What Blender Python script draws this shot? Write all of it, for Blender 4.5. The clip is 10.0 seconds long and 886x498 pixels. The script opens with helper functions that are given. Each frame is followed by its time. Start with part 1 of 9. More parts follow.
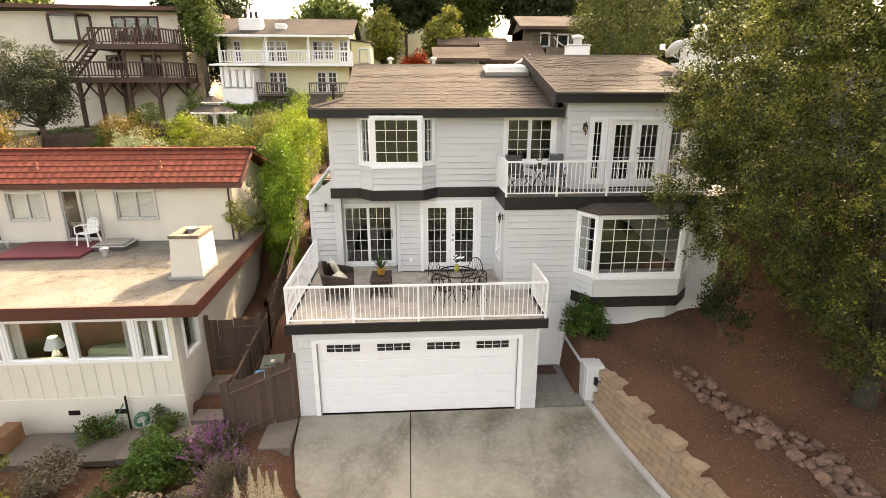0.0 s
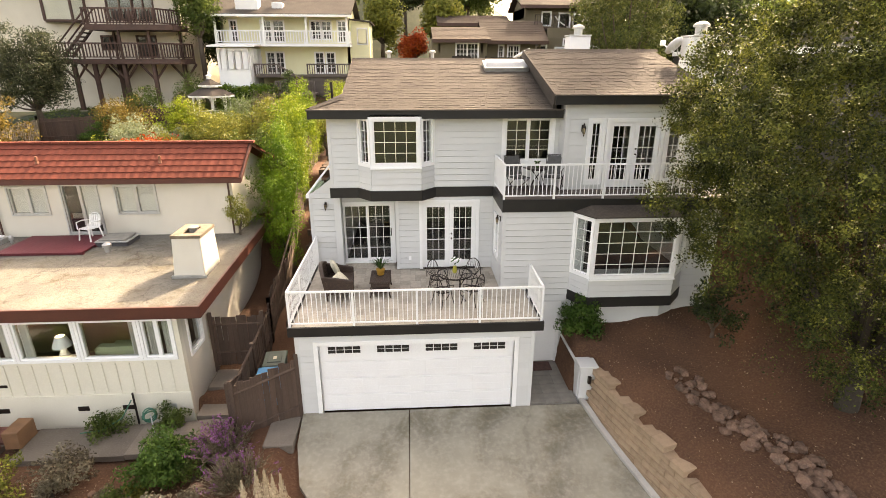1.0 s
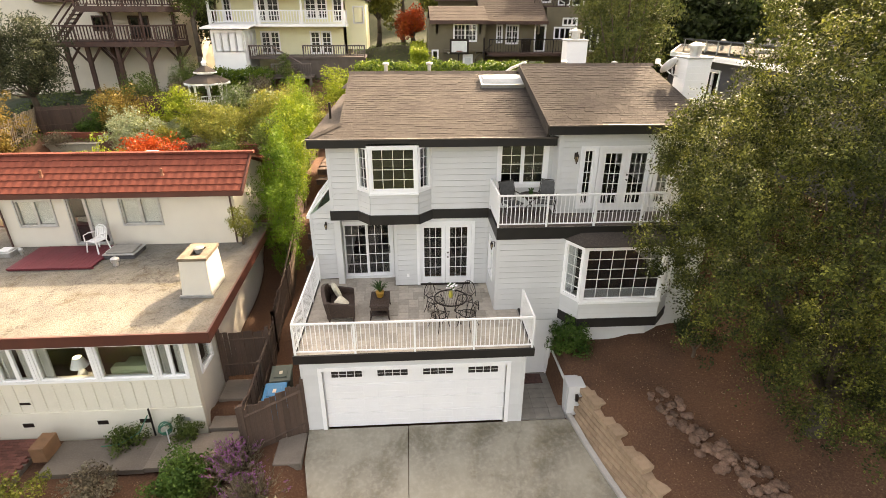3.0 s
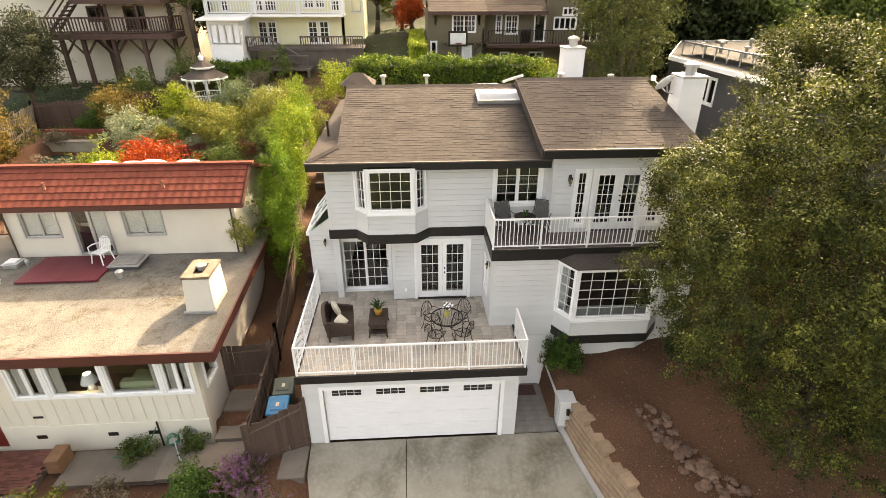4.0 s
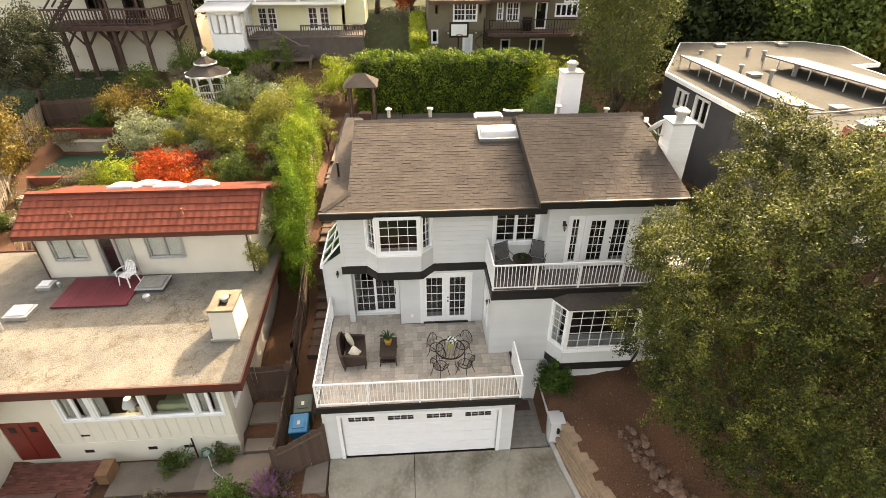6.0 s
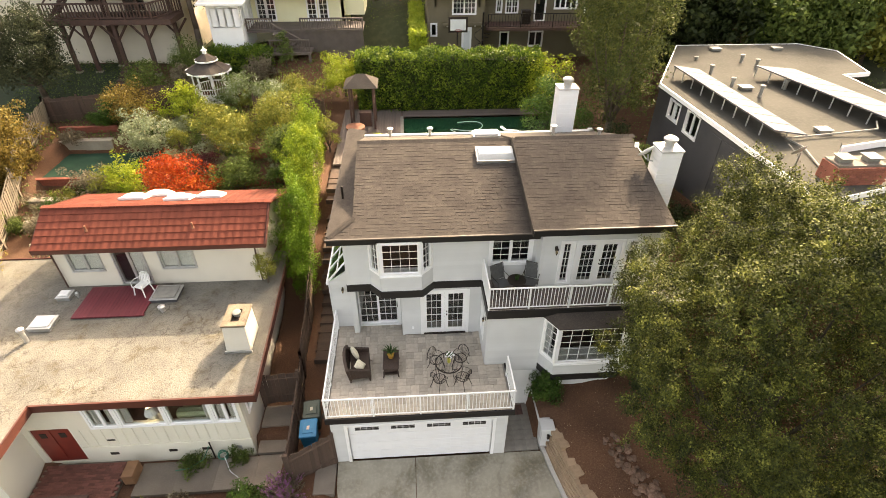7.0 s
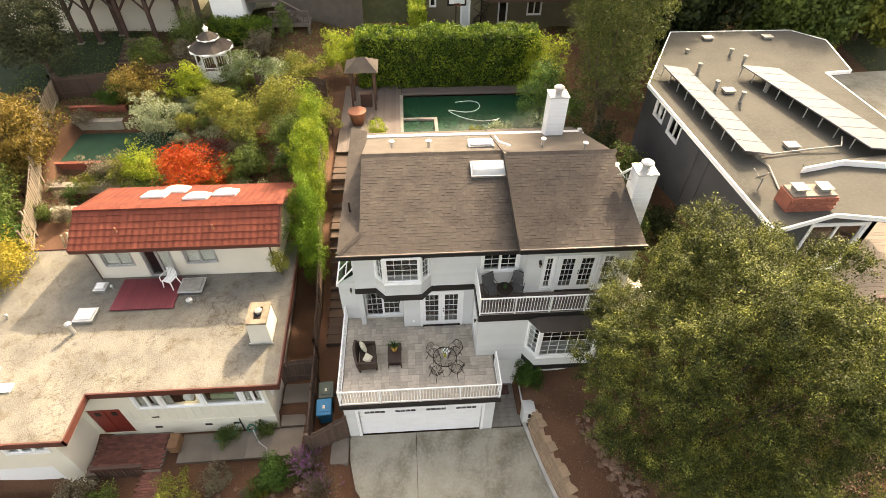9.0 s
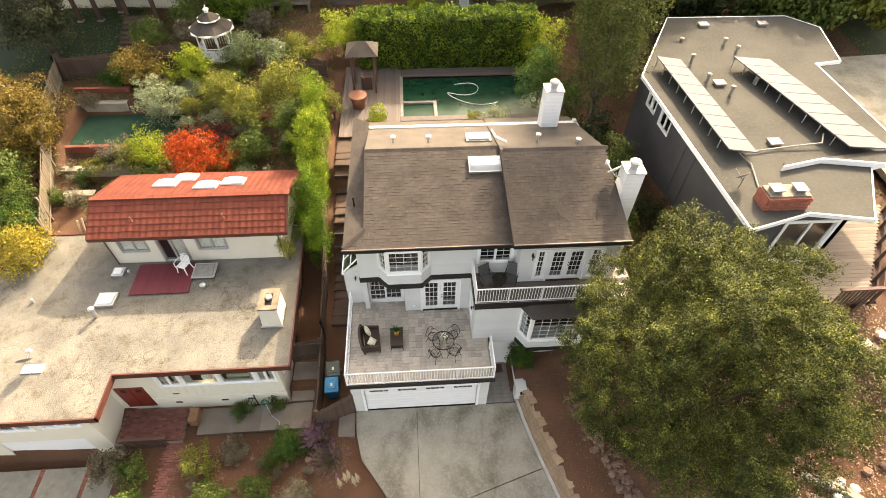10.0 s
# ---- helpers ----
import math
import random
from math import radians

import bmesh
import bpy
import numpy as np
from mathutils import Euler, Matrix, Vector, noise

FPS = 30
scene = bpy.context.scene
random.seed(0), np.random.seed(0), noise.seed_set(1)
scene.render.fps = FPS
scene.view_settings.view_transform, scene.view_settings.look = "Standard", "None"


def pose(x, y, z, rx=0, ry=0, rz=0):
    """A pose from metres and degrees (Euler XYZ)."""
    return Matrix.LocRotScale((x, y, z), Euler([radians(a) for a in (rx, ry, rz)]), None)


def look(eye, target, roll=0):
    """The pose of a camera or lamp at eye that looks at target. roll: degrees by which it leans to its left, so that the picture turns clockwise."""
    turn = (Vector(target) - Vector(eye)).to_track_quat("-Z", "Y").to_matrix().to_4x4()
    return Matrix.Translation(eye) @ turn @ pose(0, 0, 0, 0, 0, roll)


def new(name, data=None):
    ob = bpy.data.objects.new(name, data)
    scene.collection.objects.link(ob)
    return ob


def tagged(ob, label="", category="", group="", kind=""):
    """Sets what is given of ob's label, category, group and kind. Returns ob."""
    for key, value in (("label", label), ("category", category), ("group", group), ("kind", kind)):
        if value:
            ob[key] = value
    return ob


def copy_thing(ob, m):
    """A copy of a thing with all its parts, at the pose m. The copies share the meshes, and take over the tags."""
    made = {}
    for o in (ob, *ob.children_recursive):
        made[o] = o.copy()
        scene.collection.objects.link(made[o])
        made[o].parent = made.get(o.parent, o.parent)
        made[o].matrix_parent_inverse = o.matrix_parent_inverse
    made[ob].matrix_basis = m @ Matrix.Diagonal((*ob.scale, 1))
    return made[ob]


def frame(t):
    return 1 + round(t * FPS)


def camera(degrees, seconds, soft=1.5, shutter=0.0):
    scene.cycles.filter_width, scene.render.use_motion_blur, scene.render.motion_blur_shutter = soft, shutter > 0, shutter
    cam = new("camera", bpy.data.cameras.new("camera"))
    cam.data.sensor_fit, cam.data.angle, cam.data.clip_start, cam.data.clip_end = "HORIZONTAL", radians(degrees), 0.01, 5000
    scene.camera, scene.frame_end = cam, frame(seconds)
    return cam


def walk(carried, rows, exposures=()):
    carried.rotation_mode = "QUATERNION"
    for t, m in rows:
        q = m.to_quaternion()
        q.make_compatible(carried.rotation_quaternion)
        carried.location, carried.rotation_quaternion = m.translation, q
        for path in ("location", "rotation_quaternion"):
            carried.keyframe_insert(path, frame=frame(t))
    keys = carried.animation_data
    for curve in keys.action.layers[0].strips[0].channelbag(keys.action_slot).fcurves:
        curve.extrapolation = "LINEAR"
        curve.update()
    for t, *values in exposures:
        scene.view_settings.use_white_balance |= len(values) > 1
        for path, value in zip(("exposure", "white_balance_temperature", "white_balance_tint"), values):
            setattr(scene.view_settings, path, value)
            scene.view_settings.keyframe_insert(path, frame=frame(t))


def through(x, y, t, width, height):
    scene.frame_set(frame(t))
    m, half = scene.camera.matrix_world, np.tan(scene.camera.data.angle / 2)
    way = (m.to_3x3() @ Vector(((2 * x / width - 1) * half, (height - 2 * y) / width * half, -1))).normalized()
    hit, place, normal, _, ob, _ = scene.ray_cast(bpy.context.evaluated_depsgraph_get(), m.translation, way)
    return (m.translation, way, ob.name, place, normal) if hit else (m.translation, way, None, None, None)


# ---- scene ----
cam = camera(81.0, 10.0, 0.5)
PATH = [
    (0, (-0.079, -11.459, 7.78), (0.034, -9.548, 7.2), -0.0),
    (0.5, (-0.062, -11.415, 8.159), (0.051, -9.52, 7.528), 0.0),
    (1, (-0.039, -11.425, 8.575), (0.073, -9.547, 7.897), 0.1),
    (1.5, (0.002, -11.409, 9.031), (0.112, -9.548, 8.308), 0.1),
    (2, (-0.022, -11.367, 9.528), (0.089, -9.521, 8.766), 0.2),
    (2.5, (0.008, -11.327, 10.069), (0.118, -9.497, 9.271), 0.2),
    (2.7, (-0.009, -11.334, 10.19), (0.105, -9.506, 9.386), 0.2),
    (3.8, (0.183, -11.046, 11.755), (0.291, -9.267, 10.847), 0.0),
    (4, (0.156, -11.049, 11.906), (0.266, -9.274, 10.991), 0.1),
    (4.5, (0.144, -10.996, 12.543), (0.253, -9.242, 11.589), 0.0),
    (5, (0.163, -10.908, 13.239), (0.268, -9.176, 12.245), -0.0),
    (5.5, (0.149, -10.85, 14.074), (0.254, -9.143, 13.036), 0.0),
    (6, (0.012, -10.84, 14.973), (0.12, -9.16, 13.894), 0.1),
    (6.2, (-0.001, -10.822, 15.171), (0.105, -9.146, 14.084), 0.1),
    (7.3, (-0.014, -10.64, 17.682), (0.097, -9.052, 16.472), 0.4),
    (7.5, (0.033, -10.639, 17.973), (0.141, -9.059, 16.752), 0.5),
    (8, (0.001, -10.54, 18.964), (0.108, -9.005, 17.686), 0.5),
    (8.5, (0.035, -10.466, 19.876), (0.139, -8.981, 18.541), 0.5),
    (9, (0.057, -10.423, 20.78), (0.161, -8.989, 19.39), 0.7),
    (9.5, (0.075, -10.39, 21.724), (0.178, -9.011, 20.279), 0.9),
    (10, (0.02, -10.4, 22.638), (0.124, -9.077, 21.142), 1.1),
]
walk(cam, [(t, look(eye, target, roll)) for t, eye, target, roll in PATH], [(0.0, 2.72, 9700, 15), (5.0, 2.58, 9700, 13), (10.0, 2.46, 9200, 11)])

SUN_TURN, SUN_HIGH = 29.0, 34.0   # degrees: the sun stands behind the house, to its right
world = bpy.data.worlds.new("sky")
scene.world = world
world.use_nodes = True
wn = world.node_tree
bg = wn.nodes["Background"]
sky = wn.nodes.new("ShaderNodeTexSky")
sky.sky_type = "NISHITA"
sky.sun_disc = False
sky.sun_elevation = radians(SUN_HIGH)
sky.sun_rotation = radians(SUN_TURN)
sky.air_density, sky.dust_density, sky.ozone_density = 0.8, 5.0, 1.0
haze = wn.nodes.new("ShaderNodeHueSaturation")   # thin bright haze takes colour out of the sky
haze.inputs["Saturation"].default_value = 0.76
wn.links.new(sky.outputs[0], haze.inputs["Color"])
wn.links.new(haze.outputs[0], bg.inputs[0])
bg.inputs[1].default_value = 0.15
sun_lamp = bpy.data.lights.new("sun", "SUN")
sun_lamp.energy, sun_lamp.angle, sun_lamp.color = 2.05, radians(0.6), (1.0, 0.94, 0.87)
sun_ob = new("sun", sun_lamp)
sdir = Vector((math.sin(radians(SUN_TURN)) * math.cos(radians(SUN_HIGH)), math.cos(radians(SUN_TURN)) * math.cos(radians(SUN_HIGH)), math.sin(radians(SUN_HIGH))))
sun_ob.matrix_world = look(sdir * 60, (0, 0, 0))

# ---- materials ----


def mat(name, c1, c2=None, c3=None, scale=6.0, fine=60.0, rough=0.7, bump=0.15, metal=0.0, island=0.0, rand=0.0, amount=0.5, stretch=None, spec=0.4, bumpd=0.01):
    """Two scales of noise between up to three colours, with bump; island and rand vary the brightness of joined and of single pieces."""
    m = bpy.data.materials.new(name)
    m.use_nodes = True
    nt = m.node_tree
    p = nt.nodes["Principled BSDF"]
    N, L = nt.nodes.new, nt.links.new
    c2 = c2 or tuple(0.8 * c for c in c1)
    c3 = c3 or tuple(min(1, 1.12 * c) for c in c1)
    tc = N("ShaderNodeTexCoord")
    mp = N("ShaderNodeMapping")
    L(tc.outputs["Object"], mp.inputs[0])
    if stretch:
        mp.inputs["Scale"].default_value = stretch
    n1 = N("ShaderNodeTexNoise")
    n1.inputs["Scale"].default_value, n1.inputs["Detail"].default_value = scale, 5
    n2 = N("ShaderNodeTexNoise")
    n2.inputs["Scale"].default_value, n2.inputs["Detail"].default_value = fine, 3
    L(mp.outputs[0], n1.inputs["Vector"])
    L(mp.outputs[0], n2.inputs["Vector"])
    r1 = N("ShaderNodeValToRGB")
    r1.color_ramp.elements[0].position, r1.color_ramp.elements[1].position = 0.35, 0.65
    r1.color_ramp.elements[0].color, r1.color_ramp.elements[1].color = (*c1, 1), (*c2, 1)
    L(n1.outputs[0], r1.inputs[0])
    r2 = N("ShaderNodeValToRGB")
    r2.color_ramp.elements[0].position, r2.color_ramp.elements[1].position = 0.45, 0.75
    r2.color_ramp.elements[0].color, r2.color_ramp.elements[1].color = (0, 0, 0, 1), (amount, amount, amount, 1)
    L(n2.outputs[0], r2.inputs[0])
    mx = N("ShaderNodeMix")
    mx.data_type = "RGBA"
    L(r2.outputs[0], mx.inputs[0])
    L(r1.outputs[0], mx.inputs[6])
    mx.inputs[7].default_value = (*c3, 1)
    out = mx.outputs[2]
    for kind, k in (("ShaderNodeNewGeometry", island), ("ShaderNodeObjectInfo", rand)):
        if k:
            g = N(kind)
            mr = N("ShaderNodeMapRange")
            mr.inputs[3].default_value, mr.inputs[4].default_value = 1 - k, 1 + k
            L(g.outputs["Random Per Island" if island and kind == "ShaderNodeNewGeometry" else "Random"], mr.inputs[0])
            vm = N("ShaderNodeVectorMath")
            vm.operation = "SCALE"
            L(out, vm.inputs[0])
            L(mr.outputs[0], vm.inputs["Scale"])
            out = vm.outputs[0]
    L(out, p.inputs["Base Color"])
    p.inputs["Roughness"].default_value, p.inputs["Metallic"].default_value = rough, metal
    p.inputs["Specular IOR Level"].default_value = spec
    if bump:
        b = N("ShaderNodeBump")
        b.inputs["Strength"].default_value, b.inputs["Distance"].default_value = bump, bumpd
        L(n2.outputs[0], b.inputs["Height"])
        L(b.outputs[0], p.inputs["Normal"])
    return m


def leafmat(name, cols, rough=0.55, patch=1.6, through=0.28):
    m = bpy.data.materials.new(name)
    m.use_nodes = True
    nt = m.node_tree
    p = nt.nodes["Principled BSDF"]
    g = nt.nodes.new("ShaderNodeNewGeometry")
    r = nt.nodes.new("ShaderNodeValToRGB")
    while len(r.color_ramp.elements) < len(cols):
        r.color_ramp.elements.new(0.5)
    for i, c in enumerate(cols):
        r.color_ramp.elements[i].position = i / (len(cols) - 1)
        r.color_ramp.elements[i].color = (*c, 1)
    tc = nt.nodes.new("ShaderNodeTexCoord")
    n = nt.nodes.new("ShaderNodeTexNoise")
    n.inputs["Scale"].default_value = patch
    nt.links.new(tc.outputs["Object"], n.inputs["Vector"])
    ad = nt.nodes.new("ShaderNodeMath")
    ad.operation = "MULTIPLY_ADD"
    ad.inputs[1].default_value, ad.inputs[2].default_value = 1.5, -0.52
    nt.links.new(n.outputs[0], ad.inputs[0])
    a2 = nt.nodes.new("ShaderNodeMath")
    a2.operation = "MULTIPLY_ADD"
    a2.inputs[1].default_value = 0.55
    nt.links.new(g.outputs["Random Per Island"], a2.inputs[0])
    nt.links.new(ad.outputs[0], a2.inputs[2])
    nt.links.new(a2.outputs[0], r.inputs[0])
    nt.links.new(r.outputs[0], p.inputs["Base Color"])
    p.inputs["Roughness"].default_value = rough
    p.inputs["Specular IOR Level"].default_value = 0.18
    t = nt.nodes.new("ShaderNodeBsdfTranslucent")
    nt.links.new(r.outputs[0], t.inputs[0])
    mx = nt.nodes.new("ShaderNodeMixShader")
    mx.inputs[0].default_value = through
    nt.links.new(p.outputs[0], mx.inputs[1])
    nt.links.new(t.outputs[0], mx.inputs[2])
    nt.links.new(mx.outputs[0], nt.nodes["Material Output"].inputs[0])
    return m


def glassmat(name, tint=(0.93, 0.95, 0.94), least=0.07):
    m = bpy.data.materials.new(name)
    m.use_nodes = True
    nt = m.node_tree
    nt.nodes.remove(nt.nodes["Principled BSDF"])
    t = nt.nodes.new("ShaderNodeBsdfTransparent")
    t.inputs[0].default_value = (*tint, 1)
    g = nt.nodes.new("ShaderNodeBsdfGlossy")
    g.inputs["Roughness"].default_value = 0.02
    lw = nt.nodes.new("ShaderNodeLayerWeight")
    lw.inputs[0].default_value = 0.5
    pw = nt.nodes.new("ShaderNodeMath")
    pw.operation = "POWER"
    pw.inputs[1].default_value = 4.6
    nt.links.new(lw.outputs["Facing"], pw.inputs[0])
    f = nt.nodes.new("ShaderNodeMath")
    f.operation = "MULTIPLY_ADD"
    f.inputs[1].default_value, f.inputs[2].default_value = 0.88, least
    nt.links.new(pw.outputs[0], f.inputs[0])
    mx = nt.nodes.new("ShaderNodeMixShader")
    nt.links.new(f.outputs[0], mx.inputs[0])
    nt.links.new(t.outputs[0], mx.inputs[1])
    nt.links.new(g.outputs[0], mx.inputs[2])
    nt.links.new(mx.outputs[0], nt.nodes["Material Output"].inputs[0])
    return m


SIDING = mat("grey_siding", (0.61, 0.615, 0.605), (0.58, 0.585, 0.575), (0.64, 0.645, 0.635), 1.5, 40, 0.6, 0.08, rand=0.03)
WHITE = mat("white_paint", (0.84, 0.84, 0.83), (0.81, 0.81, 0.8), None, 3, 40, 0.45, 0.04)
WHITE2 = mat("garage_white", (0.82, 0.82, 0.82), (0.79, 0.79, 0.79), None, 2, 30, 0.4, 0.03)
BLACK = mat("black_trim", (0.012, 0.011, 0.011), (0.018, 0.016, 0.015), None, 3, 40, 0.5, 0.05)
SHINGLE = mat("brown_shingle", (0.068, 0.058, 0.05), (0.048, 0.041, 0.036), (0.125, 0.107, 0.092), 1.1, 24, 0.9, 0.2, island=0.1, spec=0.1)
SHINGLE1 = mat("brown_shingle_single", (0.068, 0.058, 0.05), (0.048, 0.041, 0.036), (0.125, 0.107, 0.092), 1.1, 24, 0.9, 0.2, rand=0.1, spec=0.1)
REDTILE = mat("red_clay_tile", (0.155, 0.042, 0.028), (0.11, 0.032, 0.023), (0.18, 0.06, 0.04), 1.5, 30, 0.85, 0.2, rand=0.14, island=0.14, spec=0.12)
REDTRIM = mat("brown_red_fascia", (0.1, 0.03, 0.02), (0.075, 0.024, 0.017), None, 2, 30, 0.5, 0.05)
STUCCO = mat("cream_stucco", (0.66, 0.62, 0.53), (0.6, 0.56, 0.48), (0.7, 0.66, 0.57), 0.8, 70, 0.85, 0.35)
CREAM = mat("cream_board", (0.72, 0.68, 0.57), (0.68, 0.64, 0.53), None, 1.2, 30, 0.65, 0.1)
GRAVELROOF = mat("gravel_roof", (0.215, 0.203, 0.175), (0.15, 0.143, 0.125), (0.05, 0.047, 0.041), 0.7, 30, 0.95, 1.0, amount=0.75, bumpd=0.02)


def weathered(m, dark, scale, cracks, deep=0.8):
    """Adds blotches and thin wandering cracks to a material's colour."""
    nt = m.node_tree
    N, L = nt.nodes.new, nt.links.new
    p = nt.nodes["Principled BSDF"]
    src = p.inputs["Base Color"].links[0].from_socket
    tc = N("ShaderNodeTexCoord")
    n = N("ShaderNodeTexNoise")
    n.inputs["Scale"].default_value, n.inputs["Detail"].default_value, n.inputs["Roughness"].default_value = scale, 9, 0.72
    L(tc.outputs["Object"], n.inputs["Vector"])
    r = N("ShaderNodeValToRGB")
    r.color_ramp.elements[0].position, r.color_ramp.elements[1].position = 0.5, 0.66
    L(n.outputs[0], r.inputs[0])
    mx = N("ShaderNodeMix")
    mx.data_type, mx.blend_type = "RGBA", "MULTIPLY"
    L(r.outputs[0], mx.inputs[0])
    L(src, mx.inputs[6])
    mx.inputs[7].default_value = (*dark, 1)
    wob = N("ShaderNodeTexNoise")
    wob.inputs["Scale"].default_value, wob.inputs["Detail"].default_value = 0.9, 6
    L(tc.outputs["Object"], wob.inputs["Vector"])
    add = N("ShaderNodeMix")
    add.data_type = "RGBA"
    add.inputs[0].default_value = 0.4
    L(tc.outputs["Object"], add.inputs[6])
    sc = N("ShaderNodeVectorMath")
    sc.operation = "SCALE"
    sc.inputs["Scale"].default_value = 6.0
    L(wob.outputs["Color"], sc.inputs[0])
    L(sc.outputs[0], add.inputs[7])
    v = N("ShaderNodeTexVoronoi")
    v.feature = "DISTANCE_TO_EDGE"
    v.inputs["Scale"].default_value = cracks
    L(add.outputs[2], v.inputs["Vector"])
    r3 = N("ShaderNodeValToRGB")
    r3.color_ramp.elements[0].position, r3.color_ramp.elements[1].position = 0.002, 0.009
    r3.color_ramp.elements[0].color = (0.35, 0.33, 0.3, 1)
    L(v.outputs["Distance"], r3.inputs[0])
    m2 = N("ShaderNodeMix")
    m2.data_type, m2.blend_type = "RGBA", "MULTIPLY"
    m2.inputs[0].default_value = deep
    L(mx.outputs[2], m2.inputs[6])
    L(r3.outputs[0], m2.inputs[7])
    L(m2.outputs[2], p.inputs["Base Color"])


GRAVELROOF.node_tree.nodes["Principled BSDF"].inputs["Specular IOR Level"].default_value = 0.1
weathered(GRAVELROOF, (0.72, 0.68, 0.58), 1.6, 0.4, 0.6)
MAROON = mat("maroon_board", (0.14, 0.022, 0.03), (0.11, 0.018, 0.025), None, 3, 30, 0.6, 0.1, rand=0.1)
CONCRETE = mat("worn_concrete", (0.31, 0.285, 0.225), (0.19, 0.175, 0.137), (0.38, 0.35, 0.285), 0.75, 9, 0.85, 0.3, amount=0.5)
weathered(CONCRETE, (0.74, 0.7, 0.62), 0.8, 0.08, 0.25)
CONCRETE2 = mat("path_concrete", (0.25, 0.23, 0.2), (0.17, 0.155, 0.135), (0.3, 0.28, 0.25), 1.2, 40, 0.9, 0.25)
PATHC = mat("old_path_concrete", (0.2, 0.168, 0.135), (0.14, 0.117, 0.095), (0.26, 0.225, 0.185), 1.2, 30, 0.9, 0.3, rand=0.12)
VENTGREY = mat("grey_vent", (0.26, 0.25, 0.22), (0.2, 0.19, 0.17), None, 5, 50, 0.7, 0.1)
BROWNROOF = mat("sunlit_brown_shingle", (0.066, 0.051, 0.042), (0.052, 0.04, 0.033), (0.09, 0.071, 0.059), 1.0, 25, 0.9, 0.3, spec=0.1)
DISH = mat("dish_grey", (0.2, 0.2, 0.2), None, None, 5, 50, 0.6, 0.05)
MEADOW = mat("dry_meadow", (0.045, 0.055, 0.022), (0.03, 0.04, 0.016), (0.09, 0.085, 0.04), 0.12, 2.0, 0.95, 0.6)
SOIL = mat("soil", (0.11, 0.05, 0.026), (0.073, 0.034, 0.019), (0.2, 0.11, 0.062), 0.7, 22, 0.95, 0.9, amount=0.55, bumpd=0.03)
BLOCK = mat("tan_block", (0.36, 0.25, 0.165), (0.29, 0.2, 0.13), (0.42, 0.31, 0.22), 3, 60, 0.9, 0.5, rand=0.12)
ROCK = mat("reddish_rock", (0.165, 0.094, 0.064), (0.105, 0.067, 0.049), (0.26, 0.17, 0.122), 2.5, 30, 0.9, 0.5, rand=0.35)
TILE = mat("slate_tile", (0.46, 0.405, 0.335), (0.35, 0.31, 0.26), (0.55, 0.49, 0.41), 2.2, 28, 0.6, 0.2, rand=0.16)
GROUT = mat("grout", (0.36, 0.33, 0.29), None, None, 6, 60, 0.9, 0.1)
FENCE = mat("dark_fence_wood", (0.095, 0.06, 0.044), (0.065, 0.041, 0.031), (0.15, 0.105, 0.08), 2, 30, 0.85, 0.4, rand=0.2, stretch=(3, 3, 0.4))
FENCE2 = mat("weathered_fence_wood", (0.2, 0.165, 0.12), (0.13, 0.105, 0.078), (0.3, 0.25, 0.19), 2, 30, 0.85, 0.4, rand=0.25, stretch=(3, 3, 0.4))
TIMBER = mat("stair_timber", (0.075, 0.046, 0.032), (0.05, 0.032, 0.023), (0.12, 0.08, 0.056), 2, 30, 0.85, 0.4, rand=0.15)
DECKWOOD = mat("grey_deck_wood", (0.125, 0.1, 0.087), (0.095, 0.075, 0.066), (0.17, 0.14, 0.122), 2, 40, 0.8, 0.2, rand=0.15)
BROWNWOOD = mat("brown_stained_wood", (0.085, 0.045, 0.035), (0.06, 0.032, 0.026), (0.14, 0.085, 0.065), 2, 30, 0.7, 0.2)
WICKER = mat("brown_wicker", (0.05, 0.03, 0.022), (0.03, 0.018, 0.014), (0.1, 0.066, 0.05), 20, 160, 0.55, 0.8)
IRON = mat("dark_iron", (0.03, 0.022, 0.018), None, None, 8, 60, 0.45, 0.1, metal=0.5)
CUSHION = mat("cream_cushion", (0.68, 0.63, 0.5), (0.55, 0.52, 0.4), None, 14, 90, 0.9, 0.2)
OCHRE = mat("ochre_pot", (0.5, 0.27, 0.05), None, None, 8, 60, 0.5, 0.1)
TERRA = mat("terracotta", (0.27, 0.11, 0.065), (0.21, 0.088, 0.052), None, 5, 60, 0.8, 0.2)
BRASS = mat("aged_brass", (0.3, 0.18, 0.07), None, None, 8, 60, 0.4, 0.1, metal=0.8)
# near-black stands in for the shade of the unlit rooms behind glass
ROOMSHADE = mat("interior_shade", (0.03, 0.034, 0.035), (0.02, 0.023, 0.024), None, 1.5, 20, 0.9, 0)
CURTAIN = mat("white_curtain", (0.7, 0.68, 0.63), (0.6, 0.58, 0.54), None, 5, 60, 0.9, 0.1)
BINGREEN = mat("green_bin_plastic", (0.06, 0.085, 0.068), None, None, 5, 60, 0.5, 0.1)
BINBLUE = mat("blue_bin_plastic", (0.004, 0.21, 0.42), None, None, 5, 60, 0.45, 0.1)
METAL = mat("galvanised_metal", (0.55, 0.55, 0.54), (0.45, 0.45, 0.44), None, 5, 60, 0.4, 0.1, metal=0.7)
SKYL = mat("milky_skylight", (0.72, 0.74, 0.74), (0.66, 0.68, 0.68), None, 3, 30, 0.25, 0.02)
YELLOW = mat("pale_yellow_stucco", (0.8, 0.77, 0.52), (0.76, 0.72, 0.48), None, 1, 40, 0.8, 0.2)
OLIVE = mat("olive_brown_wall", (0.165, 0.138, 0.09), (0.14, 0.116, 0.076), None, 1, 40, 0.8, 0.15)
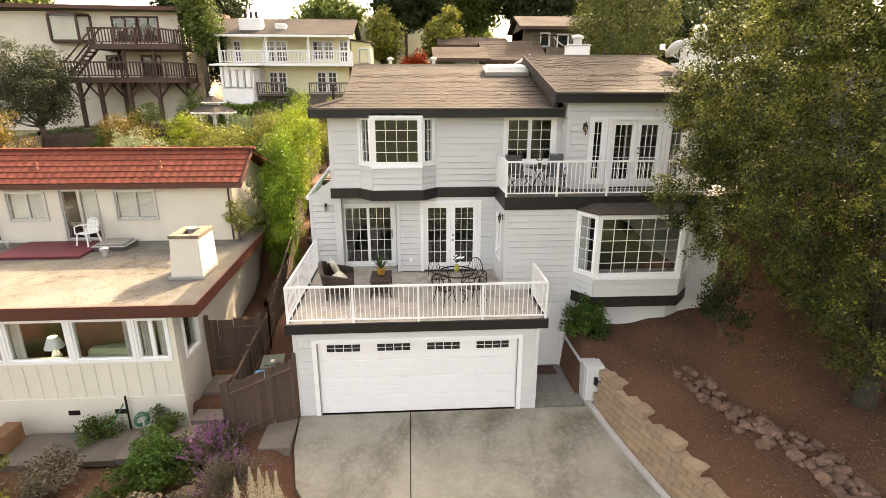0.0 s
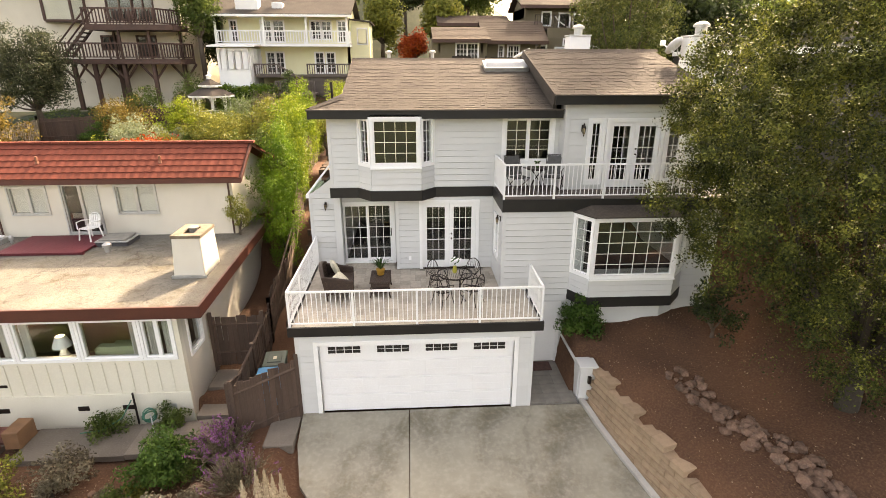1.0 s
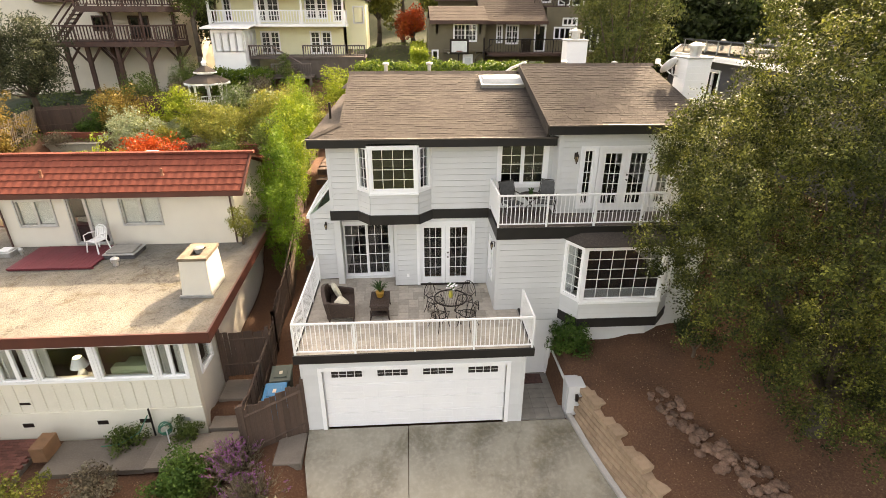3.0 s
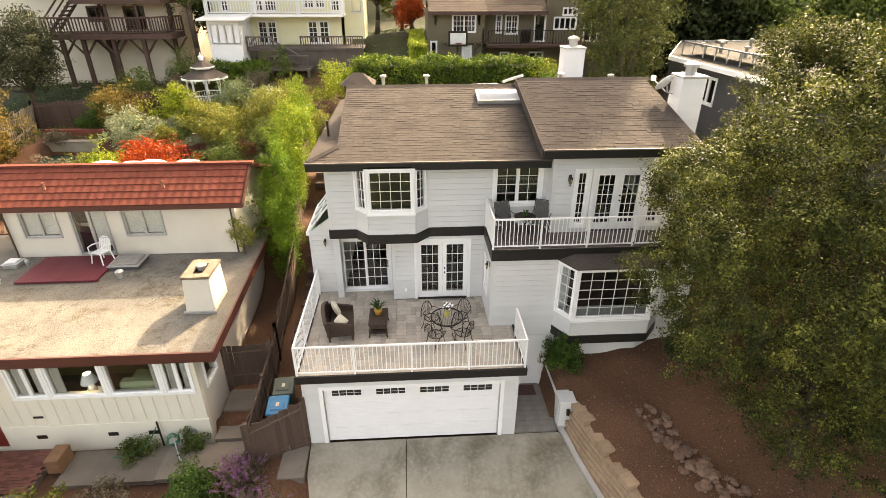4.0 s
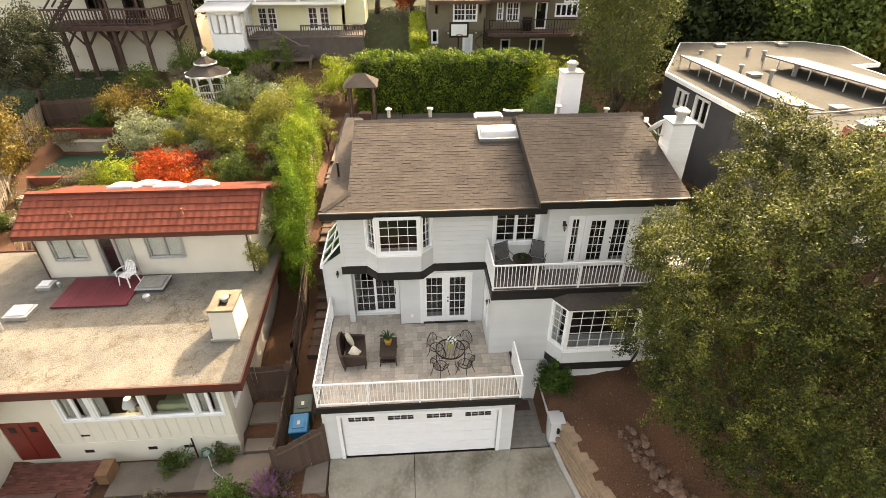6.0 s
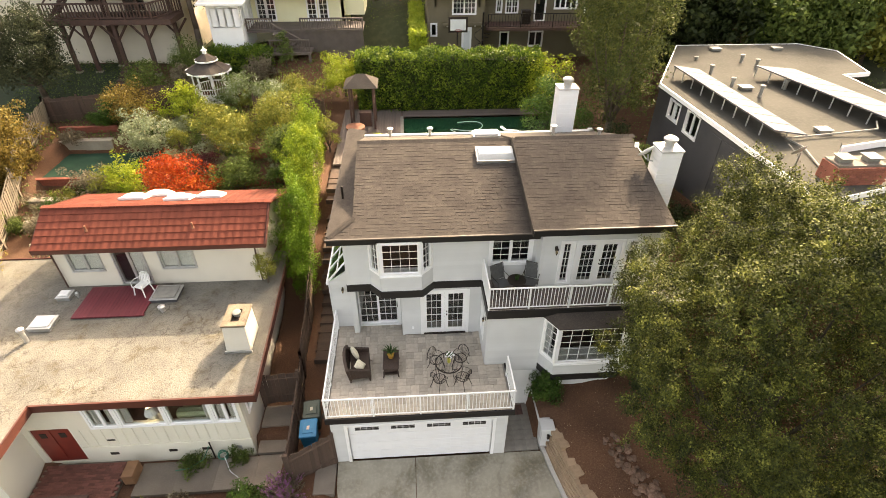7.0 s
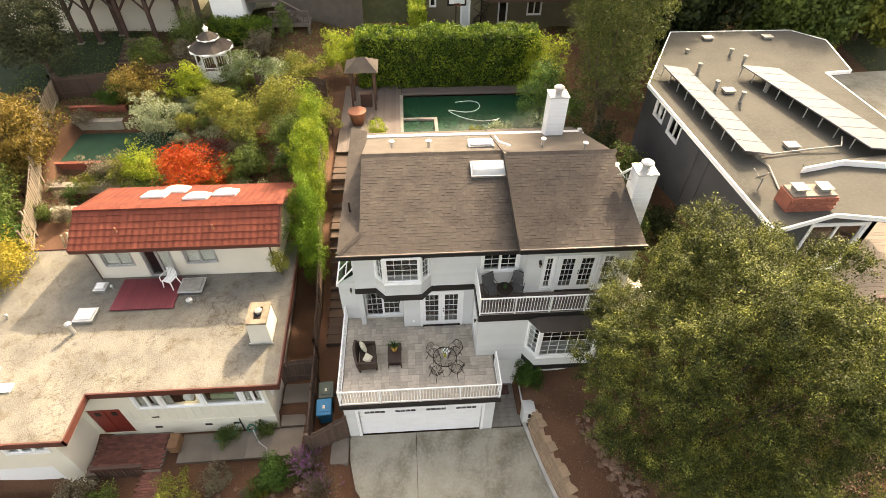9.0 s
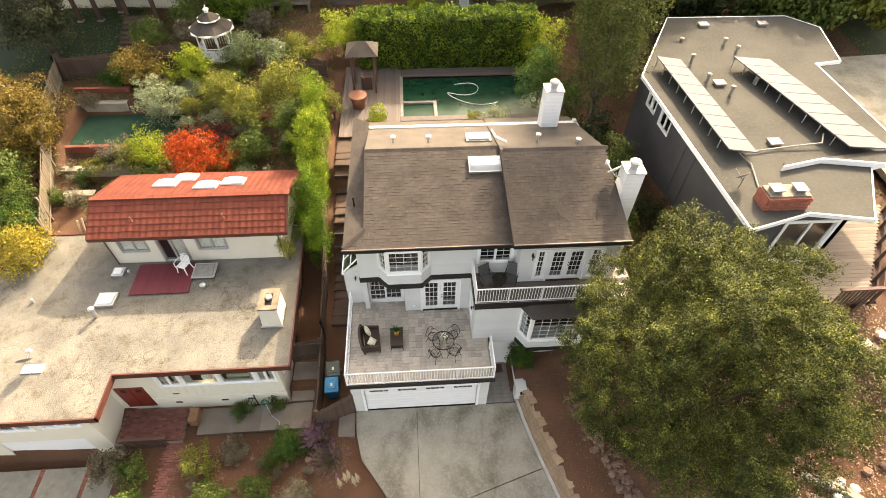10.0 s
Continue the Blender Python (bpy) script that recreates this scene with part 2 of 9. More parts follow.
BEIGE = mat("beige_siding", (0.66, 0.6, 0.5), (0.61, 0.55, 0.46), None, 1, 40, 0.7, 0.1)
GREYWALL = mat("dark_grey_wall", (0.075, 0.075, 0.08), (0.06, 0.06, 0.065), None, 1, 40, 0.7, 0.1)
TANROOF = mat("tan_membrane_roof", (0.077, 0.075, 0.066), (0.058, 0.057, 0.05), (0.093, 0.09, 0.079), 0.45, 7, 0.95, 0.15, spec=0.1)
SOLAR = mat("pale_solar_film", (0.115, 0.122, 0.136), (0.098, 0.105, 0.118), None, 2, 30, 0.7, 0.02, spec=0.15)
BRICK = mat("red_brick", (0.32, 0.1, 0.065), (0.25, 0.075, 0.05), (0.42, 0.2, 0.14), 4, 40, 0.85, 0.3, rand=0.2)
REDDOOR = mat("red_door", (0.2, 0.03, 0.02), (0.15, 0.022, 0.016), None, 2, 30, 0.4, 0.05)
POOLW = mat("green_pool_water", (0.006, 0.04, 0.021), (0.005, 0.03, 0.016), None, 1.5, 8, 0.22, 0.03, spec=0.25)
BARK = mat("bark", (0.1, 0.075, 0.055), (0.065, 0.05, 0.038), (0.16, 0.125, 0.1), 4, 30, 0.95, 0.8)
TURF = mat("green_court", (0.012, 0.055, 0.03), (0.009, 0.042, 0.024), None, 2, 40, 0.9, 0.3)
STRAW = mat("straw_light", (0.6, 0.52, 0.36), None, None, 6, 60, 0.9, 0.2)
PLASTIC = mat("white_plastic", (0.82, 0.82, 0.8), None, None, 5, 50, 0.35, 0.02)
AMBER = mat("lamp_glass", (0.42, 0.33, 0.2), None, None, 5, 50, 0.15, 0.02)
GLASS = glassmat("window_glass")
GLASSG = glassmat("greenhouse_glass", (0.55, 0.68, 0.55))

# ---- mesh helpers ----


class Mesh:
    def __init__(self):
        self.v, self.f = [], []

    def add(self, vs, fs):
        n = len(self.v)
        self.v += [tuple(a) for a in vs]
        self.f += [tuple(i + n for i in f) for f in fs]
        return self

    def box(self, x0, x1, y0, y1, z0, z1, m=None):
        vs = [Vector((x, y, z)) for x in (x0, x1) for y in (y0, y1) for z in (z0, z1)]
        if m is not None:
            vs = [m @ a for a in vs]
        return self.add(vs, [(0, 1, 3, 2), (4, 6, 7, 5), (0, 4, 5, 1), (2, 3, 7, 6), (0, 2, 6, 4), (1, 5, 7, 3)])

    def rod(self, a, b, r, n=6, r2=None):
        a, b = Vector(a), Vector(b)
        q = (b - a).to_track_quat("Z", "Y")
        r2 = r if r2 is None else r2
        ring = [Vector((math.cos(2 * math.pi * i / n), math.sin(2 * math.pi * i / n), 0)) for i in range(n)]
        vs = [a + q @ (c * r) for c in ring] + [b + q @ (c * r2) for c in ring]
        return self.add(vs, [(i, (i + 1) % n, n + (i + 1) % n, n + i) for i in range(n)] + [tuple(range(n - 1, -1, -1)), tuple(range(n, 2 * n))])

    def tube(self, pts, r, n=6):
        p = [Vector(q) for q in pts]
        vs = []
        for k, c in enumerate(p):
            q = (p[min(k + 1, len(p) - 1)] - p[max(k - 1, 0)]).to_track_quat("Z", "Y")
            vs += [c + q @ Vector((r * math.cos(2 * math.pi * i / n), r * math.sin(2 * math.pi * i / n), 0)) for i in range(n)]
        fs = [(k * n + i, k * n + (i + 1) % n, (k + 1) * n + (i + 1) % n, (k + 1) * n + i) for k in range(len(p) - 1) for i in range(n)]
        return self.add(vs, fs + [tuple(range(n - 1, -1, -1)), tuple(range((len(p) - 1) * n, len(p) * n))])

    def prism(self, poly, off):
        """A polygon in space, carried along off."""
        n, off = len(poly), Vector(off)
        p = [Vector(a) for a in poly]
        return self.add(p + [a + off for a in p], [tuple(range(n)), tuple(range(2 * n - 1, n - 1, -1))] + [(i, n + i, n + (i + 1) % n, (i + 1) % n) for i in range(n)])

    def lathe(self, prof, c=(0, 0, 0), n=16, closed=True):
        c = Vector(c)
        vs = [c + Vector((r * math.cos(2 * math.pi * i / n), r * math.sin(2 * math.pi * i / n), z)) for r, z in prof for i in range(n)]
        fs = [(k * n + i, k * n + (i + 1) % n, (k + 1) * n + (i + 1) % n, (k + 1) * n + i) for k in range(len(prof) - 1) for i in range(n)]
        if not closed:
            k = len(prof) - 1
            return self.add(vs, fs + [(k * n + i, k * n + (i + 1) % n, (i + 1) % n, i) for i in range(n)])
        return self.add(vs, fs + [tuple(range(n - 1, -1, -1)), tuple(range((len(prof) - 1) * n, len(prof) * n))])

    def data(self, name, material, smooth=False, bevel=0.0):
        me = bpy.data.meshes.new(name)
        me.from_pydata(self.v, [], self.f)
        bm = bmesh.new()
        bm.from_mesh(me)
        if len(bm.faces) < 4000:
            bmesh.ops.recalc_face_normals(bm, faces=bm.faces)
        if bevel:
            bmesh.ops.bevel(bm, geom=list(bm.edges), offset=bevel, segments=1, affect="EDGES")
        bm.to_mesh(me)
        bm.free()
        if smooth:
            me.polygons.foreach_set("use_smooth", [True] * len(me.polygons))
        me.materials.append(material)
        return me


def part(name, mesh, material, parent=None, label="", m=None, smooth=False, bevel=0.0):
    """Links a mesh as one object, under a thing or a part."""
    me = mesh.data(name, material, smooth, bevel) if isinstance(mesh, Mesh) else mesh
    ob = new(name, me)
    if parent is not None:
        ob.parent = parent
    if m is not None:
        ob.matrix_basis = m
    if label:
        ob["label"] = label
    return ob


def thing(name, label, category, group="", kind="", at=None):
    e = new(name)
    e.empty_display_size = 0.2
    if at is not None:
        e.matrix_basis = at
    return tagged(e, label, category, group, kind)


def solid(name, mesh, material, label, category="", kind="", group="", bevel=0.0, smooth=False):
    return tagged(part(name, mesh, material, bevel=bevel, smooth=smooth), label, category, group, kind)


BOX = {}


def boxdata(material, bevel=0.0):
    """A unit box shared by many alike pieces."""
    k = (material.name, bevel)
    if k not in BOX:
        BOX[k] = Mesh().box(-0.5, 0.5, -0.5, 0.5, -0.5, 0.5).data("piece_" + material.name, material, bevel=bevel)
    return BOX[k]


def piece(name, material, parent, c, size, rot=None, bevel=0.0):
    ob = new(name, boxdata(material, bevel))
    ob.parent = parent
    ob.matrix_basis = Matrix.Translation(c) @ (rot or Matrix.Identity(4)) @ Matrix.Diagonal((*size, 1))
    return ob


class Frame:
    """A wall's own axes: u along it, n out of it, z up."""

    def __init__(self, origin, u, out):
        self.o, self.u, self.n = Vector(origin), Vector(u).normalized(), Vector(out).normalized()

    def m(self):
        z = Vector((0, 0, 1))
        r = Matrix((self.u, self.n, z)).transposed().to_4x4()
        return Matrix.Translation(self.o) @ r


def wall_mesh(fr, u0, u1, z0, z1, holes=(), thick=0.2):
    """A wall slab behind the frame's plane, with openings through it."""
    us = sorted({u0, u1, *[h[0] for h in holes], *[h[1] for h in holes]})
    zs = sorted({z0, z1, *[h[2] for h in holes], *[h[3] for h in holes]})
    w, m, idx = Mesh(), fr.m(), {}
    cu, cz = [(p + q) / 2 for p, q in zip(us[:-1], us[1:])], [(p + q) / 2 for p, q in zip(zs[:-1], zs[1:])]

    def full(i, k):
        return 0 <= i < len(cu) and 0 <= k < len(cz) and u0 < cu[i] < u1 and z0 < cz[k] < z1 and not any(h[0] < cu[i] < h[1] and h[2] < cz[k] < h[3] for h in holes)

    def vert(i, s, k):
        if (i, s, k) not in idx:
            idx[i, s, k] = len(w.v)
            w.v.append(tuple(m @ Vector((us[i], -thick * s, zs[k]))))
        return idx[i, s, k]

    for i in range(len(cu)):
        for k in range(len(cz)):
            if full(i, k):
                for s in (0, 1):
                    w.f.append((vert(i, s, k), vert(i + 1, s, k), vert(i + 1, s, k + 1), vert(i, s, k + 1)))
                for di, dk, p, q in ((-1, 0, (i, k), (i, k + 1)), (1, 0, (i + 1, k), (i + 1, k + 1)), (0, -1, (i, k), (i + 1, k)), (0, 1, (i, k + 1), (i + 1, k + 1))):
                    if not full(i + di, k + dk):
                        w.f.append((vert(p[0], 0, p[1]), vert(q[0], 0, q[1]), vert(q[0], 1, q[1]), vert(p[0], 1, p[1])))
    return w


def siding(parent, fr, u0, u1, z0, z1, holes=(), step=0.178, material=None):
    """Lapped boards as single pieces, cut round the openings."""
    m = fr.m()
    z = z0
    while z < z1 - 0.02:
        top = min(z + step, z1)
        spans = [(u0, u1)]
        for h in holes:
            if h[2] < (z + top) / 2 < h[3]:
                spans = [s for a, b in spans for s in ((a, min(b, h[0])), (max(a, h[1]), b)) if s[1] - s[0] > 0.03]
        for a, b in spans:
            zb = z + 0.014
            bd = Mesh().add([(a, 0, zb), (b, 0, zb), (b, 0.03, zb), (a, 0.03, zb), (a, 0, top), (b, 0, top), (b, 0.012, top), (a, 0.012, top)],
                            [(0, 1, 2, 3), (4, 7, 6, 5), (3, 2, 6, 7), (0, 4, 5, 1), (0, 3, 7, 4), (1, 5, 6, 2)])
            part("siding_board", bd, material or SIDING, parent, m=m)
        z += step


def bar(parent, fr, u0, u1, n0, n1, z0, z1, material, name="glazing_bar"):
    """A straight bar in a wall's axes, as a piece of its own."""
    m = fr.m()
    piece(name, material, parent, m @ Vector(((u0 + u1) / 2, (n0 + n1) / 2, (z0 + z1) / 2)), (u1 - u0, n1 - n0, z1 - z0), m.to_3x3().to_4x4())


def window(parent, fr, u0, u1, z0, z1, cols=2, rows=4, trim=0.1, name="window", sashes=1, sill=True, frame_mat=None, thin=0.014, curtain=None, kind_label=""):
    """Casing, sashes, glazing bars and glass; the window part holds them as pieces."""
    fm = frame_mat or WHITE
    m = fr.m()
    w = Mesh()
    w.box(u0 - trim, u0, -0.06, 0.045, z0 - trim, z1 + trim, m)
    w.box(u1, u1 + trim, -0.06, 0.045, z0 - trim, z1 + trim, m)
    w.box(u0, u1, -0.06, 0.045, z1, z1 + trim, m)
    w.box(u0, u1, -0.06, 0.045, z0 - trim, z0, m)
    win = part(name, w, fm, parent, kind_label)
    sw = (u1 - u0) / sashes
    for i in range(sashes):
        a, b = u0 + i * sw, u0 + (i + 1) * sw
        s = 0.05
        fmesh = Mesh()
        fmesh.box(a, a + s, -0.08, 0.0, z0, z1, m).box(b - s, b, -0.08, 0.0, z0, z1, m)
        fmesh.box(a + s, b - s, -0.08, 0.0, z0, z0 + s, m).box(a + s, b - s, -0.08, 0.0, z1 - s, z1, m)
        part("sash", fmesh, fm, win)
        if cols * rows > 1:
            for k in range(1, cols):
                x = a + s + (b - a - 2 * s) * k / cols
                bar(win, fr, x - thin / 2, x + thin / 2, -0.05, -0.02, z0 + s, z1 - s, fm)
            for k in range(1, rows):
                z = z0 + s + (z1 - z0 - 2 * s) * k / rows
                bar(win, fr, a + s, b - s, -0.048, -0.022, z - thin / 2, z + thin / 2, fm)
        g = part("pane", Mesh().box(a + s, b - s, -0.038, -0.032, z0 + s, z1 - s, m), GLASS, win)
        g.visible_shadow = False
    return win


def railing(parent, pts, base, high, posts, gap=0.115, material=None, post=0.05, bars=0.018, rail=0.045, name="railing", low=0.08):
    """A rail with uprights along a line of points: each post a part, the uprights of a run one part."""
    material = material or WHITE
    for (x0, y0), (x1, y1) in zip(pts[:-1], pts[1:]):
        a, b = Vector((x0, y0, 0)), Vector((x1, y1, 0))
        d = b - a
        ln = d.length
        u = d.normalized()
        fr = Frame((a.x, a.y, base), u, (u.y, -u.x, 0))
        f = fr.m()
        part("top_rail", Mesh().box(0, ln, -rail / 2, rail / 2, high - rail, high, f), material, parent)
        part("bottom_rail", Mesh().box(0, ln, -rail / 2.6, rail / 2.6, low, low + rail * 0.7, f), material, parent)
        n = max(1, round(ln / gap))
        for i in range(1, n):
            s = ln * i / n
            bar(parent, fr, s - bars / 2, s + bars / 2, -bars / 2, bars / 2, low, high - rail / 2, material, "baluster")
        k = max(1, round(ln / posts))
        for i in range(k + 1):
            s = ln * i / k
            part("post", Mesh().box(s - post / 2, s + post / 2, -post / 2 - 0.002, post / 2 + 0.002, -0.06, high - 0.005, f), material, parent)


def rect(a, b, c, d):
    return [(a, c), (b, c), (b, d), (a, d)]


# ---- foliage helpers ----


def leaves(centres, normals, size, rng, aspect=0.55, droop=0.0):
    """A mesh of small folded leaves at the given places."""
    n = len(centres)
    d = rng.normal(size=(n, 3))
    d[:, 2] -= droop
    d /= np.linalg.norm(d, axis=1)[:, None]
    w = np.cross(d, normals + 0.6 * rng.normal(size=(n, 3)))
    w /= np.linalg.norm(w, axis=1)[:, None] + 1e-9
    s = size * rng.uniform(0.6, 1.35, size=(n, 1))
    up = np.cross(w, d)
    v = np.empty((n, 4, 3))
    v[:, 0] = centres - d * s * 0.5
    v[:, 1] = centres + w * s * aspect * 0.5 + up * s * 0.12
    v[:, 2] = centres + d * s * 0.5
    v[:, 3] = centres - w * s * aspect * 0.5 + up * s * 0.12
    return v.reshape(-1, 3)


def quads(name, verts, material):
    n = len(verts) // 4
    me = bpy.data.meshes.new(name)
    me.vertices.add(4 * n)
    me.vertices.foreach_set("co", verts.astype(np.float32).ravel())
    me.loops.add(4 * n)
    me.loops.foreach_set("vertex_index", np.arange(4 * n, dtype=np.int32))
    me.polygons.add(n)
    me.polygons.foreach_set("loop_start", np.arange(0, 4 * n, 4, dtype=np.int32))
    me.update(calc_edges=True)
    me.validate()
    me.materials.append(material)
    return me


def clumps(rng, c, radii, n, low=-0.6, uneven=1.0):
    """Centres and sizes of leaf clumps, most of them near the outside of an uneven ellipsoid."""
    out = []
    c, radii = np.array(c), np.array(radii)
    while len(out) < n:
        d = rng.normal(size=3)
        d /= np.linalg.norm(d)
        if d[2] < low:
            continue
        bulge = 0.84 + uneven * (0.48 * noise.noise(Vector(d * 1.5 + c * 0.3)) + 0.34 * noise.noise(Vector(d * 3.6 + c)))
        r = rng.uniform(0.3, 1.0) ** 0.45 * bulge * (1.13 if rng.random() < 0.12 else 1.0)
        out.append(c + d * radii * r)
    return np.array(out)


def crown(name, rng, c, radii, n_clump, per, r_clump, size, material, parent, low=-0.6, flat=0.75, aspect=0.55, label="", uneven=1.0):
    cs = clumps(rng, c, radii, n_clump, low, uneven)
    rc = r_clump * rng.uniform(0.6, 1.3, size=(n_clump, 1, 1))
    d = rng.normal(size=(n_clump, per, 3))
    d /= np.linalg.norm(d, axis=2)[:, :, None]
    rad = rng.uniform(0.25, 1, size=(n_clump, per, 1)) ** 0.5
    p = cs[:, None, :] + d * rad * rc * np.array([1, 1, flat])
    out = d + 0.6 * (cs - np.array(c))[:, None, :] / np.array(radii)
    v = leaves(p.reshape(-1, 3), out.reshape(-1, 3), size, rng, aspect)
    return part(name, quads(name, v, material), material, parent, label), cs


def limbs(parent, base, fork, tips, r, material=None, rng=None):
    """A tapered trunk with limbs that bend towards the given tips."""
    t = Mesh()
    base, fork = Vector(base), Vector(fork)
    mid = (base + fork) / 2 + Vector((0.06, 0.04, 0)) * r * 4
    t.rod(base - Vector((0, 0, 0.15)), mid, r * 1.15, 9, r * 0.9).rod(mid, fork, r * 0.9, 9, r * 0.75)
    part("trunk", t, material or BARK, parent, smooth=True)
    for tip in tips:
        lm = Mesh()
        tip = Vector(tip)
        k = fork + (tip - fork) * 0.5 + Vector((0, 0, -0.12)) * (tip - fork).length
        lm.rod(fork - Vector((0, 0, 0.1)), k, r * 0.45, 6, r * 0.25).rod(k, tip, r * 0.25, 6, r * 0.06)
        part("limb", lm, material or BARK, parent, smooth=True)


def tree(name, label, seed, base, c, radii, trunk_r, n_clump, per, r_clump, size, material, category="tree", low=-0.6, group="", tips=14, aspect=0.55, flat=0.75, uneven=1.0):
    rng = np.random.default_rng(seed)
    t = thing(name, label, category, group)
    cr, cs = crown("crown", rng, c, radii, n_clump, per, r_clump, size, material, t, low, flat, aspect, "", uneven)
    fork = Vector(base) * 0.45 + Vector(c) * 0.55
    fork.z = max(base[2] + 0.35 * (c[2] - base[2]), c[2] - radii[2] * 0.75)
    pick = cs[rng.choice(len(cs), min(tips, len(cs)), replace=False)]
    limbs(t, base, fork, [fork + (Vector(p) - fork) * 0.85 for p in pick], trunk_r)
    return t


# ---- the ground: one sheet over the whole hillside ----
HILL = [(-3, -1, -0.1), (0, -4, -0.9), (0, -14, -3.0), (-7, -1.5, -0.85), (-10, -1, -0.9), (-14, -3, -1.5), (-14, -10, -2.2), (-5.3, 2, -0.55), (-5, 6, 0.2), (-4.6, 12, 2.4),
        (-4, 18, 4.0), (6.2, 0.5, 1.1), (8.4, 2, 1.8), (5.4, 1.6, 1.5), (6.8, 1.6, 1.68), (6.6, -2.5, 0.6), (7.6, -2, 0.85), (8, -5, 0.5), (10, -2.5, 1.3), (14, -3, 2.0), (10, -9, -0.6), (16, -5, 1.0), (16, 2, 5.6), (11, 7, 4.0), (10, 12, 4.0),
        (0, 14, 3.9), (4, 19, 3.9), (4, 25, 4.4), (-1, 29, 5.2), (7, 29, 5.2), (-12, 11, 2.0), (-13, 15, 2.7), (-13, 20, 3.7), (-13, 26, 4.9)]
HILL += [(-20, 11, 2.0), (-22, 20, 3.6), (-22, 30, 5.2), (-9, 31, 6.3), (0, 38, 8.0), (10, 40, 8.6), (25, 8, 5.2), (25, 20, 5.6), (34, 10, 4.5), (30, 34, 8.0), (0, 70, 19), (-45, 60, 18), (50, 60, 17),
         (-30, 0, -1.6), (-32, 16, 3.0), (-40, -20, -4), (40, -20, 0), (0, -40, -4), (70, 10, 4), (-70, 10, 2)]
RETAIN = [(0.25, 4.28), (-0.75, 4.5), (-1.6, 4.74), (-2.55, 5.05), (-3.9, 5.52), (-6.0, 6.35), (-9.0, 7.6)]


def drive_edge(y):
    for (ya, xa), (yb, xb) in zip(RETAIN[:-1], RETAIN[1:]):
        if yb <= y <= ya:
            return xa + (xb - xa) * (ya - y) / (ya - yb)
    return RETAIN[0][1] if y > 0 else RETAIN[-1][1]


def drive_z(y):
    return 0.0 if y > -0.1 else 0.19 * (y + 0.1)


PADS = [(-13.3, -5.3, -0.5, 1.3, -1.08, 0.3), (-2.9, 8.0, 2.6, 11.4, -0.3, 0.4), (-3.0, 4.1, 0.0, 3.0, -0.3, 0.25), (-18.5, -6.5, 1.9, 8.6, -1.0, 0.3), (-5.0, 9.6, 13.0, 23.0, 3.7, 1.2), (-4.0, 10, 26.3, 33, 5.0, 1.5), (12.9, 22, 3.2, 15, 5.2, 1.0),
        (-21.0, -14.4, 16.7, 20.0, 2.7, 0.3), (-20.4, -14.2, -7.6, -0.75, -2.4, 0.5), (-20.8, -13.6, 14.95, 16.35, 2.25, 0.25), (-19.9, -15.2, 13.0, 14.6, 1.7, 0.3)]


def ground_z(x, y):
    ws = zs = 0.0
    for a, b, c in HILL:
        w = 1.0 / ((x - a) ** 2 + (y - b) ** 2 + 0.3) ** 1.7
        ws += w
        zs += w * c
    z = zs / ws
    for x0, x1, y0, y1, pz, soft in PADS:
        d = max(x0 - x, x - x1, y0 - y, y - y1, 0)
        if d < soft:
            k = 1 - d / soft
            k = k * k * (3 - 2 * k)
            z += (pz - z) * k
    if -9.0 < y < 0.6:
        e = drive_edge(y)
        if x < e + 0.42:
            left = -3.2 if y > -2.0 else -3.2 + (-2.0 - y) * 0.75
            if x > left:
                z = min(z, drive_z(y) - 0.1)
        elif x < e + 1.5:
            top = 0.93 - 0.19 * max(0.0, -y - 0.25)
            k = (e + 1.5 - x) / 1.08
            z = z + (top - z) * k
    z += 0.05 * noise.noise(Vector((x * 0.9, y * 0.9, 0))) + 0.02 * noise.noise(Vector((x * 3, y * 3, 5)))
    return z


def wall_step(y):
    """The retaining wall steps down with the drive, one course at a time."""
    return round(max(0.0, -y - 0.25) / 0.84)


def wall_top(y):
    return 0.96 - 0.16 * wall_step(y)


def spread(lo, hi, fine_lo, fine_hi, fine, coarse):
    out, v = [], fine_lo
    while v < fine_hi:
        out.append(v)
        v += fine
    s, v = coarse, fine_lo
    while v > lo:
        v -= s
        s *= 1.25
        out.append(v)
    s, v = coarse, fine_hi
    while v < hi:
        out.append(v)
        v += s
        s *= 1.25
    return sorted(out)


gx, gy = spread(-400, 400, -23.6, 15, 0.22, 0.8), spread(-300, 600, -9, 24, 0.22, 0.7)
gm = Mesh()
gm.v = [(x, y, ground_z(x, y)) for y in gy for x in gx]
nx = len(gx)
gm.f = [(j * nx + i, j * nx + i + 1, (j + 1) * nx + i + 1, (j + 1) * nx + i) for j in range(len(gy) - 1) for i in range(nx - 1)]
gob = solid("ground", gm, SOIL, "bare reddish-brown soil of a hillside garden", kind="structure", smooth=True)
gob.data.materials.append(MEADOW)
for p in gob.data.polygons:
    q = p.center
    p.material_index = int(q.y < -9.5 or q.y > 33 or q.x < -27 or q.x > 33)

# driveway slabs, with open joints
drive = thing("driveway", "worn grey concrete driveway with stains and joints", "driveway", kind="structure")


def slab(poly, top, thick=0.12):
    return Mesh().prism([(x, y, drive_z(y) + top) for x, y in poly], (0, 0, -thick))


def edge_poly(ya, yb, side):
    ys = [ya + (yb - ya) * i / 8 for i in range(9)]
    return [(drive_edge(y) + side, y) for y in ys]


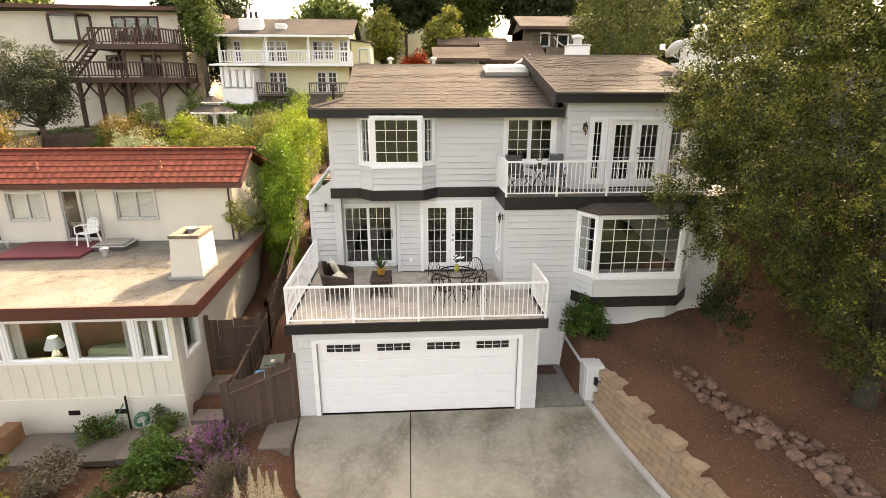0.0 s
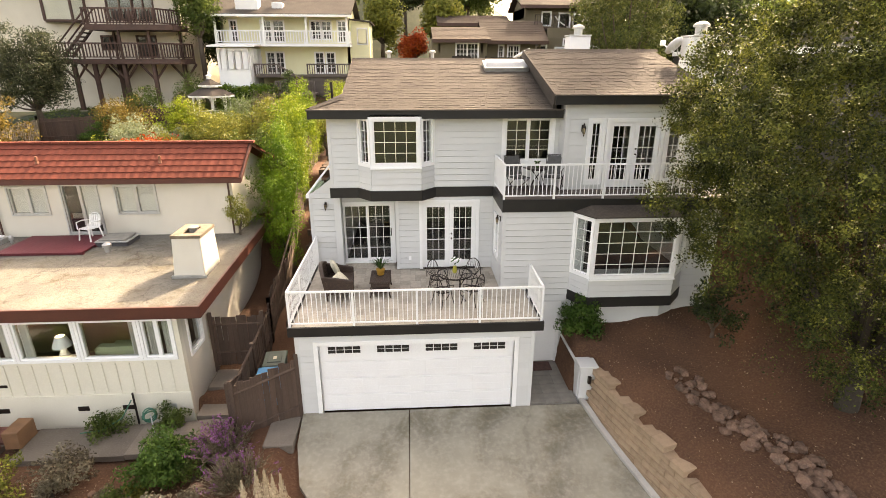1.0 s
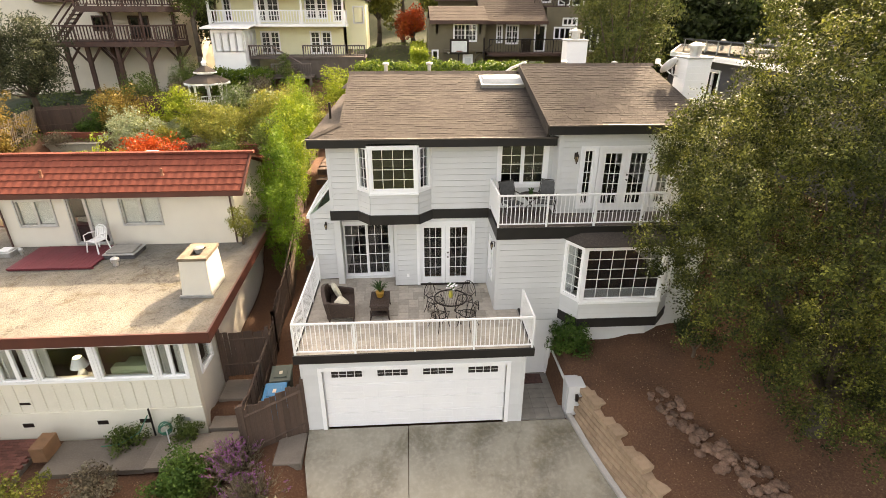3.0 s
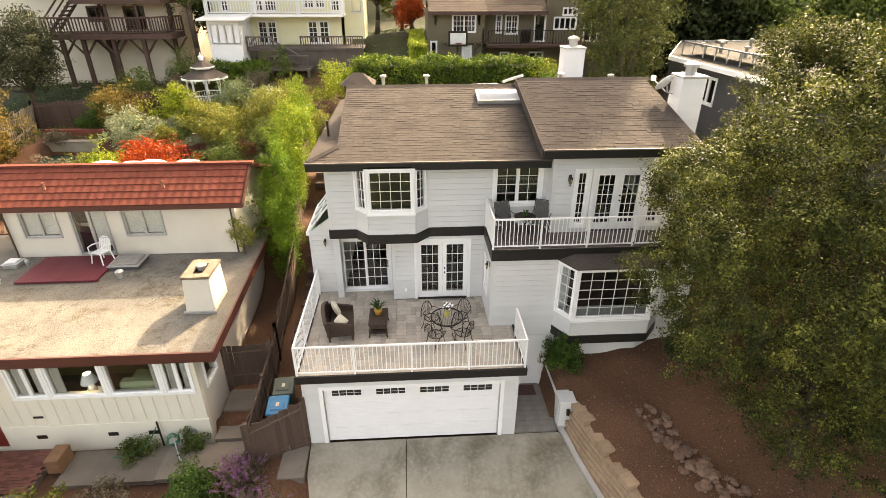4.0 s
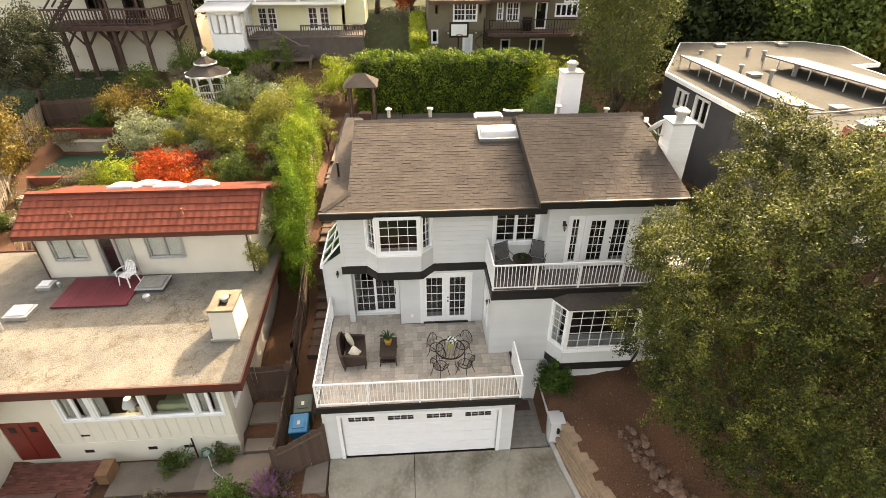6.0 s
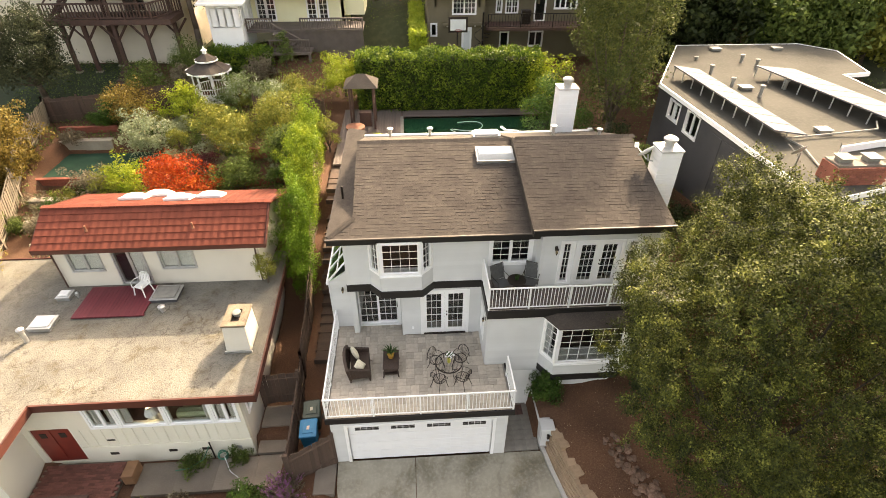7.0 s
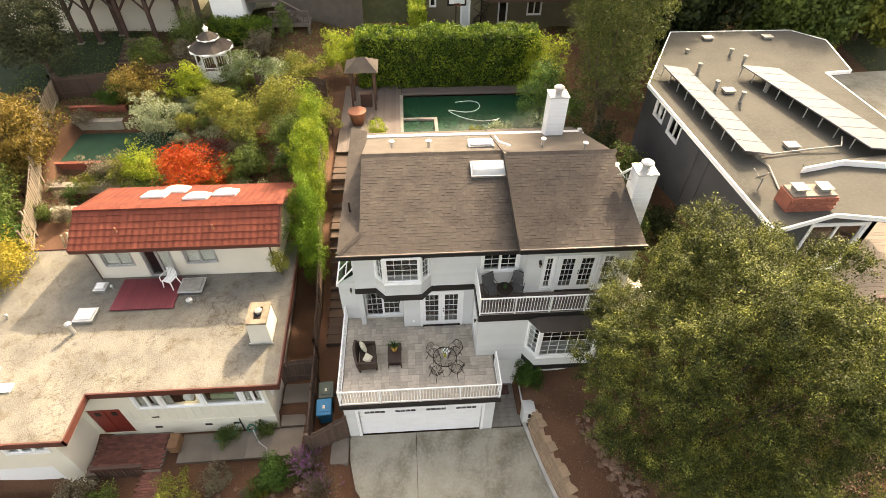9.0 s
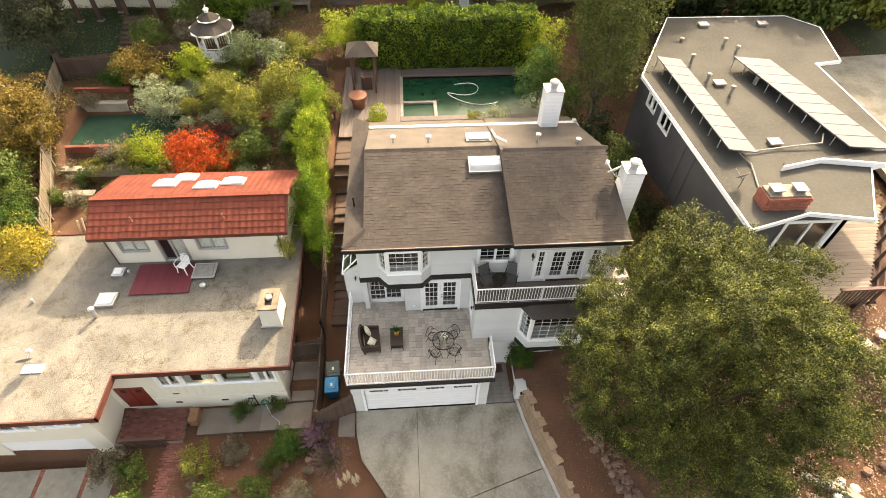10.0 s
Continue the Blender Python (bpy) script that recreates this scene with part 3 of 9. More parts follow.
part("concrete_slab", slab([(-2.98, -0.03), (-0.24, -0.03), (-0.24, -9), (-0.24, -5.8), (-1.75, -3.4), (-2.7, -2.1), (-2.95, -1.0)], 0.0), CONCRETE, drive)
part("concrete_slab", slab([(-0.22, -0.03), (2.97, -0.03)] + [(4.2, -0.03)] + edge_poly(-0.05, -2.85, -0.02) + [(-0.22, -4.45)], 0.0), CONCRETE, drive)
part("concrete_slab", slab([(-0.22, -4.47)] + [(5.22, -2.87)] + edge_poly(-2.9, -9.0, -0.02) + [(3.0, -11), (1.5, -8)], 0.0), CONCRETE, drive)
kerb = Mesh()
ys = [0.2 - 9.2 * i / 40 for i in range(41)]
for a, b in zip(ys[:-1], ys[1:]):
    kerb.add([(drive_edge(y) + dx, y, drive_z(y) + z) for y in (a, b) for dx, z in ((0, -0.1), (0, 0.07), (0.14, 0.07), (0.14, -0.1))], [(0, 1, 5, 4), (1, 2, 6, 5), (2, 3, 7, 6)])
part("kerb", kerb, mat("pale_kerb", (0.48, 0.46, 0.42), (0.4, 0.38, 0.35), None, 2, 30, 0.85, 0.2), drive, "pale concrete kerb strip")
solid("landing_slab", Mesh().box(-3.75, -3.02, -1.15, -0.05, -0.9, -0.06), PATHC, "square concrete pad beside the garage", "slab", kind="structure", bevel=0.02)

# retaining wall of stepped blocks
ret = thing("retaining_wall", "curved stepped retaining wall of tan split-face concrete blocks", "wall", kind="structure")
for g in range(18):
    y = 0.2 - (0.19 if g % 2 else 0.0)
    while y > -8.6:
        yc = y - 0.19
        k = 6 - (g - wall_step(yc))
        if 0 <= k <= 6:
            e, e2 = drive_edge(y), drive_edge(y - 0.38)
            cap_ = k == 6
            dep = 0.36 if cap_ else 0.28
            rot = Euler((0, 0, math.atan2(-0.38, e2 - e))).to_matrix().to_4x4()
            piece("block", BLOCK, ret, ((e + e2) / 2 + 0.16 + 0.19 * (0.88 - 0.16 * g - drive_z(yc)) + dep / 2 - 0.015 * cap_, yc, 0.88 - 0.16 * g), (0.398 if not cap_ else 0.4, dep, 0.157), rot, bevel=0.022)
        y -= 0.38

# ---- the grey house ----
house = thing("house", "three-storey light grey lap-sided hillside house with white trim and black bands", "house")
F = lambda y, x=0.0: Frame((x, y, 0), (1, 0, 0), (0, -1, 0))
ZD, ZB = 2.5, 5.1          # deck floor, balcony floor


def house_wall(fr, u0, u1, z0, z1, holes=(), boards=True, thick=0.2, bz=None):
    w = part("wall", wall_mesh(fr, u0, u1, z0, z1, holes, thick), SIDING, house)
    if boards:
        cut = [(h[0] - 0.1, h[1] + 0.1, h[2] - 0.1, h[3] + 0.1) for h in holes]
        siding(w, fr, u0, u1, bz if bz is not None else z0, z1, cut)
    return w


def corner_board(x, y, z0, z1, w=0.09):
    part("corner_board", Mesh().box(x - w / 2, x + w / 2, y - 0.034, y + 0.05, z0, z1), SIDING, house)


# garage storey
garage_hole = [(-2.46, 2.46, -0.1, 1.98)]
house_wall(F(0.0), -3.0, 2.95, -0.1, 2.27, garage_hole)
house_wall(Frame((2.95, 0, 0), (0, 1, 0), (1, 0, 0)), 0.2, 3.4, -0.1, 2.27)
house_wall(Frame((-3.0, 0, 0), (0, 1, 0), (-1, 0, 0)), 0.2, 4.2, -0.6, 2.27)
for x in (-2.97, 2.92):
    corner_board(x, 0.0, -0.02, 2.27)
gd = part("garage_door", Mesh().box(-2.46, 2.46, 0.05, 0.1, 0.0, 1.98), WHITE2, house, "white sectional garage door with small-paned top lights")
trimm = Mesh().box(-2.57, -2.46, -0.05, 0.1, -0.02, 2.08).box(2.46, 2.57, -0.05, 0.1, -0.02, 2.08).box(-2.46, 2.46, -0.05, 0.1, 1.98, 2.08)
part("casing", trimm, WHITE, gd)
for r in range(4):
    z0 = 0.02 + r * 0.49
    sec = Mesh().box(-2.43, 2.43, 0.03, 0.055, z0, z0 + 0.474)
    part("door_section", sec, WHITE2, gd, bevel=0.006)
    for c in range(4):
        x0 = -2.43 + c * 1.215
        if r < 3:
            for s in range(2):
                za = z0 + 0.05 + s * 0.215
                pm = Mesh().prism([(x0 + 0.2, 0.03, za), (x0 + 1.02, 0.03, za), (x0 + 1.02, 0.03, za + 0.16), (x0 + 0.2, 0.03, za + 0.16)], (0, -0.008, 0))
                part("raised_panel", pm, WHITE2, gd, bevel=0.003)
        else:
            part("light_frame", Mesh().box(x0 + 0.18, x0 + 1.04, 0.008, 0.03, z0 + 0.22, z0 + 0.46), WHITE2, gd, bevel=0.005)
            for i in range(4):
                for j in range(2):
                    xa, za = x0 + 0.21 + i * 0.205, z0 + 0.243 + j * 0.1
                    part("pane", Mesh().box(xa, xa + 0.185, 0.003, 0.007, za, za + 0.085), BLACK, gd)
# black fascia of the deck
for bx in ((-3.14, 3.16, -0.1, -0.04, 2.27, 2.51), (-3.14, -3.08, -0.04, 4.2, 2.27, 2.51), (3.1, 3.16, -0.04, 2.0, 2.27, 2.51)):
    part("deck_fascia", Mesh().box(*bx), BLACK, house, "black band round the deck")
part("deck_body", Mesh().box(-3.08, 3.1, -0.04, 4.3, 2.27, 2.455), GROUT, house)
# door storey behind the deck
SL = (-2.22, -0.72, 2.53, 4.42)
house_wall(F(4.25), -3.22, -0.55, ZD, 4.8, [SL])
FD = (0.24, 1.86, 2.53, 4.6)
house_wall(F(3.66), -0.55, 2.4, ZD, 4.82, [FD])
house_wall(Frame((-0.55, 3.66, 0), (0, 1, 0), (-1, 0, 0)), 0.0, 0.59, ZD, 4.8)
SW = (0.62, 1.2, 3.25, 4.35)
fr_side = Frame((2.4, 2.0, 0), (0, 1, 0), (-1, 0, 0))
house_wall(fr_side, 0.0, 1.66, ZD, 4.82, [SW])
window(house, fr_side, *SW, cols=2, rows=4)
corner_board(-0.52, 3.66, ZD, 4.8)
corner_board(2.43, 2.0, ZD - 0.4, 4.8)
corner_board(-3.18, 4.25, ZD, 4.75)
# glass slider
sld = part("sliding_door", Mesh().box(SL[0] - 0.1, SL[0], 4.2, 4.33, 2.5, 4.52).box(SL[1], SL[1] + 0.1, 4.2, 4.33, 2.5, 4.52).box(SL[0], SL[1], 4.2, 4.33, 4.42, 4.52).box(SL[0], SL[1], 4.2, 4.33, 2.5, 2.54), WHITE, house, "white sliding glass door with grid")


def glazed_leaf(parent, fr, u0, u1, z0, z1, cols, rows, d=0.0, stile=0.1, foot=0.14, name="door_leaf", handle=0):
    m = fr.m()
    lf = Mesh().box(u0, u0 + stile, -0.05 - d, -d, z0, z1, m).box(u1 - stile, u1, -0.05 - d, -d, z0, z1, m)
    lf.box(u0 + stile, u1 - stile, -0.05 - d, -d, z0, z0 + foot, m).box(u0 + stile, u1 - stile, -0.05 - d, -d, z1 - stile, z1, m)
    for k in range(1, cols):
        x = u0 + stile + (u1 - u0 - 2 * stile) * k / cols
        bar(parent, fr, x - 0.007, x + 0.007, -0.04 - d, -0.01 - d, z0 + foot, z1 - stile, WHITE)
    for k in range(1, rows):
        z = z0 + foot + (z1 - z0 - foot - stile) * k / rows
        bar(parent, fr, u0 + stile, u1 - stile, -0.038 - d, -0.012 - d, z - 0.007, z + 0.007, WHITE)
    part(name, lf, WHITE, parent)
    g = part("pane", Mesh().box(u0 + stile, u1 - stile, -0.028 - d, -0.022 - d, z0 + foot, z1 - stile, m), GLASS, parent)
    g.visible_shadow = False
    if handle:
        x = u1 - stile / 2 if handle > 0 else u0 + stile / 2
        h = Mesh().rod(m @ Vector((x, 0, z0 + 0.95)), m @ Vector((x, 0.06, z0 + 0.95)), 0.022, 8).rod(m @ Vector((x, 0, z0 + 1.1)), m @ Vector((x, 0.03, z0 + 1.1)), 0.025, 8)
        part("door_handle", h, IRON, parent)


glazed_leaf(sld, F(4.28), -2.22, -1.45, 2.54, 4.42, 3, 5, 0.0, 0.06, 0.1)
glazed_leaf(sld, F(4.28), -1.49, -0.72, 2.54, 4.42, 3, 5, 0.05, 0.06, 0.1)
part("pull_handle", Mesh().box(-0.76, -0.73, 4.22, 4.27, 3.4, 3.65), BLACK, sld)


def french_door(fr, u0, u1, z0, z1, cols=3, rows=5, label="white double french door with grid panes"):
    m = fr.m()
    c = Mesh().box(u0 - 0.1, u0, -0.1, 0.045, z0 - 0.03, z1 + 0.1, m).box(u1, u1 + 0.1, -0.1, 0.045, z0 - 0.03, z1 + 0.1, m).box(u0, u1, -0.1, 0.045, z1, z1 + 0.1, m)
    d = part("french_door", c, WHITE, house, label)
    mid = (u0 + u1) / 2
    glazed_leaf(d, fr, u0, mid - 0.003, z0, z1, cols, rows, 0.02, 0.13, 0.22)
    glazed_leaf(d, fr, mid + 0.003, u1, z0, z1, cols, rows, 0.02, 0.13, 0.22, handle=-1)
    part("threshold", Mesh().box(u0, u1, -0.1, 0.06, z0 - 0.03, z0, m), IRON, d)
    return d


french_door(F(3.66), *FD)
part("outlet_cover", Mesh().box(-0.2, -0.12, 3.62, 3.655, 2.8, 2.93), WHITE, house)
# lower right front and its bay
house_wall(F(2.0), 2.4, 8.5, 2.05, 4.78, [(4.75, 7.6, 2.95, 4.75)], bz=2.1)
house_wall(F(2.02), 4.2, 8.5, 0.6, 2.06, boards=False)
part("entry_door_panel", Mesh().box(3.0, 4.25, 2.05, 2.12, -0.05, 2.06), WHITE, house, "plain white entry door leaf and side panel")
part("door_jamb", Mesh().box(4.12, 4.2, 2.0, 2.05, -0.05, 2.06).box(3.0, 4.12, 2.0, 2.05, 1.98, 2.06), WHITE, house)
corner_board(8.46, 2.0, 2.1, 4.8)


def bay(x0, x1, xa, xb, yw, yf, z0, z1, zfoot, cols, rows, side_cols, band=None, lname="bay_window"):
    """A three-sided bay: panels below, casements at the sides, a fixed light in front."""
    runs = [((x0, yw), (xa, yf)), ((xa, yf), (xb, yf)), ((xb, yf), (x1, yw))]
    b = part(lname, Mesh().prism([(x0, yw, z1 + 0.1), (xa, yf, z1 + 0.1), (xb, yf, z1 + 0.1), (x1, yw, z1 + 0.1)], (0, 0, 0.05)), WHITE, house, "white three-sided bay window with grid panes")
    part("bay_base", Mesh().prism([(x0, yw + 0.02, zfoot), (xa, yf, zfoot), (xb, yf, zfoot), (x1, yw + 0.02, zfoot)], (0, 0, z0 - 0.1 - zfoot)), SIDING, b)
    for i, (p, q) in enumerate(runs):
        u = Vector((q[0] - p[0], q[1] - p[1], 0))
        f = Frame((p[0], p[1], 0), u, (u.y, -u.x, 0))
        ln = u.length
        siding(b, f, 0.0, ln, zfoot, z0 - 0.12)
        t = 0.09
        m = f.m()
        if i == 1:
            part("stool", Mesh().box(-0.03, ln + 0.03, -0.1, 0.07, z0 - 0.14, z0 - 0.1, m), WHITE, b)
        fm = Mesh().box(0, t, -0.07, 0.03, z0 - 0.1, z1 + 0.1, m).box(ln - t, ln, -0.07, 0.03, z0 - 0.1, z1 + 0.1, m).box(t, ln - t, -0.07, 0.03, z0 - 0.1, z0, m).box(t, ln - t, -0.07, 0.03, z1, z1 + 0.1, m)
        part("light_frame", fm, WHITE, b)
        c = cols if i == 1 else side_cols
        mu = Mesh()
        s = 0.03
        mu.box(t, t + s, -0.06, -0.01, z0, z1, m).box(ln - t - s, ln - t, -0.06, -0.01, z0, z1, m).box(t + s, ln - t - s, -0.06, -0.01, z0, z0 + s, m).box(t + s, ln - t - s, -0.06, -0.01, z1 - s, z1, m)
        for k in range(1, c):
            x = t + (ln - 2 * t) * k / c
            bar(b, f, x - 0.007, x + 0.007, -0.045, -0.018, z0, z1, WHITE)
        for k in range(1, rows):
            z = z0 + (z1 - z0) * k / rows
            bar(b, f, t, ln - t, -0.043, -0.02, z - 0.007, z + 0.007, WHITE)
        part("sash", mu, WHITE, b)
        g = part("pane", Mesh().box(t, ln - t, -0.034, -0.028, z0, z1, m), GLASS, b)
        g.visible_shadow = False
        if band:
            part("black_band", Mesh().box(-0.01, ln + 0.01, -0.05, 0.045, band[0], band[1], m), BLACK, house)
    return b


bay(4.37, 7.62, 4.75, 7.1, 2.0, 1.42, 3.08, 4.62, 2.42, 6, 5, 2, band=(2.14, 2.44))
part("bay_roof", Mesh().prism([(4.3, 2.0, 4.73), (4.7, 1.32, 4.73), (7.15, 1.32, 4.73), (7.7, 2.0, 4.73)], (0, 0, 0.03)).add([(4.3, 2.0, 4.76), (4.7, 1.32, 4.76), (7.15, 1.32, 4.76), (7.7, 2.0, 4.76), (4.8, 1.94, 4.93), (7.05, 1.94, 4.93)], [(0, 1, 4), (1, 2, 5, 4), (2, 3, 5)]), SHINGLE1, house, "brown shingled bay roof")
part("bay_skirt", Mesh().prism([(4.5, 2.0, 1.2), (4.85, 1.72, 1.2), (7.0, 1.72, 1.2), (7.5, 2.0, 1.2)], (0, 0, 0.945)), SIDING, house)
# upper storey
house_wall(F(3.66), -2.42, 4.25, 4.82, 7.3, [(-1.45, 0.45, 5.6, 7.1), (2.66, 4.0, 5.85, 7.05)], bz=5.1)
bay(-1.58, 0.6, -1.2, 0.2, 3.66, 3.24, 5.86, 7.06, 5.08, 4, 4, 2)
for (xa, ya), (xb, yb) in (((-2.45, 3.66), (-1.6, 3.66)), ((-1.6, 3.66), (-1.22, 3.22)), ((-1.22, 3.22), (0.22, 3.22)), ((0.22, 3.22), (0.62, 3.66)), ((0.62, 3.66), (2.4, 3.66))):
    u = Vector((xb - xa, yb - ya, 0))
    f = Frame((xa, ya, 0), u, (u.y, -u.x, 0))
    part("black_band", Mesh().box(-0.012, u.length + 0.012, -0.05, 0.05, 4.8, 5.09, f.m()), BLACK, house)
part("bay_soffit", Mesh().prism([(-1.58, 3.66, 4.84), (-1.2, 3.26, 4.84), (0.2, 3.26, 4.84), (0.6, 3.66, 4.84)], (0, 0, 0.2)), WHITE, house)
window(house, F(3.66), 2.66, 4.0, 5.85, 7.05, cols=2, rows=4, sashes=2)
corner_board(-2.39, 3.66, 5.1, 7.25)
RW = 3.08
DR = (5.5, 6.98, 5.16, 7.02)
house_wall(F(RW), 4.25, 8.4, ZB - 0.1, 7.75, [DR, (4.97, 5.28, 5.35, 7.02), (7.2, 7.6, 5.35, 7.02)], bz=5.12)
house_wall(Frame((4.25, RW, 0), (0, 1, 0), (-1, 0, 0)), 0.0, 0.58, ZB - 0.1, 7.75, bz=5.12)
corner_board(4.28, RW, 5.12, 7.75, 0.11)
french_door(F(RW), *DR)
window(house, F(RW), 4.97, 5.28, 5.35, 7.02, cols=2, rows=5)
window(house, F(RW), 7.2, 7.6, 5.35, 7.02, cols=2, rows=5)
# side and back walls
house_wall(Frame((-2.42, 3.66, 0), (0, 1, 0), (-1, 0, 0)), 0.2, 7.9, 2.0, 7.35, boards=False)
house_wall(Frame((8.4, 3.08, 0), (0, 1, 0), (1, 0, 0)), 0.2, 8.5, 4.8, 7.4, boards=False)
house_wall(Frame((8.5, 2.0, 0), (0, 1, 0), (1, 0, 0)), 0.2, 9.5, 0.6, 4.78, boards=False)
house_wall(Frame((0, 11.4, 0), (1, 0, 0), (0, 1, 0)), -2.42, 8.4, 2.0, 7.4, boards=False)
part("gable_wall", Mesh().prism([(-2.02, 4.1, 7.45), (-2.02, 11.3, 7.2), (-2.02, 7.82, 8.55)], (0.1, 0, 0)), SIDING, house)
part("gable_wall", Mesh().prism([(8.2, 3.2, 7.5), (8.2, 11.2, 7.0), (8.2, 7.22, 8.8)], (-0.2, 0, 0)), SIDING, house)
part("step_wall", Mesh().prism([(3.9, 3.3, 7.3), (3.9, 11.0, 7.2), (3.9, 7.22, 8.85), (3.9, 3.3, 7.75)], (0.1, 0, 0)), SHINGLE1, house)
# floors and rooms behind the glass, near-black with their shade put into the colour
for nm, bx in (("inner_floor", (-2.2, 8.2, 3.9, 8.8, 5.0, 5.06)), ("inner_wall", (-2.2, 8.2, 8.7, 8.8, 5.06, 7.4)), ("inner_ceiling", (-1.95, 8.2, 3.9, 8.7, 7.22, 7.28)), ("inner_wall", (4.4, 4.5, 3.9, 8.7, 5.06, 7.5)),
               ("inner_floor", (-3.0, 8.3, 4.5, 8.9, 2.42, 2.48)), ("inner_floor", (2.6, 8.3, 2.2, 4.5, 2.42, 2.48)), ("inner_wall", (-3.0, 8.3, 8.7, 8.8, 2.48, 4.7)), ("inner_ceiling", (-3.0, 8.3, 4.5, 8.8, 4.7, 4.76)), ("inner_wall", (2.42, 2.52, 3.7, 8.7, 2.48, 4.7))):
    part(nm, Mesh().box(*bx), ROOMSHADE, house)
# greenhouse slope at the left side
gh = part("glass_lean_to", Mesh().prism([(-3.22, 4.25, 2.5), (-2.42, 4.25, 2.5), (-2.42, 4.25, 5.1), (-2.5, 4.25, 5.25), (-3.22, 4.25, 4.72)], (0, 0.08, 0)), SIDING, house, "lean-to side wall with a sloped glass roof")
slope = [(-3.24, 4.74), (-2.44, 5.72)]
for i in range(4):
    ya = 4.22 + i * 0.75
    part("glazing_bar", Mesh().prism([(-3.24, ya, 4.74), (-2.44, ya, 5.72), (-2.44, ya, 5.8), (-3.28, ya, 4.78)], (0, 0.05, 0)), WHITE, gh)
    if i < 3:
        for k in range(2):
            s0, s1 = k * 0.5, k * 0.5 + 0.48
            pa, pb = (-3.24 + 0.8 * s0, 4.76 + 0.98 * s0), (-3.24 + 0.8 * s1, 4.76 + 0.98 * s1)
            g = part("pane", Mesh().prism([(pa[0], ya + 0.05, pa[1]), (pb[0], ya + 0.05, pb[1]), (pb[0], ya + 0.75, pb[1]), (pa[0], ya + 0.75, pa[1])], (-0.006, 0, 0.006)), GLASSG, gh)
            part("glazing_bar", Mesh().prism([(pb[0], ya + 0.05, pb[1]), (pb[0] + 0.03, ya + 0.05, pb[1] + 0.03), (pb[0] + 0.03, ya + 0.75, pb[1] + 0.03), (pb[0], ya + 0.75, pb[1])], (-0.02, 0, 0.03)), WHITE, gh)
part("gutter", Mesh().box(-3.3, -3.2, 4.2, 6.6, 4.66, 4.76), WHITE, gh)
part("side_wall", Mesh().box(-3.22, -3.1, 4.33, 6.5, 2.0, 4.7), SIDING, gh)
# balcony
part("balcony_floor", Mesh().box(2.42, 9.2, 2.02, 3.64, 4.82, 5.085), TILE, house, "tan tiled balcony floor")
part("balcony_fascia", Mesh().box(2.36, 9.24, 1.95, 2.0, 4.76, 5.1).box(2.36, 2.41, 2.0, 3.6, 4.76, 5.1), BLACK, house, "black band round the balcony")
for i in range(11):
    yb = 2.05 + i * 0.145
    if yb > 3.06:
        piece("deck_plank", DECKWOOD, house, (3.32, yb + 0.07, 5.095), (1.8, 0.135, 0.02))
    else:
        piece("deck_plank", DECKWOOD, house, (5.8, yb + 0.07, 5.095), (6.75, 0.135, 0.02))
rail = thing("balcony_railing", "white painted metal balcony railing with thin uprights", "railing")
railing(rail, [(2.4, 3.6), (2.4, 2.03), (9.18, 2.03)], 5.1, 0.95, 1.37)
rail = thing("deck_railing", "white painted metal deck railing with thin uprights", "railing")
railing(rail, [(-3.08, 4.15), (-3.08, -0.02), (3.1, -0.02), (3.1, 1.45)], 2.5, 0.95, 1.45)

# roofs
S1, S2 = (8.67 - 7.36) / (7.82 - 3.3), (8.96 - 7.77) / (7.22 - 2.87)


def roof_slab(poly, th=0.1):
    return Mesh().prism(poly, (0, 0, -th))


roof = part("roof", roof_slab([(-2.85, 3.3, 7.34), (3.95, 3.3, 7.34), (3.95, 7.82, 8.65), (-2.05, 7.82, 8.65), (-2.05, 4.1, 7.57)]), SHINGLE1, house, "weathered brown asphalt shingle roof")
part("roof_skirt", roof_slab([(-2.85, 3.3, 7.34), (-2.05, 4.1, 7.57), (-2.05, 11.4, 7.57), (-2.85, 12.2, 7.34)]), SHINGLE1, house)
# sun on the back slopes is put into a lighter copy of the shingle
part("roof_back", roof_slab([(-2.05, 7.82, 8.65), (3.8, 7.82, 8.65), (3.8, 12.5, 6.85), (-2.6, 12.5, 6.85), (-2.05, 11.4, 7.27)]), mat("back_shingle_sunlit", (0.1, 0.086, 0.073), (0.078, 0.067, 0.057), (0.14, 0.12, 0.1), 1.2, 60, 0.9, 0.3, spec=0.2), house)
part("roof_back", roof_slab([(3.8, 7.22, 8.94), (8.28, 7.22, 8.94), (8.28, 12.5, 6.9), (3.8, 12.5, 6.9)]), bpy.data.materials["back_shingle_sunlit"], house)
roof2 = part("roof", roof_slab([(3.86, 2.87, 7.75), (8.5, 2.87, 7.75), (8.28, 7.22, 8.94), (3.78, 7.22, 8.94)]), SHINGLE1, house)
part("eave_fascia", Mesh().box(-2.88, 4.2, 3.24, 3.29, 7.1, 7.33).box(-2.88, -2.83, 3.29, 12.2, 7.1, 7.33), BLACK, house, "black eave board")
part("eave_fascia", Mesh().box(3.84, 8.52, 2.81, 2.86, 7.5, 7.74), BLACK, house, "black eave board")
part("soffit", Mesh().box(-2.83, 4.2, 3.29, 3.66, 7.12, 7.17).box(-2.83, -2.42, 3.66, 12.2, 7.12, 7.17).box(3.86, 8.5, 2.86, 3.1, 7.52, 7.57), SIDING, house)
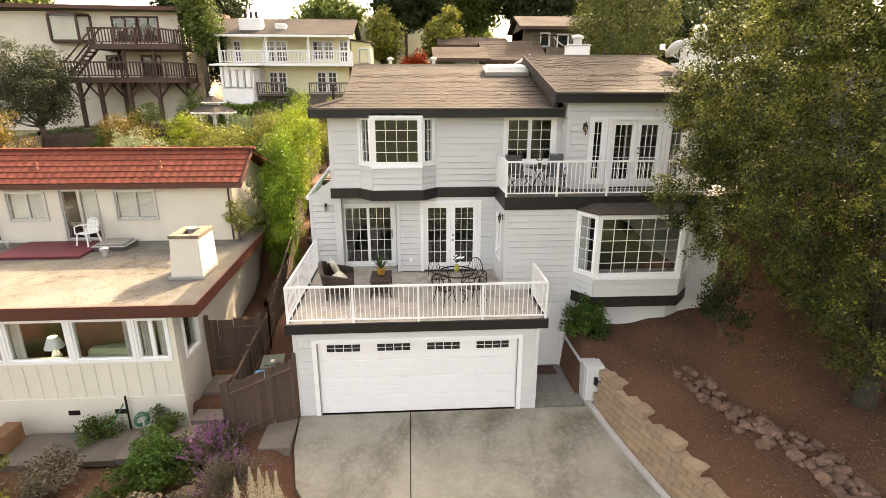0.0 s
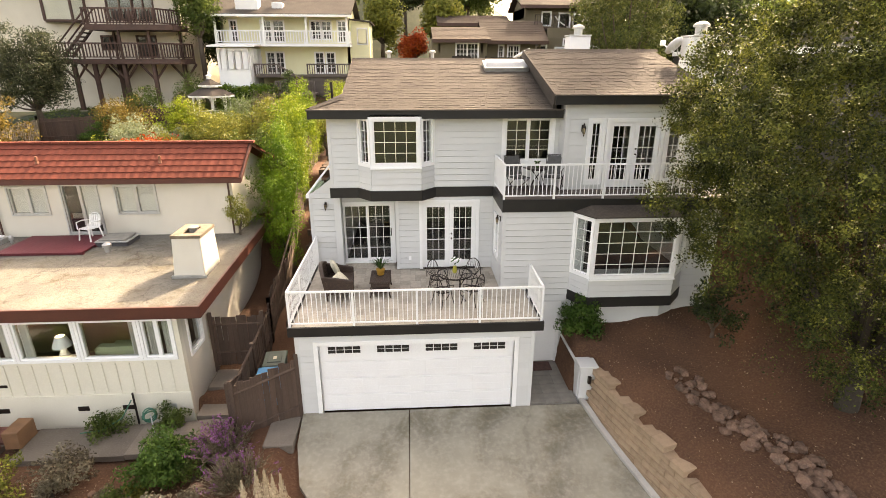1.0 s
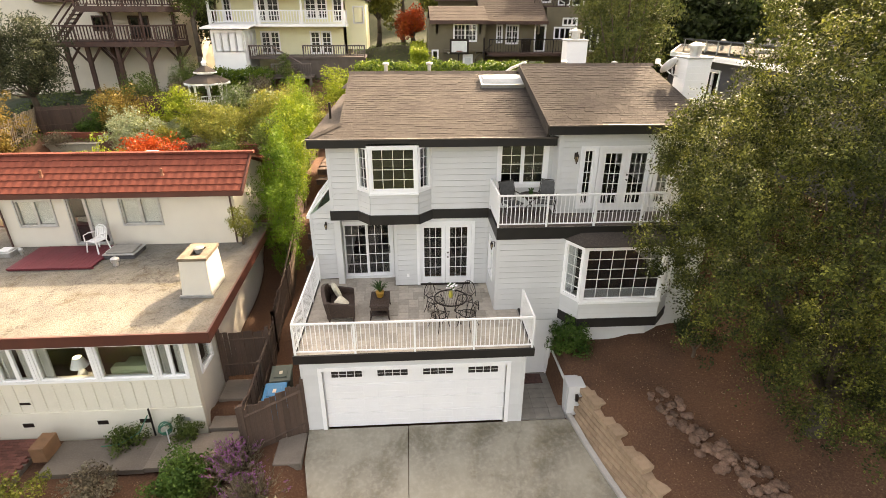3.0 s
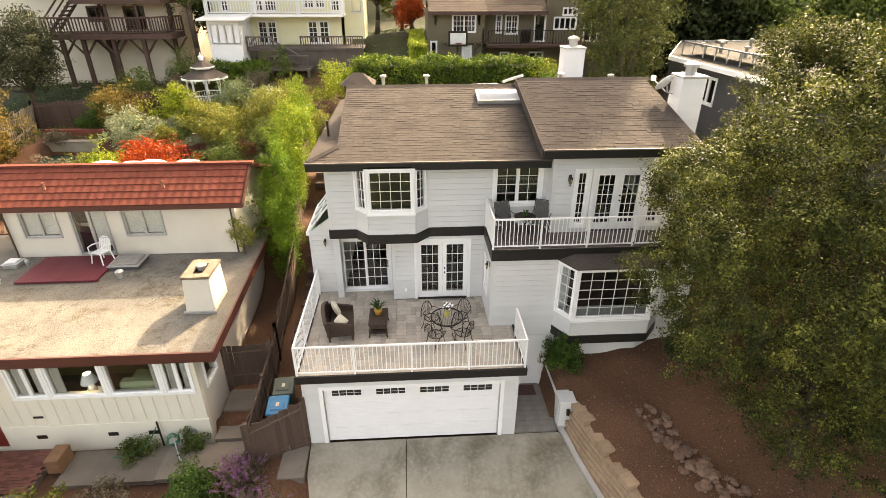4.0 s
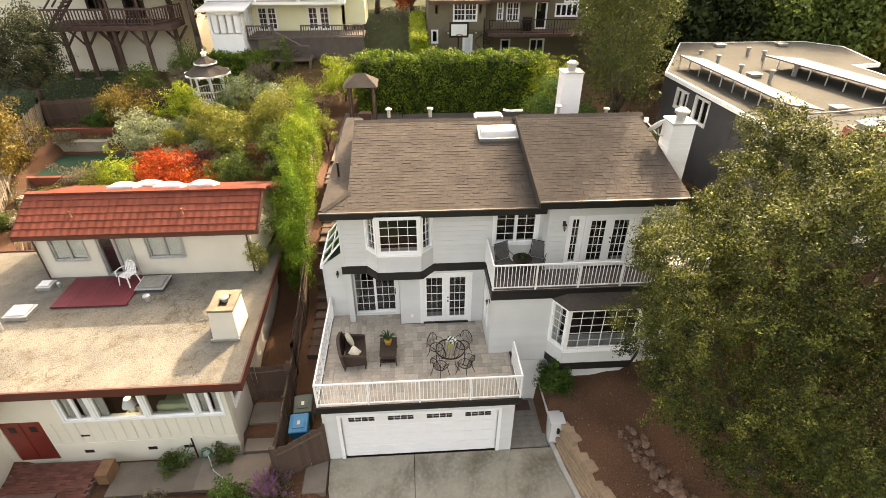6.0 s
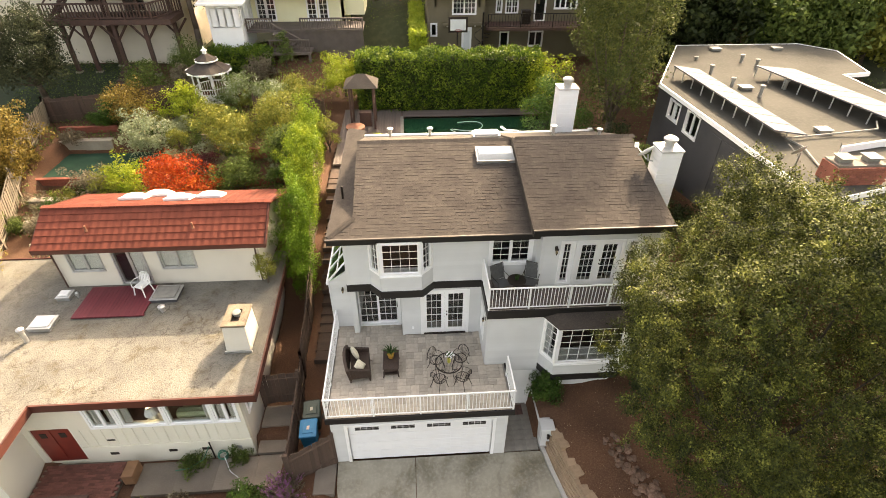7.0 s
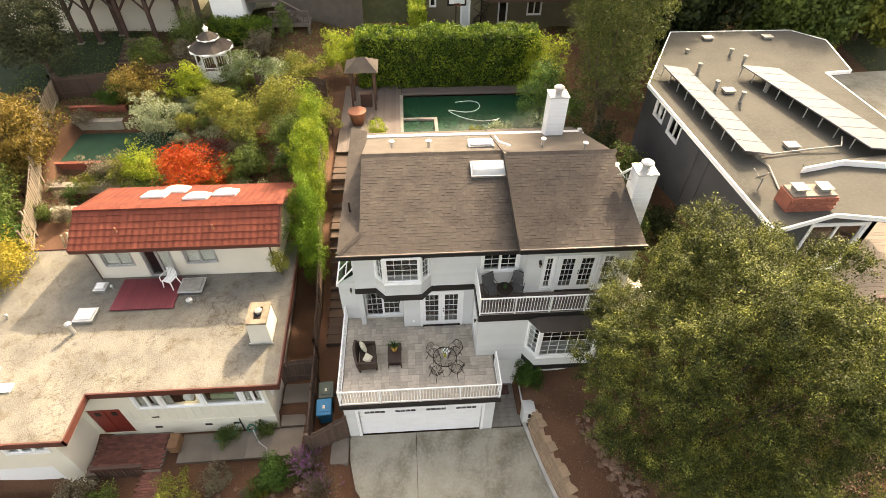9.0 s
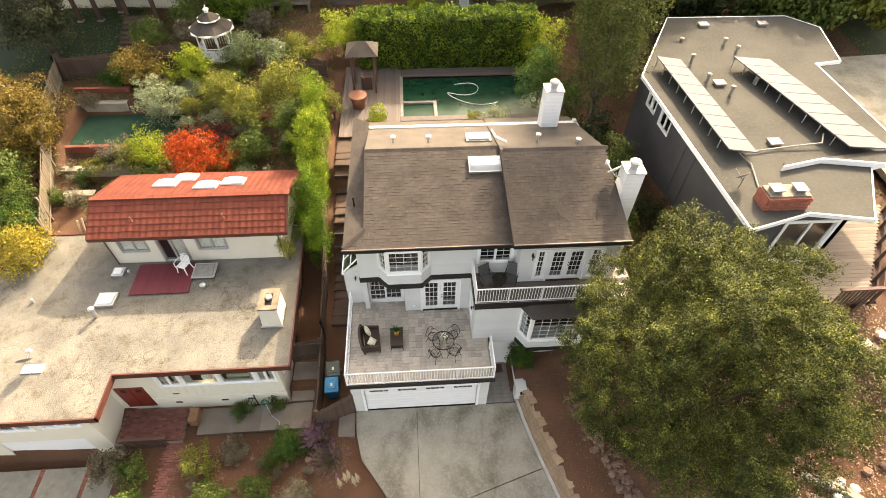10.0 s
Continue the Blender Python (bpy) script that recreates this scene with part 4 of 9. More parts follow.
part("rake_board", Mesh().prism([(3.8, 2.85, 7.52), (3.8, 2.85, 7.78), (3.76, 7.22, 8.97), (3.76, 7.22, 8.72)], (0.05, 0, 0)), SHINGLE1, house)
part("gutter_edge", Mesh().box(-2.9, 4.22, 3.2, 3.26, 7.32, 7.36).box(3.82, 8.54, 2.77, 2.83, 7.73, 7.77), mat("gutter_lip", (0.09, 0.075, 0.065), None, None, 5, 50, 0.6, 0.1), house)


def shingles(parent, y0, z0, slope, x_of, rows, step, single_rows, seed):
    """Courses of tabs; the lowest courses are single pieces, the rest one joined part."""
    rng = random.Random(seed)
    ang = math.atan(slope)
    rest = Mesh()
    rot = Euler((ang, 0, 0)).to_matrix().to_4x4()
    for r in range(rows):
        ya = y0 + r * step * math.cos(ang)
        za = z0 + r * step * math.sin(ang)
        xa, xb = x_of(ya + 0.05)
        x = xa - rng.uniform(0, 0.3)
        while x < xb:
            w = rng.choice((0.11, 0.14, 0.17, 0.2, 0.25))
            a, b = max(x, xa), min(x + w - 0.006, xb)
            th = rng.choice((0.004, 0.006, 0.009, 0.012))
            j = rng.uniform(-0.005, 0.005)
            if b - a > 0.02:
                m = Matrix.Translation(((a + b) / 2, ya + j, za)) @ rot
                if r < single_rows:
                    me = Mesh().add([(-(b - a) / 2, 0, 0), ((b - a) / 2, 0, 0), ((b - a) / 2, step * 1.25, -0.004), (-(b - a) / 2, step * 1.25, -0.004), (-(b - a) / 2, 0, th), ((b - a) / 2, 0, th), ((b - a) / 2, step * 1.25, 0.002), (-(b - a) / 2, step * 1.25, 0.002)],
                                    [(4, 5, 6, 7), (0, 1, 5, 4), (0, 4, 7, 3), (1, 2, 6, 5)])
                    part("shingle", me, SHINGLE1, parent, m=m)
                else:
                    h = (b - a) / 2
                    rest.add([m @ Vector(p) for p in ((-h, 0, 0), (h, 0, 0), (h, step * 1.25, 0.002), (-h, step * 1.25, 0.002), (-h, 0, th), (h, 0, th))], [(4, 5, 2, 3), (0, 1, 5, 4), (0, 4, 3), (1, 2, 5)])
            x += w
    tagged(part("shingle_rest", rest, SHINGLE, parent), kind="stuff")


shingles(roof, 3.27, 7.345, S1, lambda y: (max(-2.85 + (y - 3.3), -2.85) if y < 4.1 else -2.05, 3.93), 33, 0.142, 8, 3)
shingles(roof2, 2.84, 7.755, S2, lambda y: (3.83, 8.5 - 0.2 * (y - 2.8) / 4.4), 31, 0.142, 7, 4)
skirt = Mesh()
rs_ = random.Random(8)
for r in range(6):
    t0, t1 = r / 6, min(1.0, (r + 1.3) / 6)
    x0_, z0_, x1_, z1_ = -2.86 + 0.8 * t0, 7.345 + 0.23 * t0, -2.86 + 0.8 * t1, 7.345 + 0.23 * t1
    y_, yend = 3.32 + 0.8 * t0, 12.15 - 0.8 * t0
    while y_ < yend:
        w_ = min(rs_.choice((0.17, 0.22, 0.28)), yend - y_)
        h_ = rs_.uniform(0.008, 0.018)
        skirt.add([(x0_, y_, z0_ + h_), (x0_, y_ + w_ - 0.008, z0_ + h_), (x1_, y_ + w_ - 0.008, z1_ + 0.003), (x1_, y_, z1_ + 0.003), (x0_, y_, z0_), (x0_, y_ + w_ - 0.008, z0_)], [(0, 1, 2, 3), (4, 5, 1, 0)])
        y_ += w_
tagged(part("skirt_shingle_rest", skirt, SHINGLE, roof), kind="stuff")
cap = Mesh()
for i in range(46):
    x = -2.05 + i * 0.228
    yr_, zr_ = (7.82, 8.69) if x < 3.75 else (7.22, 8.98)
    cap.prism([(x, yr_ - 0.15, zr_ - 0.065), (x, yr_, zr_), (x, yr_ + 0.15, zr_ - 0.065), (x, yr_, zr_ + 0.02)], (0.22, 0, 0))
for i in range(6):
    a = i / 6
    x, y, z = -2.85 + 0.8 * a, 3.3 + 0.8 * a, 7.36 + 0.233 * a
    cap.prism([(x - 0.08, y + 0.1, z - 0.01), (x + 0.02, y + 0.02, z + 0.04), (x + 0.12, y - 0.06, z)], (0.14, 0.14, 0.055))
tagged(part("ridge_cap_rest", cap, SHINGLE, roof), kind="stuff")
# skylights and vents on the roof
sk = part("skylight", Mesh().box(0, 1.45, 0, 0.8, 0, 0.14, pose(2.4, 6.5, 8.27, math.degrees(math.atan(S1)))), METAL, house, "long low skylight with a milky dome")
part("skylight_dome", Mesh().prism([(0.04, 0.04, 0.14), (1.41, 0.04, 0.14), (1.41, 0.25, 0.24), (0.04, 0.25, 0.24)], (0, 0, 0)).add([(0.04, 0.04, 0.14), (1.41, 0.04, 0.14), (1.36, 0.3, 0.25), (0.09, 0.3, 0.25), (1.41, 0.76, 0.14), (0.04, 0.76, 0.14), (1.36, 0.55, 0.25), (0.09, 0.55, 0.25)], [(0, 1, 2, 3), (3, 2, 6, 7), (7, 6, 4, 5), (0, 3, 7, 5), (1, 4, 6, 2)]), SKYL, sk, m=pose(2.4, 6.5, 8.27, math.degrees(math.atan(S1))))
sk = part("skylight", Mesh().box(2.5, 3.6, 8.6, 9.2, 8.1, 8.42), METAL, house)
part("skylight_dome", Mesh().box(2.56, 3.54, 8.66, 9.14, 8.42, 8.5), SKYL, sk, bevel=0.03)
part("flashing", Mesh().tube([(3.7, 9.2, 8.55), (3.75, 8.4, 8.75), (4.1, 7.7, 9.0)], 0.05), PLASTIC, house)
for x, y, h in ((-0.8, 8.4, 0.1), (0.75, 8.35, 0.12), (5.6, 8.2, 0.2), (7.3, 7.8, 0.2)):
    v = part("roof_vent", Mesh().rod((x, y, 8.6), (x, y, 8.8 + h * 0.6), 0.06, 10), METAL, house)
    part("vent_cap", Mesh().lathe([(0.09, 0), (0.12, 0.02), (0.12, 0.07), (0.03, 0.1)], (x, y, 8.8 + h * 0.6), 10), METAL, v)
part("pipe_vent", Mesh().rod((-2.5, 5.6, 7.5), (-2.5, 5.6, 8.0), 0.04, 8), IRON, house)


def chimney(x, y, z0, z1, w, d):
    c = part("chimney", Mesh().box(x - w / 2, x + w / 2, y - d / 2, y + d / 2, z0, z1), WHITE, house, "white boarded chimney with a metal cap")
    for k in range(int((z1 - z0) / 0.2)):
        z = z1 - 0.2 * (k + 1)
        part("chimney_board", Mesh().box(x - w / 2 - 0.014, x + w / 2 + 0.014, y - d / 2 - 0.014, y + d / 2 + 0.014, z, z + 0.185), WHITE, c)
    part("chimney_crown", Mesh().box(x - w / 2 - 0.05, x + w / 2 + 0.05, y - d / 2 - 0.05, y + d / 2 + 0.05, z1, z1 + 0.06), METAL, c, bevel=0.015)
    part("flue", Mesh().rod((x, y, z1 + 0.05), (x, y, z1 + 0.3), 0.17, 16), METAL, c, smooth=False)
    part("flue_cap", Mesh().lathe([(0.24, 0), (0.24, 0.07), (0.14, 0.14), (0.02, 0.16)], (x, y, z1 + 0.3), 16), METAL, c)
    return c


chimney(6.75, 10.9, 6.0, 9.55, 0.8, 0.7)
chimney(8.87, 5.3, 1.5, 9.3, 0.72, 0.72)
dish = thing("satellite_dish", "white satellite dish on a bent mast beside a chimney", "satellite dish")
part("mast", Mesh().tube([(8.5, 5.45, 8.75), (8.32, 5.45, 8.8), (8.28, 5.46, 9.0)], 0.025), METAL, dish)
part("reflector", Mesh().lathe([(0.31, 0.09), (0.2, 0.036), (0.015, 0), (0.01, 0.006), (0.2, 0.046), (0.305, 0.1)], (0, 0, 0), 22, closed=False), PLASTIC, dish, m=pose(8.26, 5.52, 9.02, -52, 0, 30), smooth=True)
part("feed_arm", Mesh().tube([(8.27, 5.47, 8.82), (8.02, 5.9, 9.12)], 0.02), PLASTIC, dish)
part("feed_horn", Mesh().box(7.94, 8.08, 5.86, 5.98, 9.08, 9.24), PLASTIC, dish, "white receiver head", bevel=0.02)

# ---- things on the deck and at the entry ----
rng0 = random.Random(11)
terrace = thing("deck_floor", "mixed-size grey and tan slate tiles on the deck", "tile floor", kind="structure")
CELL = 0.152
nu, nv = 40, 28
used = [[False] * nv for _ in range(nu)]


def inside_deck(x, y):
    return y < 3.62 if -0.5 < x < 2.4 else (y < 4.2 if x <= -0.5 else y < 1.96)


for j in range(nv):
    for i in range(nu):
        if used[i][j]:
            continue
        w, h = rng0.choice(((2, 2), (3, 2), (2, 3), (2, 2), (1, 2), (2, 1), (3, 3)))
        while w > 1 and (i + w > nu or any(used[i + k][j] for k in range(w))):
            w -= 1
        h = min(h, nv - j)
        for p in range(w):
            for q in range(h):
                used[i + p][j + q] = True
        x0, y0 = -3.05 + i * CELL, -0.02 + j * CELL
        if inside_deck(x0 + w * CELL / 2, y0 + h * CELL / 2):
            piece("tile", TILE, terrace, (x0 + w * CELL / 2, y0 + h * CELL / 2, 2.468 + rng0.uniform(-0.002, 0.003)), (w * CELL - 0.009, h * CELL - 0.009, 0.04))
entry = thing("entry_path", "stone-paved entry path beside the garage", "path", kind="structure")
for i in range(3):
    for j in range(5):
        piece("paver", CONCRETE2, entry, (3.2 + i * 0.42, 0.22 + j * 0.42, 0.01), (0.414, 0.414, 0.08))
solid("door_mat", Mesh().box(3.05, 3.95, 1.5, 1.95, 0.06, 0.08), mat("mat_brown", (0.12, 0.06, 0.05), (0.07, 0.04, 0.035), None, 10, 90, 0.95, 0.5), "brown patterned door mat at the entry", "door mat")
lw = thing("garden_wall", "low grey rendered entry wall with a white cap", "wall", kind="structure")
part("wall_body", Mesh().prism([(4.28, 0.22, -0.1), (4.62, 0.22, -0.1), (4.62, 2.0, -0.1), (4.28, 2.0, -0.1)], (0, 0, 1.05)), SIDING, lw)
part("pillar", Mesh().box(4.3, 4.72, 0.12, 0.5, -0.1, 1.0), SIDING, lw)
part("coping", Mesh().box(4.24, 4.68, 0.5, 2.0, 0.95, 1.02), SIDING, lw, bevel=0.01)
part("coping", Mesh().box(4.26, 4.76, 0.08, 0.54, 1.0, 1.05), SIDING, lw, bevel=0.01)
part("path_lamp", Mesh().box(4.5, 4.58, 0.04, 0.12, 0.55, 0.75), IRON, lw, "small dark path light")


def lantern(at, label):
    t = thing("wall_lantern", label, "lamp", "wall lanterns", at=at)
    part("bracket", Mesh().box(-0.05, 0.05, -0.03, 0.0, -0.12, 0.12).tube([(0, -0.02, 0.05), (0, -0.1, 0.16), (0, -0.16, 0.14)], 0.012), IRON, t)
    part("lantern_body", Mesh().lathe([(0.025, -0.2), (0.035, -0.17), (0.06, 0.0), (0.062, 0.02)], (0, -0.16, 0), 6), AMBER, t, "amber glass body")
    part("lantern_roof", Mesh().lathe([(0.085, 0.02), (0.05, 0.08), (0.02, 0.13), (0.03, 0.16), (0.005, 0.19)], (0, -0.16, 0), 8), IRON, t)
    part("finial", Mesh().lathe([(0.01, -0.28), (0.03, -0.24), (0.03, -0.2)], (0, -0.16, 0), 6), IRON, t)
    for k in range(6):
        a = math.pi / 3 * k
        part("rib", Mesh().rod((0.038 * math.cos(a), -0.16 + 0.038 * math.sin(a), -0.18), (0.066 * math.cos(a), -0.16 + 0.066 * math.sin(a), 0.02), 0.01, 4), IRON, t)
    return t


SMALL = Matrix.Scale(0.78, 4)
lan = lantern(pose(4.72, RW - 0.025, 6.85) @ SMALL, "aged brass lantern on the grey siding")
copy_thing(lan, pose(-2.72, 4.25 - 0.025, 4.45) @ SMALL)
copy_thing(lan, pose(2.4 - 0.025, 2.25, 4.5, 0, 0, -90) @ SMALL)

# wicker loveseat, its back to the left rail
ls = thing("wicker_loveseat", "dark brown wicker loveseat with curved back", "sofa", at=pose(-2.1, 1.95, ZD, 0, 0, 6))
part("seat", Mesh().box(-0.3, 0.38, -0.52, 0.52, 0.22, 0.42), WICKER, ls, bevel=0.03)
bk = Mesh()
for i in range(8):
    a, b = -0.62 + i * 0.155, -0.62 + (i + 1) * 0.155
    ca, cb = -0.34 - 0.1 * math.cos(a * 2.2), -0.34 - 0.1 * math.cos(b * 2.2)
    ha, hb = 0.62 + 0.28 * math.cos(a * 1.9), 0.62 + 0.28 * math.cos(b * 1.9)
    bk.add([(ca, a, 0.2), (cb, b, 0.2), (cb - 0.1, b, hb), (ca - 0.1, a, ha), (ca + 0.09, a, 0.2), (cb + 0.09, b, 0.2), (cb + 0.0, b, hb), (ca + 0.0, a, ha)], [(0, 1, 2, 3), (4, 7, 6, 5), (3, 2, 6, 7), (0, 4, 5, 1), (0, 3, 7, 4), (1, 5, 6, 2)])
part("backrest", bk, WICKER, ls)
for s in (-1, 1):
    part("armrest", Mesh().prism([(-0.4, s * 0.56, 0.2), (0.38, s * 0.56, 0.2), (0.38, s * 0.56, 0.55), (0.2, s * 0.56, 0.6), (-0.4, s * 0.56, 0.72)], (0, -s * 0.09, 0)), WICKER, ls, bevel=0.015)
part("skirt", Mesh().box(0.34, 0.37, -0.5, 0.5, 0.1, 0.24), WICKER, ls)
for x in (-0.34, 0.33):
    for y in (-0.5, 0.5):
        part("leg", Mesh().rod((x, y, 0.0), (x, y, 0.24), 0.025, 8), WICKER, ls)


def pillow(at, w, label):
    p = Mesh()
    n = 8
    for s in (1, -1):
        p.add([(w * (i / n - 0.5), w * (j / n - 0.5), s * 0.085 * (1 - (2 * i / n - 1) ** 4) ** 0.5 * (1 - (2 * j / n - 1) ** 4) ** 0.5) for i in range(n + 1) for j in range(n + 1)],
              [(i * (n + 1) + j, (i + 1) * (n + 1) + j, (i + 1) * (n + 1) + j + 1, i * (n + 1) + j + 1) for i in range(n) for j in range(n)])
    o = solid("throw_pillow", p, CUSHION, label, "pillow", smooth=True, group="pillows on the loveseat")
    o.matrix_basis = at


pillow(pose(-2.25, 2.2, ZD + 0.66, 0, 68, 20), 0.42, "striped cream throw pillow on the loveseat")
pillow(pose(-2.05, 1.72, ZD + 0.53, 10, 40, -15), 0.36, "small cream pillow lying on the loveseat seat")
ct = thing("coffee_table", "dark wicker coffee table with a shelf", "table", at=pose(-0.98, 2.0, ZD))
part("tabletop", Mesh().box(-0.28, 0.28, -0.45, 0.45, 0.42, 0.46), WICKER, ct, bevel=0.012)
part("apron", Mesh().box(-0.25, 0.25, -0.42, 0.42, 0.3, 0.42), WICKER, ct)
part("shelf", Mesh().box(-0.24, 0.24, -0.41, 0.41, 0.12, 0.15), WICKER, ct)
for x in (-0.25, 0.25):
    for y in (-0.42, 0.42):
        part("leg", Mesh().rod((x, y, 0.3), (x, y, 0.1), 0.025, 6).rod((x, y, 0.1), (x * 1.1, y * 1.06, 0), 0.022, 6), WICKER, ct)
GRASSLEAF = leafmat("pot_grass", [(0.015, 0.04, 0.01), (0.04, 0.09, 0.025), (0.1, 0.16, 0.05)])
pp = thing("potted_plant", "spiky green plant in an ochre pot on the coffee table", "plant")
part("pot", Mesh().lathe([(0.07, 0), (0.1, 0.02), (0.12, 0.16), (0.13, 0.18), (0.1, 0.18)], (-0.98, 2.1, ZD + 0.46), 14), OCHRE, pp, smooth=True)
for k in range(70):
    a, r, h = rng0.uniform(0, 6.28), rng0.uniform(0.05, 0.34), rng0.uniform(0.12, 0.42)
    c = Vector((-0.98, 2.1, ZD + 0.62))
    tip = c + Vector((r * math.cos(a), r * math.sin(a), h * (1.1 - r)))
    mid = (c + tip) / 2 + Vector((0, 0, 0.1))
    sd = Vector((-math.sin(a), math.cos(a), 0)) * 0.012
    part("leaf", Mesh().add([c - sd, c + sd, mid + sd, mid - sd, tip], [(0, 1, 2, 3), (3, 2, 4)]), GRASSLEAF, pp)
# wrought iron table with four chairs
rt = thing("round_table", "round dark wrought-iron patio table with mesh top", "table", at=pose(1.05, 1.5, ZD))
part("table_rim", Mesh().lathe([(0.45, 0.69), (0.48, 0.69), (0.48, 0.72), (0.45, 0.72)], n=28, closed=False), IRON, rt)
for k in range(19):
    x = -0.43 + k * 0.048
    h = math.sqrt(max(0.01, 0.45 ** 2 - x * x))
    piece("slat", IRON, rt, (x, 0, 0.705), (0.008, 2 * h, 0.008))
for k in range(4):
    a = math.pi / 4 + k * math.pi / 2
    c, s = math.cos(a), math.sin(a)
    part("leg", Mesh().tube([(0.38 * c, 0.38 * s, 0.69), (0.2 * c, 0.2 * s, 0.4), (0.22 * c, 0.22 * s, 0.15), (0.4 * c, 0.4 * s, 0.0)], 0.013), IRON, rt)


def iron_chair(at, label="dark wrought-iron patio chair with fan back"):
    ch = thing("iron_chair", label, "chair", "chairs round the iron table", at=at)
    part("seat_hoop", Mesh().tube([(0.22 * math.cos(k * 0.3307), 0.22 * math.sin(k * 0.3307), 0.42) for k in range(20)], 0.012), IRON, ch)
    for k in range(-4, 5):
        h_ = math.sqrt(0.22 ** 2 - (k * 0.046) ** 2)
        part("seat_wire", Mesh().rod((k * 0.046, -h_, 0.42), (k * 0.046, h_, 0.42), 0.005, 4), IRON, ch)
    hoop = [(0.24 * math.sin(t), 0.2 + 0.05 * math.cos(t), 0.43 + 0.46 * math.cos(t * 0.98) ** 0.8) for t in [-1.55 + i * 0.31 for i in range(11)]]
    part("back_hoop", Mesh().tube(hoop, 0.012), IRON, ch)
    for i in range(1, 10):
        part("spindle", Mesh().rod((0.1 * math.sin(-1.55 + i * 0.31), 0.19, 0.43), hoop[i], 0.006, 4), IRON, ch)
    for s in (-1, 1):
        part("arm", Mesh().tube([(s * 0.23, 0.2, 0.62), (s * 0.27, 0.05, 0.64), (s * 0.26, -0.14, 0.6), (s * 0.2, -0.16, 0.43)], 0.01), IRON, ch)
        part("leg", Mesh().tube([(s * 0.17, -0.14, 0.42), (s * 0.19, -0.17, 0.2), (s * 0.22, -0.22, 0)], 0.011), IRON, ch)
        part("leg", Mesh().tube([(s * 0.17, 0.14, 0.42), (s * 0.18, 0.17, 0.2), (s * 0.22, 0.24, 0)], 0.011), IRON, ch)
    return ch


c0 = iron_chair(pose(0.62, 1.9, ZD, 0, 0, 45))
for x, y, a in ((1.5, 1.95, -38), (0.7, 1.06, 130), (1.5, 1.1, 232)):
    copy_thing(c0, pose(x, y, ZD, 0, 0, a))
fl = thing("flower_vase", "white lilies and leaves in a yellow-green vase", "flowers")
part("vase", Mesh().lathe([(0.05, 0), (0.07, 0.08), (0.045, 0.16), (0.06, 0.19)], (1.05, 1.5, ZD + 0.72), 12), mat("vase_yellow", (0.5, 0.45, 0.08), None, None, 6, 60, 0.3, 0.05), fl, smooth=True)
for k in range(26):
    a, r = rng0.uniform(0, 6.28), rng0.uniform(0.03, 0.16)
    c = Vector((1.05 + r * math.cos(a), 1.5 + r * math.sin(a), ZD + 0.95 + rng0.uniform(0, 0.16)))
    part("petal" if k % 2 else "leaf", Mesh().add([c, c + Vector((0.05, 0.01, 0.02)), c + Vector((0.06, 0.05, 0.05)), c + Vector((0.0, 0.05, 0.02))], [(0, 1, 2, 3)]), WHITE if k % 2 else GRASSLEAF, fl)
# balcony bistro set
SLING = mat("grey_sling", (0.09, 0.09, 0.088), (0.065, 0.065, 0.063), None, 10, 90, 0.7, 0.2)


def sling_chair(at):
    ch = thing("sling_chair", "black metal patio chair with grey mesh back and seat", "chair", "chairs on the balcony", at=at)
    part("seat", Mesh().box(-0.24, 0.24, -0.24, 0.2, 0.4, 0.415), SLING, ch)
    part("back_sling", Mesh().prism([(-0.24, 0.2, 0.43), (0.24, 0.2, 0.43), (0.24, 0.36, 0.95), (-0.24, 0.36, 0.95)], (0, 0.008, 0.003)), SLING, ch)
    for s in (-1, 1):
        part("frame_tube", Mesh().tube([(s * 0.26, -0.26, 0), (s * 0.26, 0.2, 0.42), (s * 0.26, 0.37, 0.97)], 0.013), IRON, ch)
        part("leg", Mesh().tube([(s * 0.27, 0.3, 0), (s * 0.27, -0.22, 0.42), (s * 0.27, -0.2, 0.62), (s * 0.27, 0.27, 0.64)], 0.012), IRON, ch)
    part("cross_tube", Mesh().rod((-0.26, 0.37, 0.97), (0.26, 0.37, 0.97), 0.013), IRON, ch)
    return ch


c1 = sling_chair(pose(2.95, 2.95, 5.105, 0, 0, 25))
copy_thing(c1, pose(3.95, 2.98, 5.105, 0, 0, -25))
bt = thing("bistro_table", "small round dark patio table on the balcony", "table", at=pose(3.42, 2.72, 5.105))
part("tabletop", Mesh().lathe([(0.3, 0.68), (0.32, 0.69), (0.32, 0.71), (0.3, 0.72)], n=24), IRON, bt)
for k in range(4):
    a = k * math.pi / 2 + 0.6
    part("leg", Mesh().tube([(0.22 * math.cos(a), 0.22 * math.sin(a), 0.68), (-0.1 * math.cos(a), -0.1 * math.sin(a), 0.35), (-0.28 * math.cos(a), -0.28 * math.sin(a), 0)], 0.012), IRON, bt)
sp = thing("small_plant", "small green plant in a pot on the bistro table", "plant")
part("pot", Mesh().lathe([(0.05, 0), (0.07, 0.1)], (3.42, 2.72, 5.83), 10), GRASSLEAF, sp)
for k in range(16):
    a = k * 0.9
    c = Vector((3.42, 2.72, 5.92))
    part("leaf", Mesh().add([c, c + Vector((0.07 * math.cos(a), 0.07 * math.sin(a), 0.05)), c + Vector((0.1 * math.cos(a + 0.3), 0.1 * math.sin(a + 0.3), 0.09)), c + Vector((0.04 * math.cos(a + 0.5), 0.04 * math.sin(a + 0.5), 0.08))], [(0, 1, 2, 3)]), GRASSLEAF, sp)


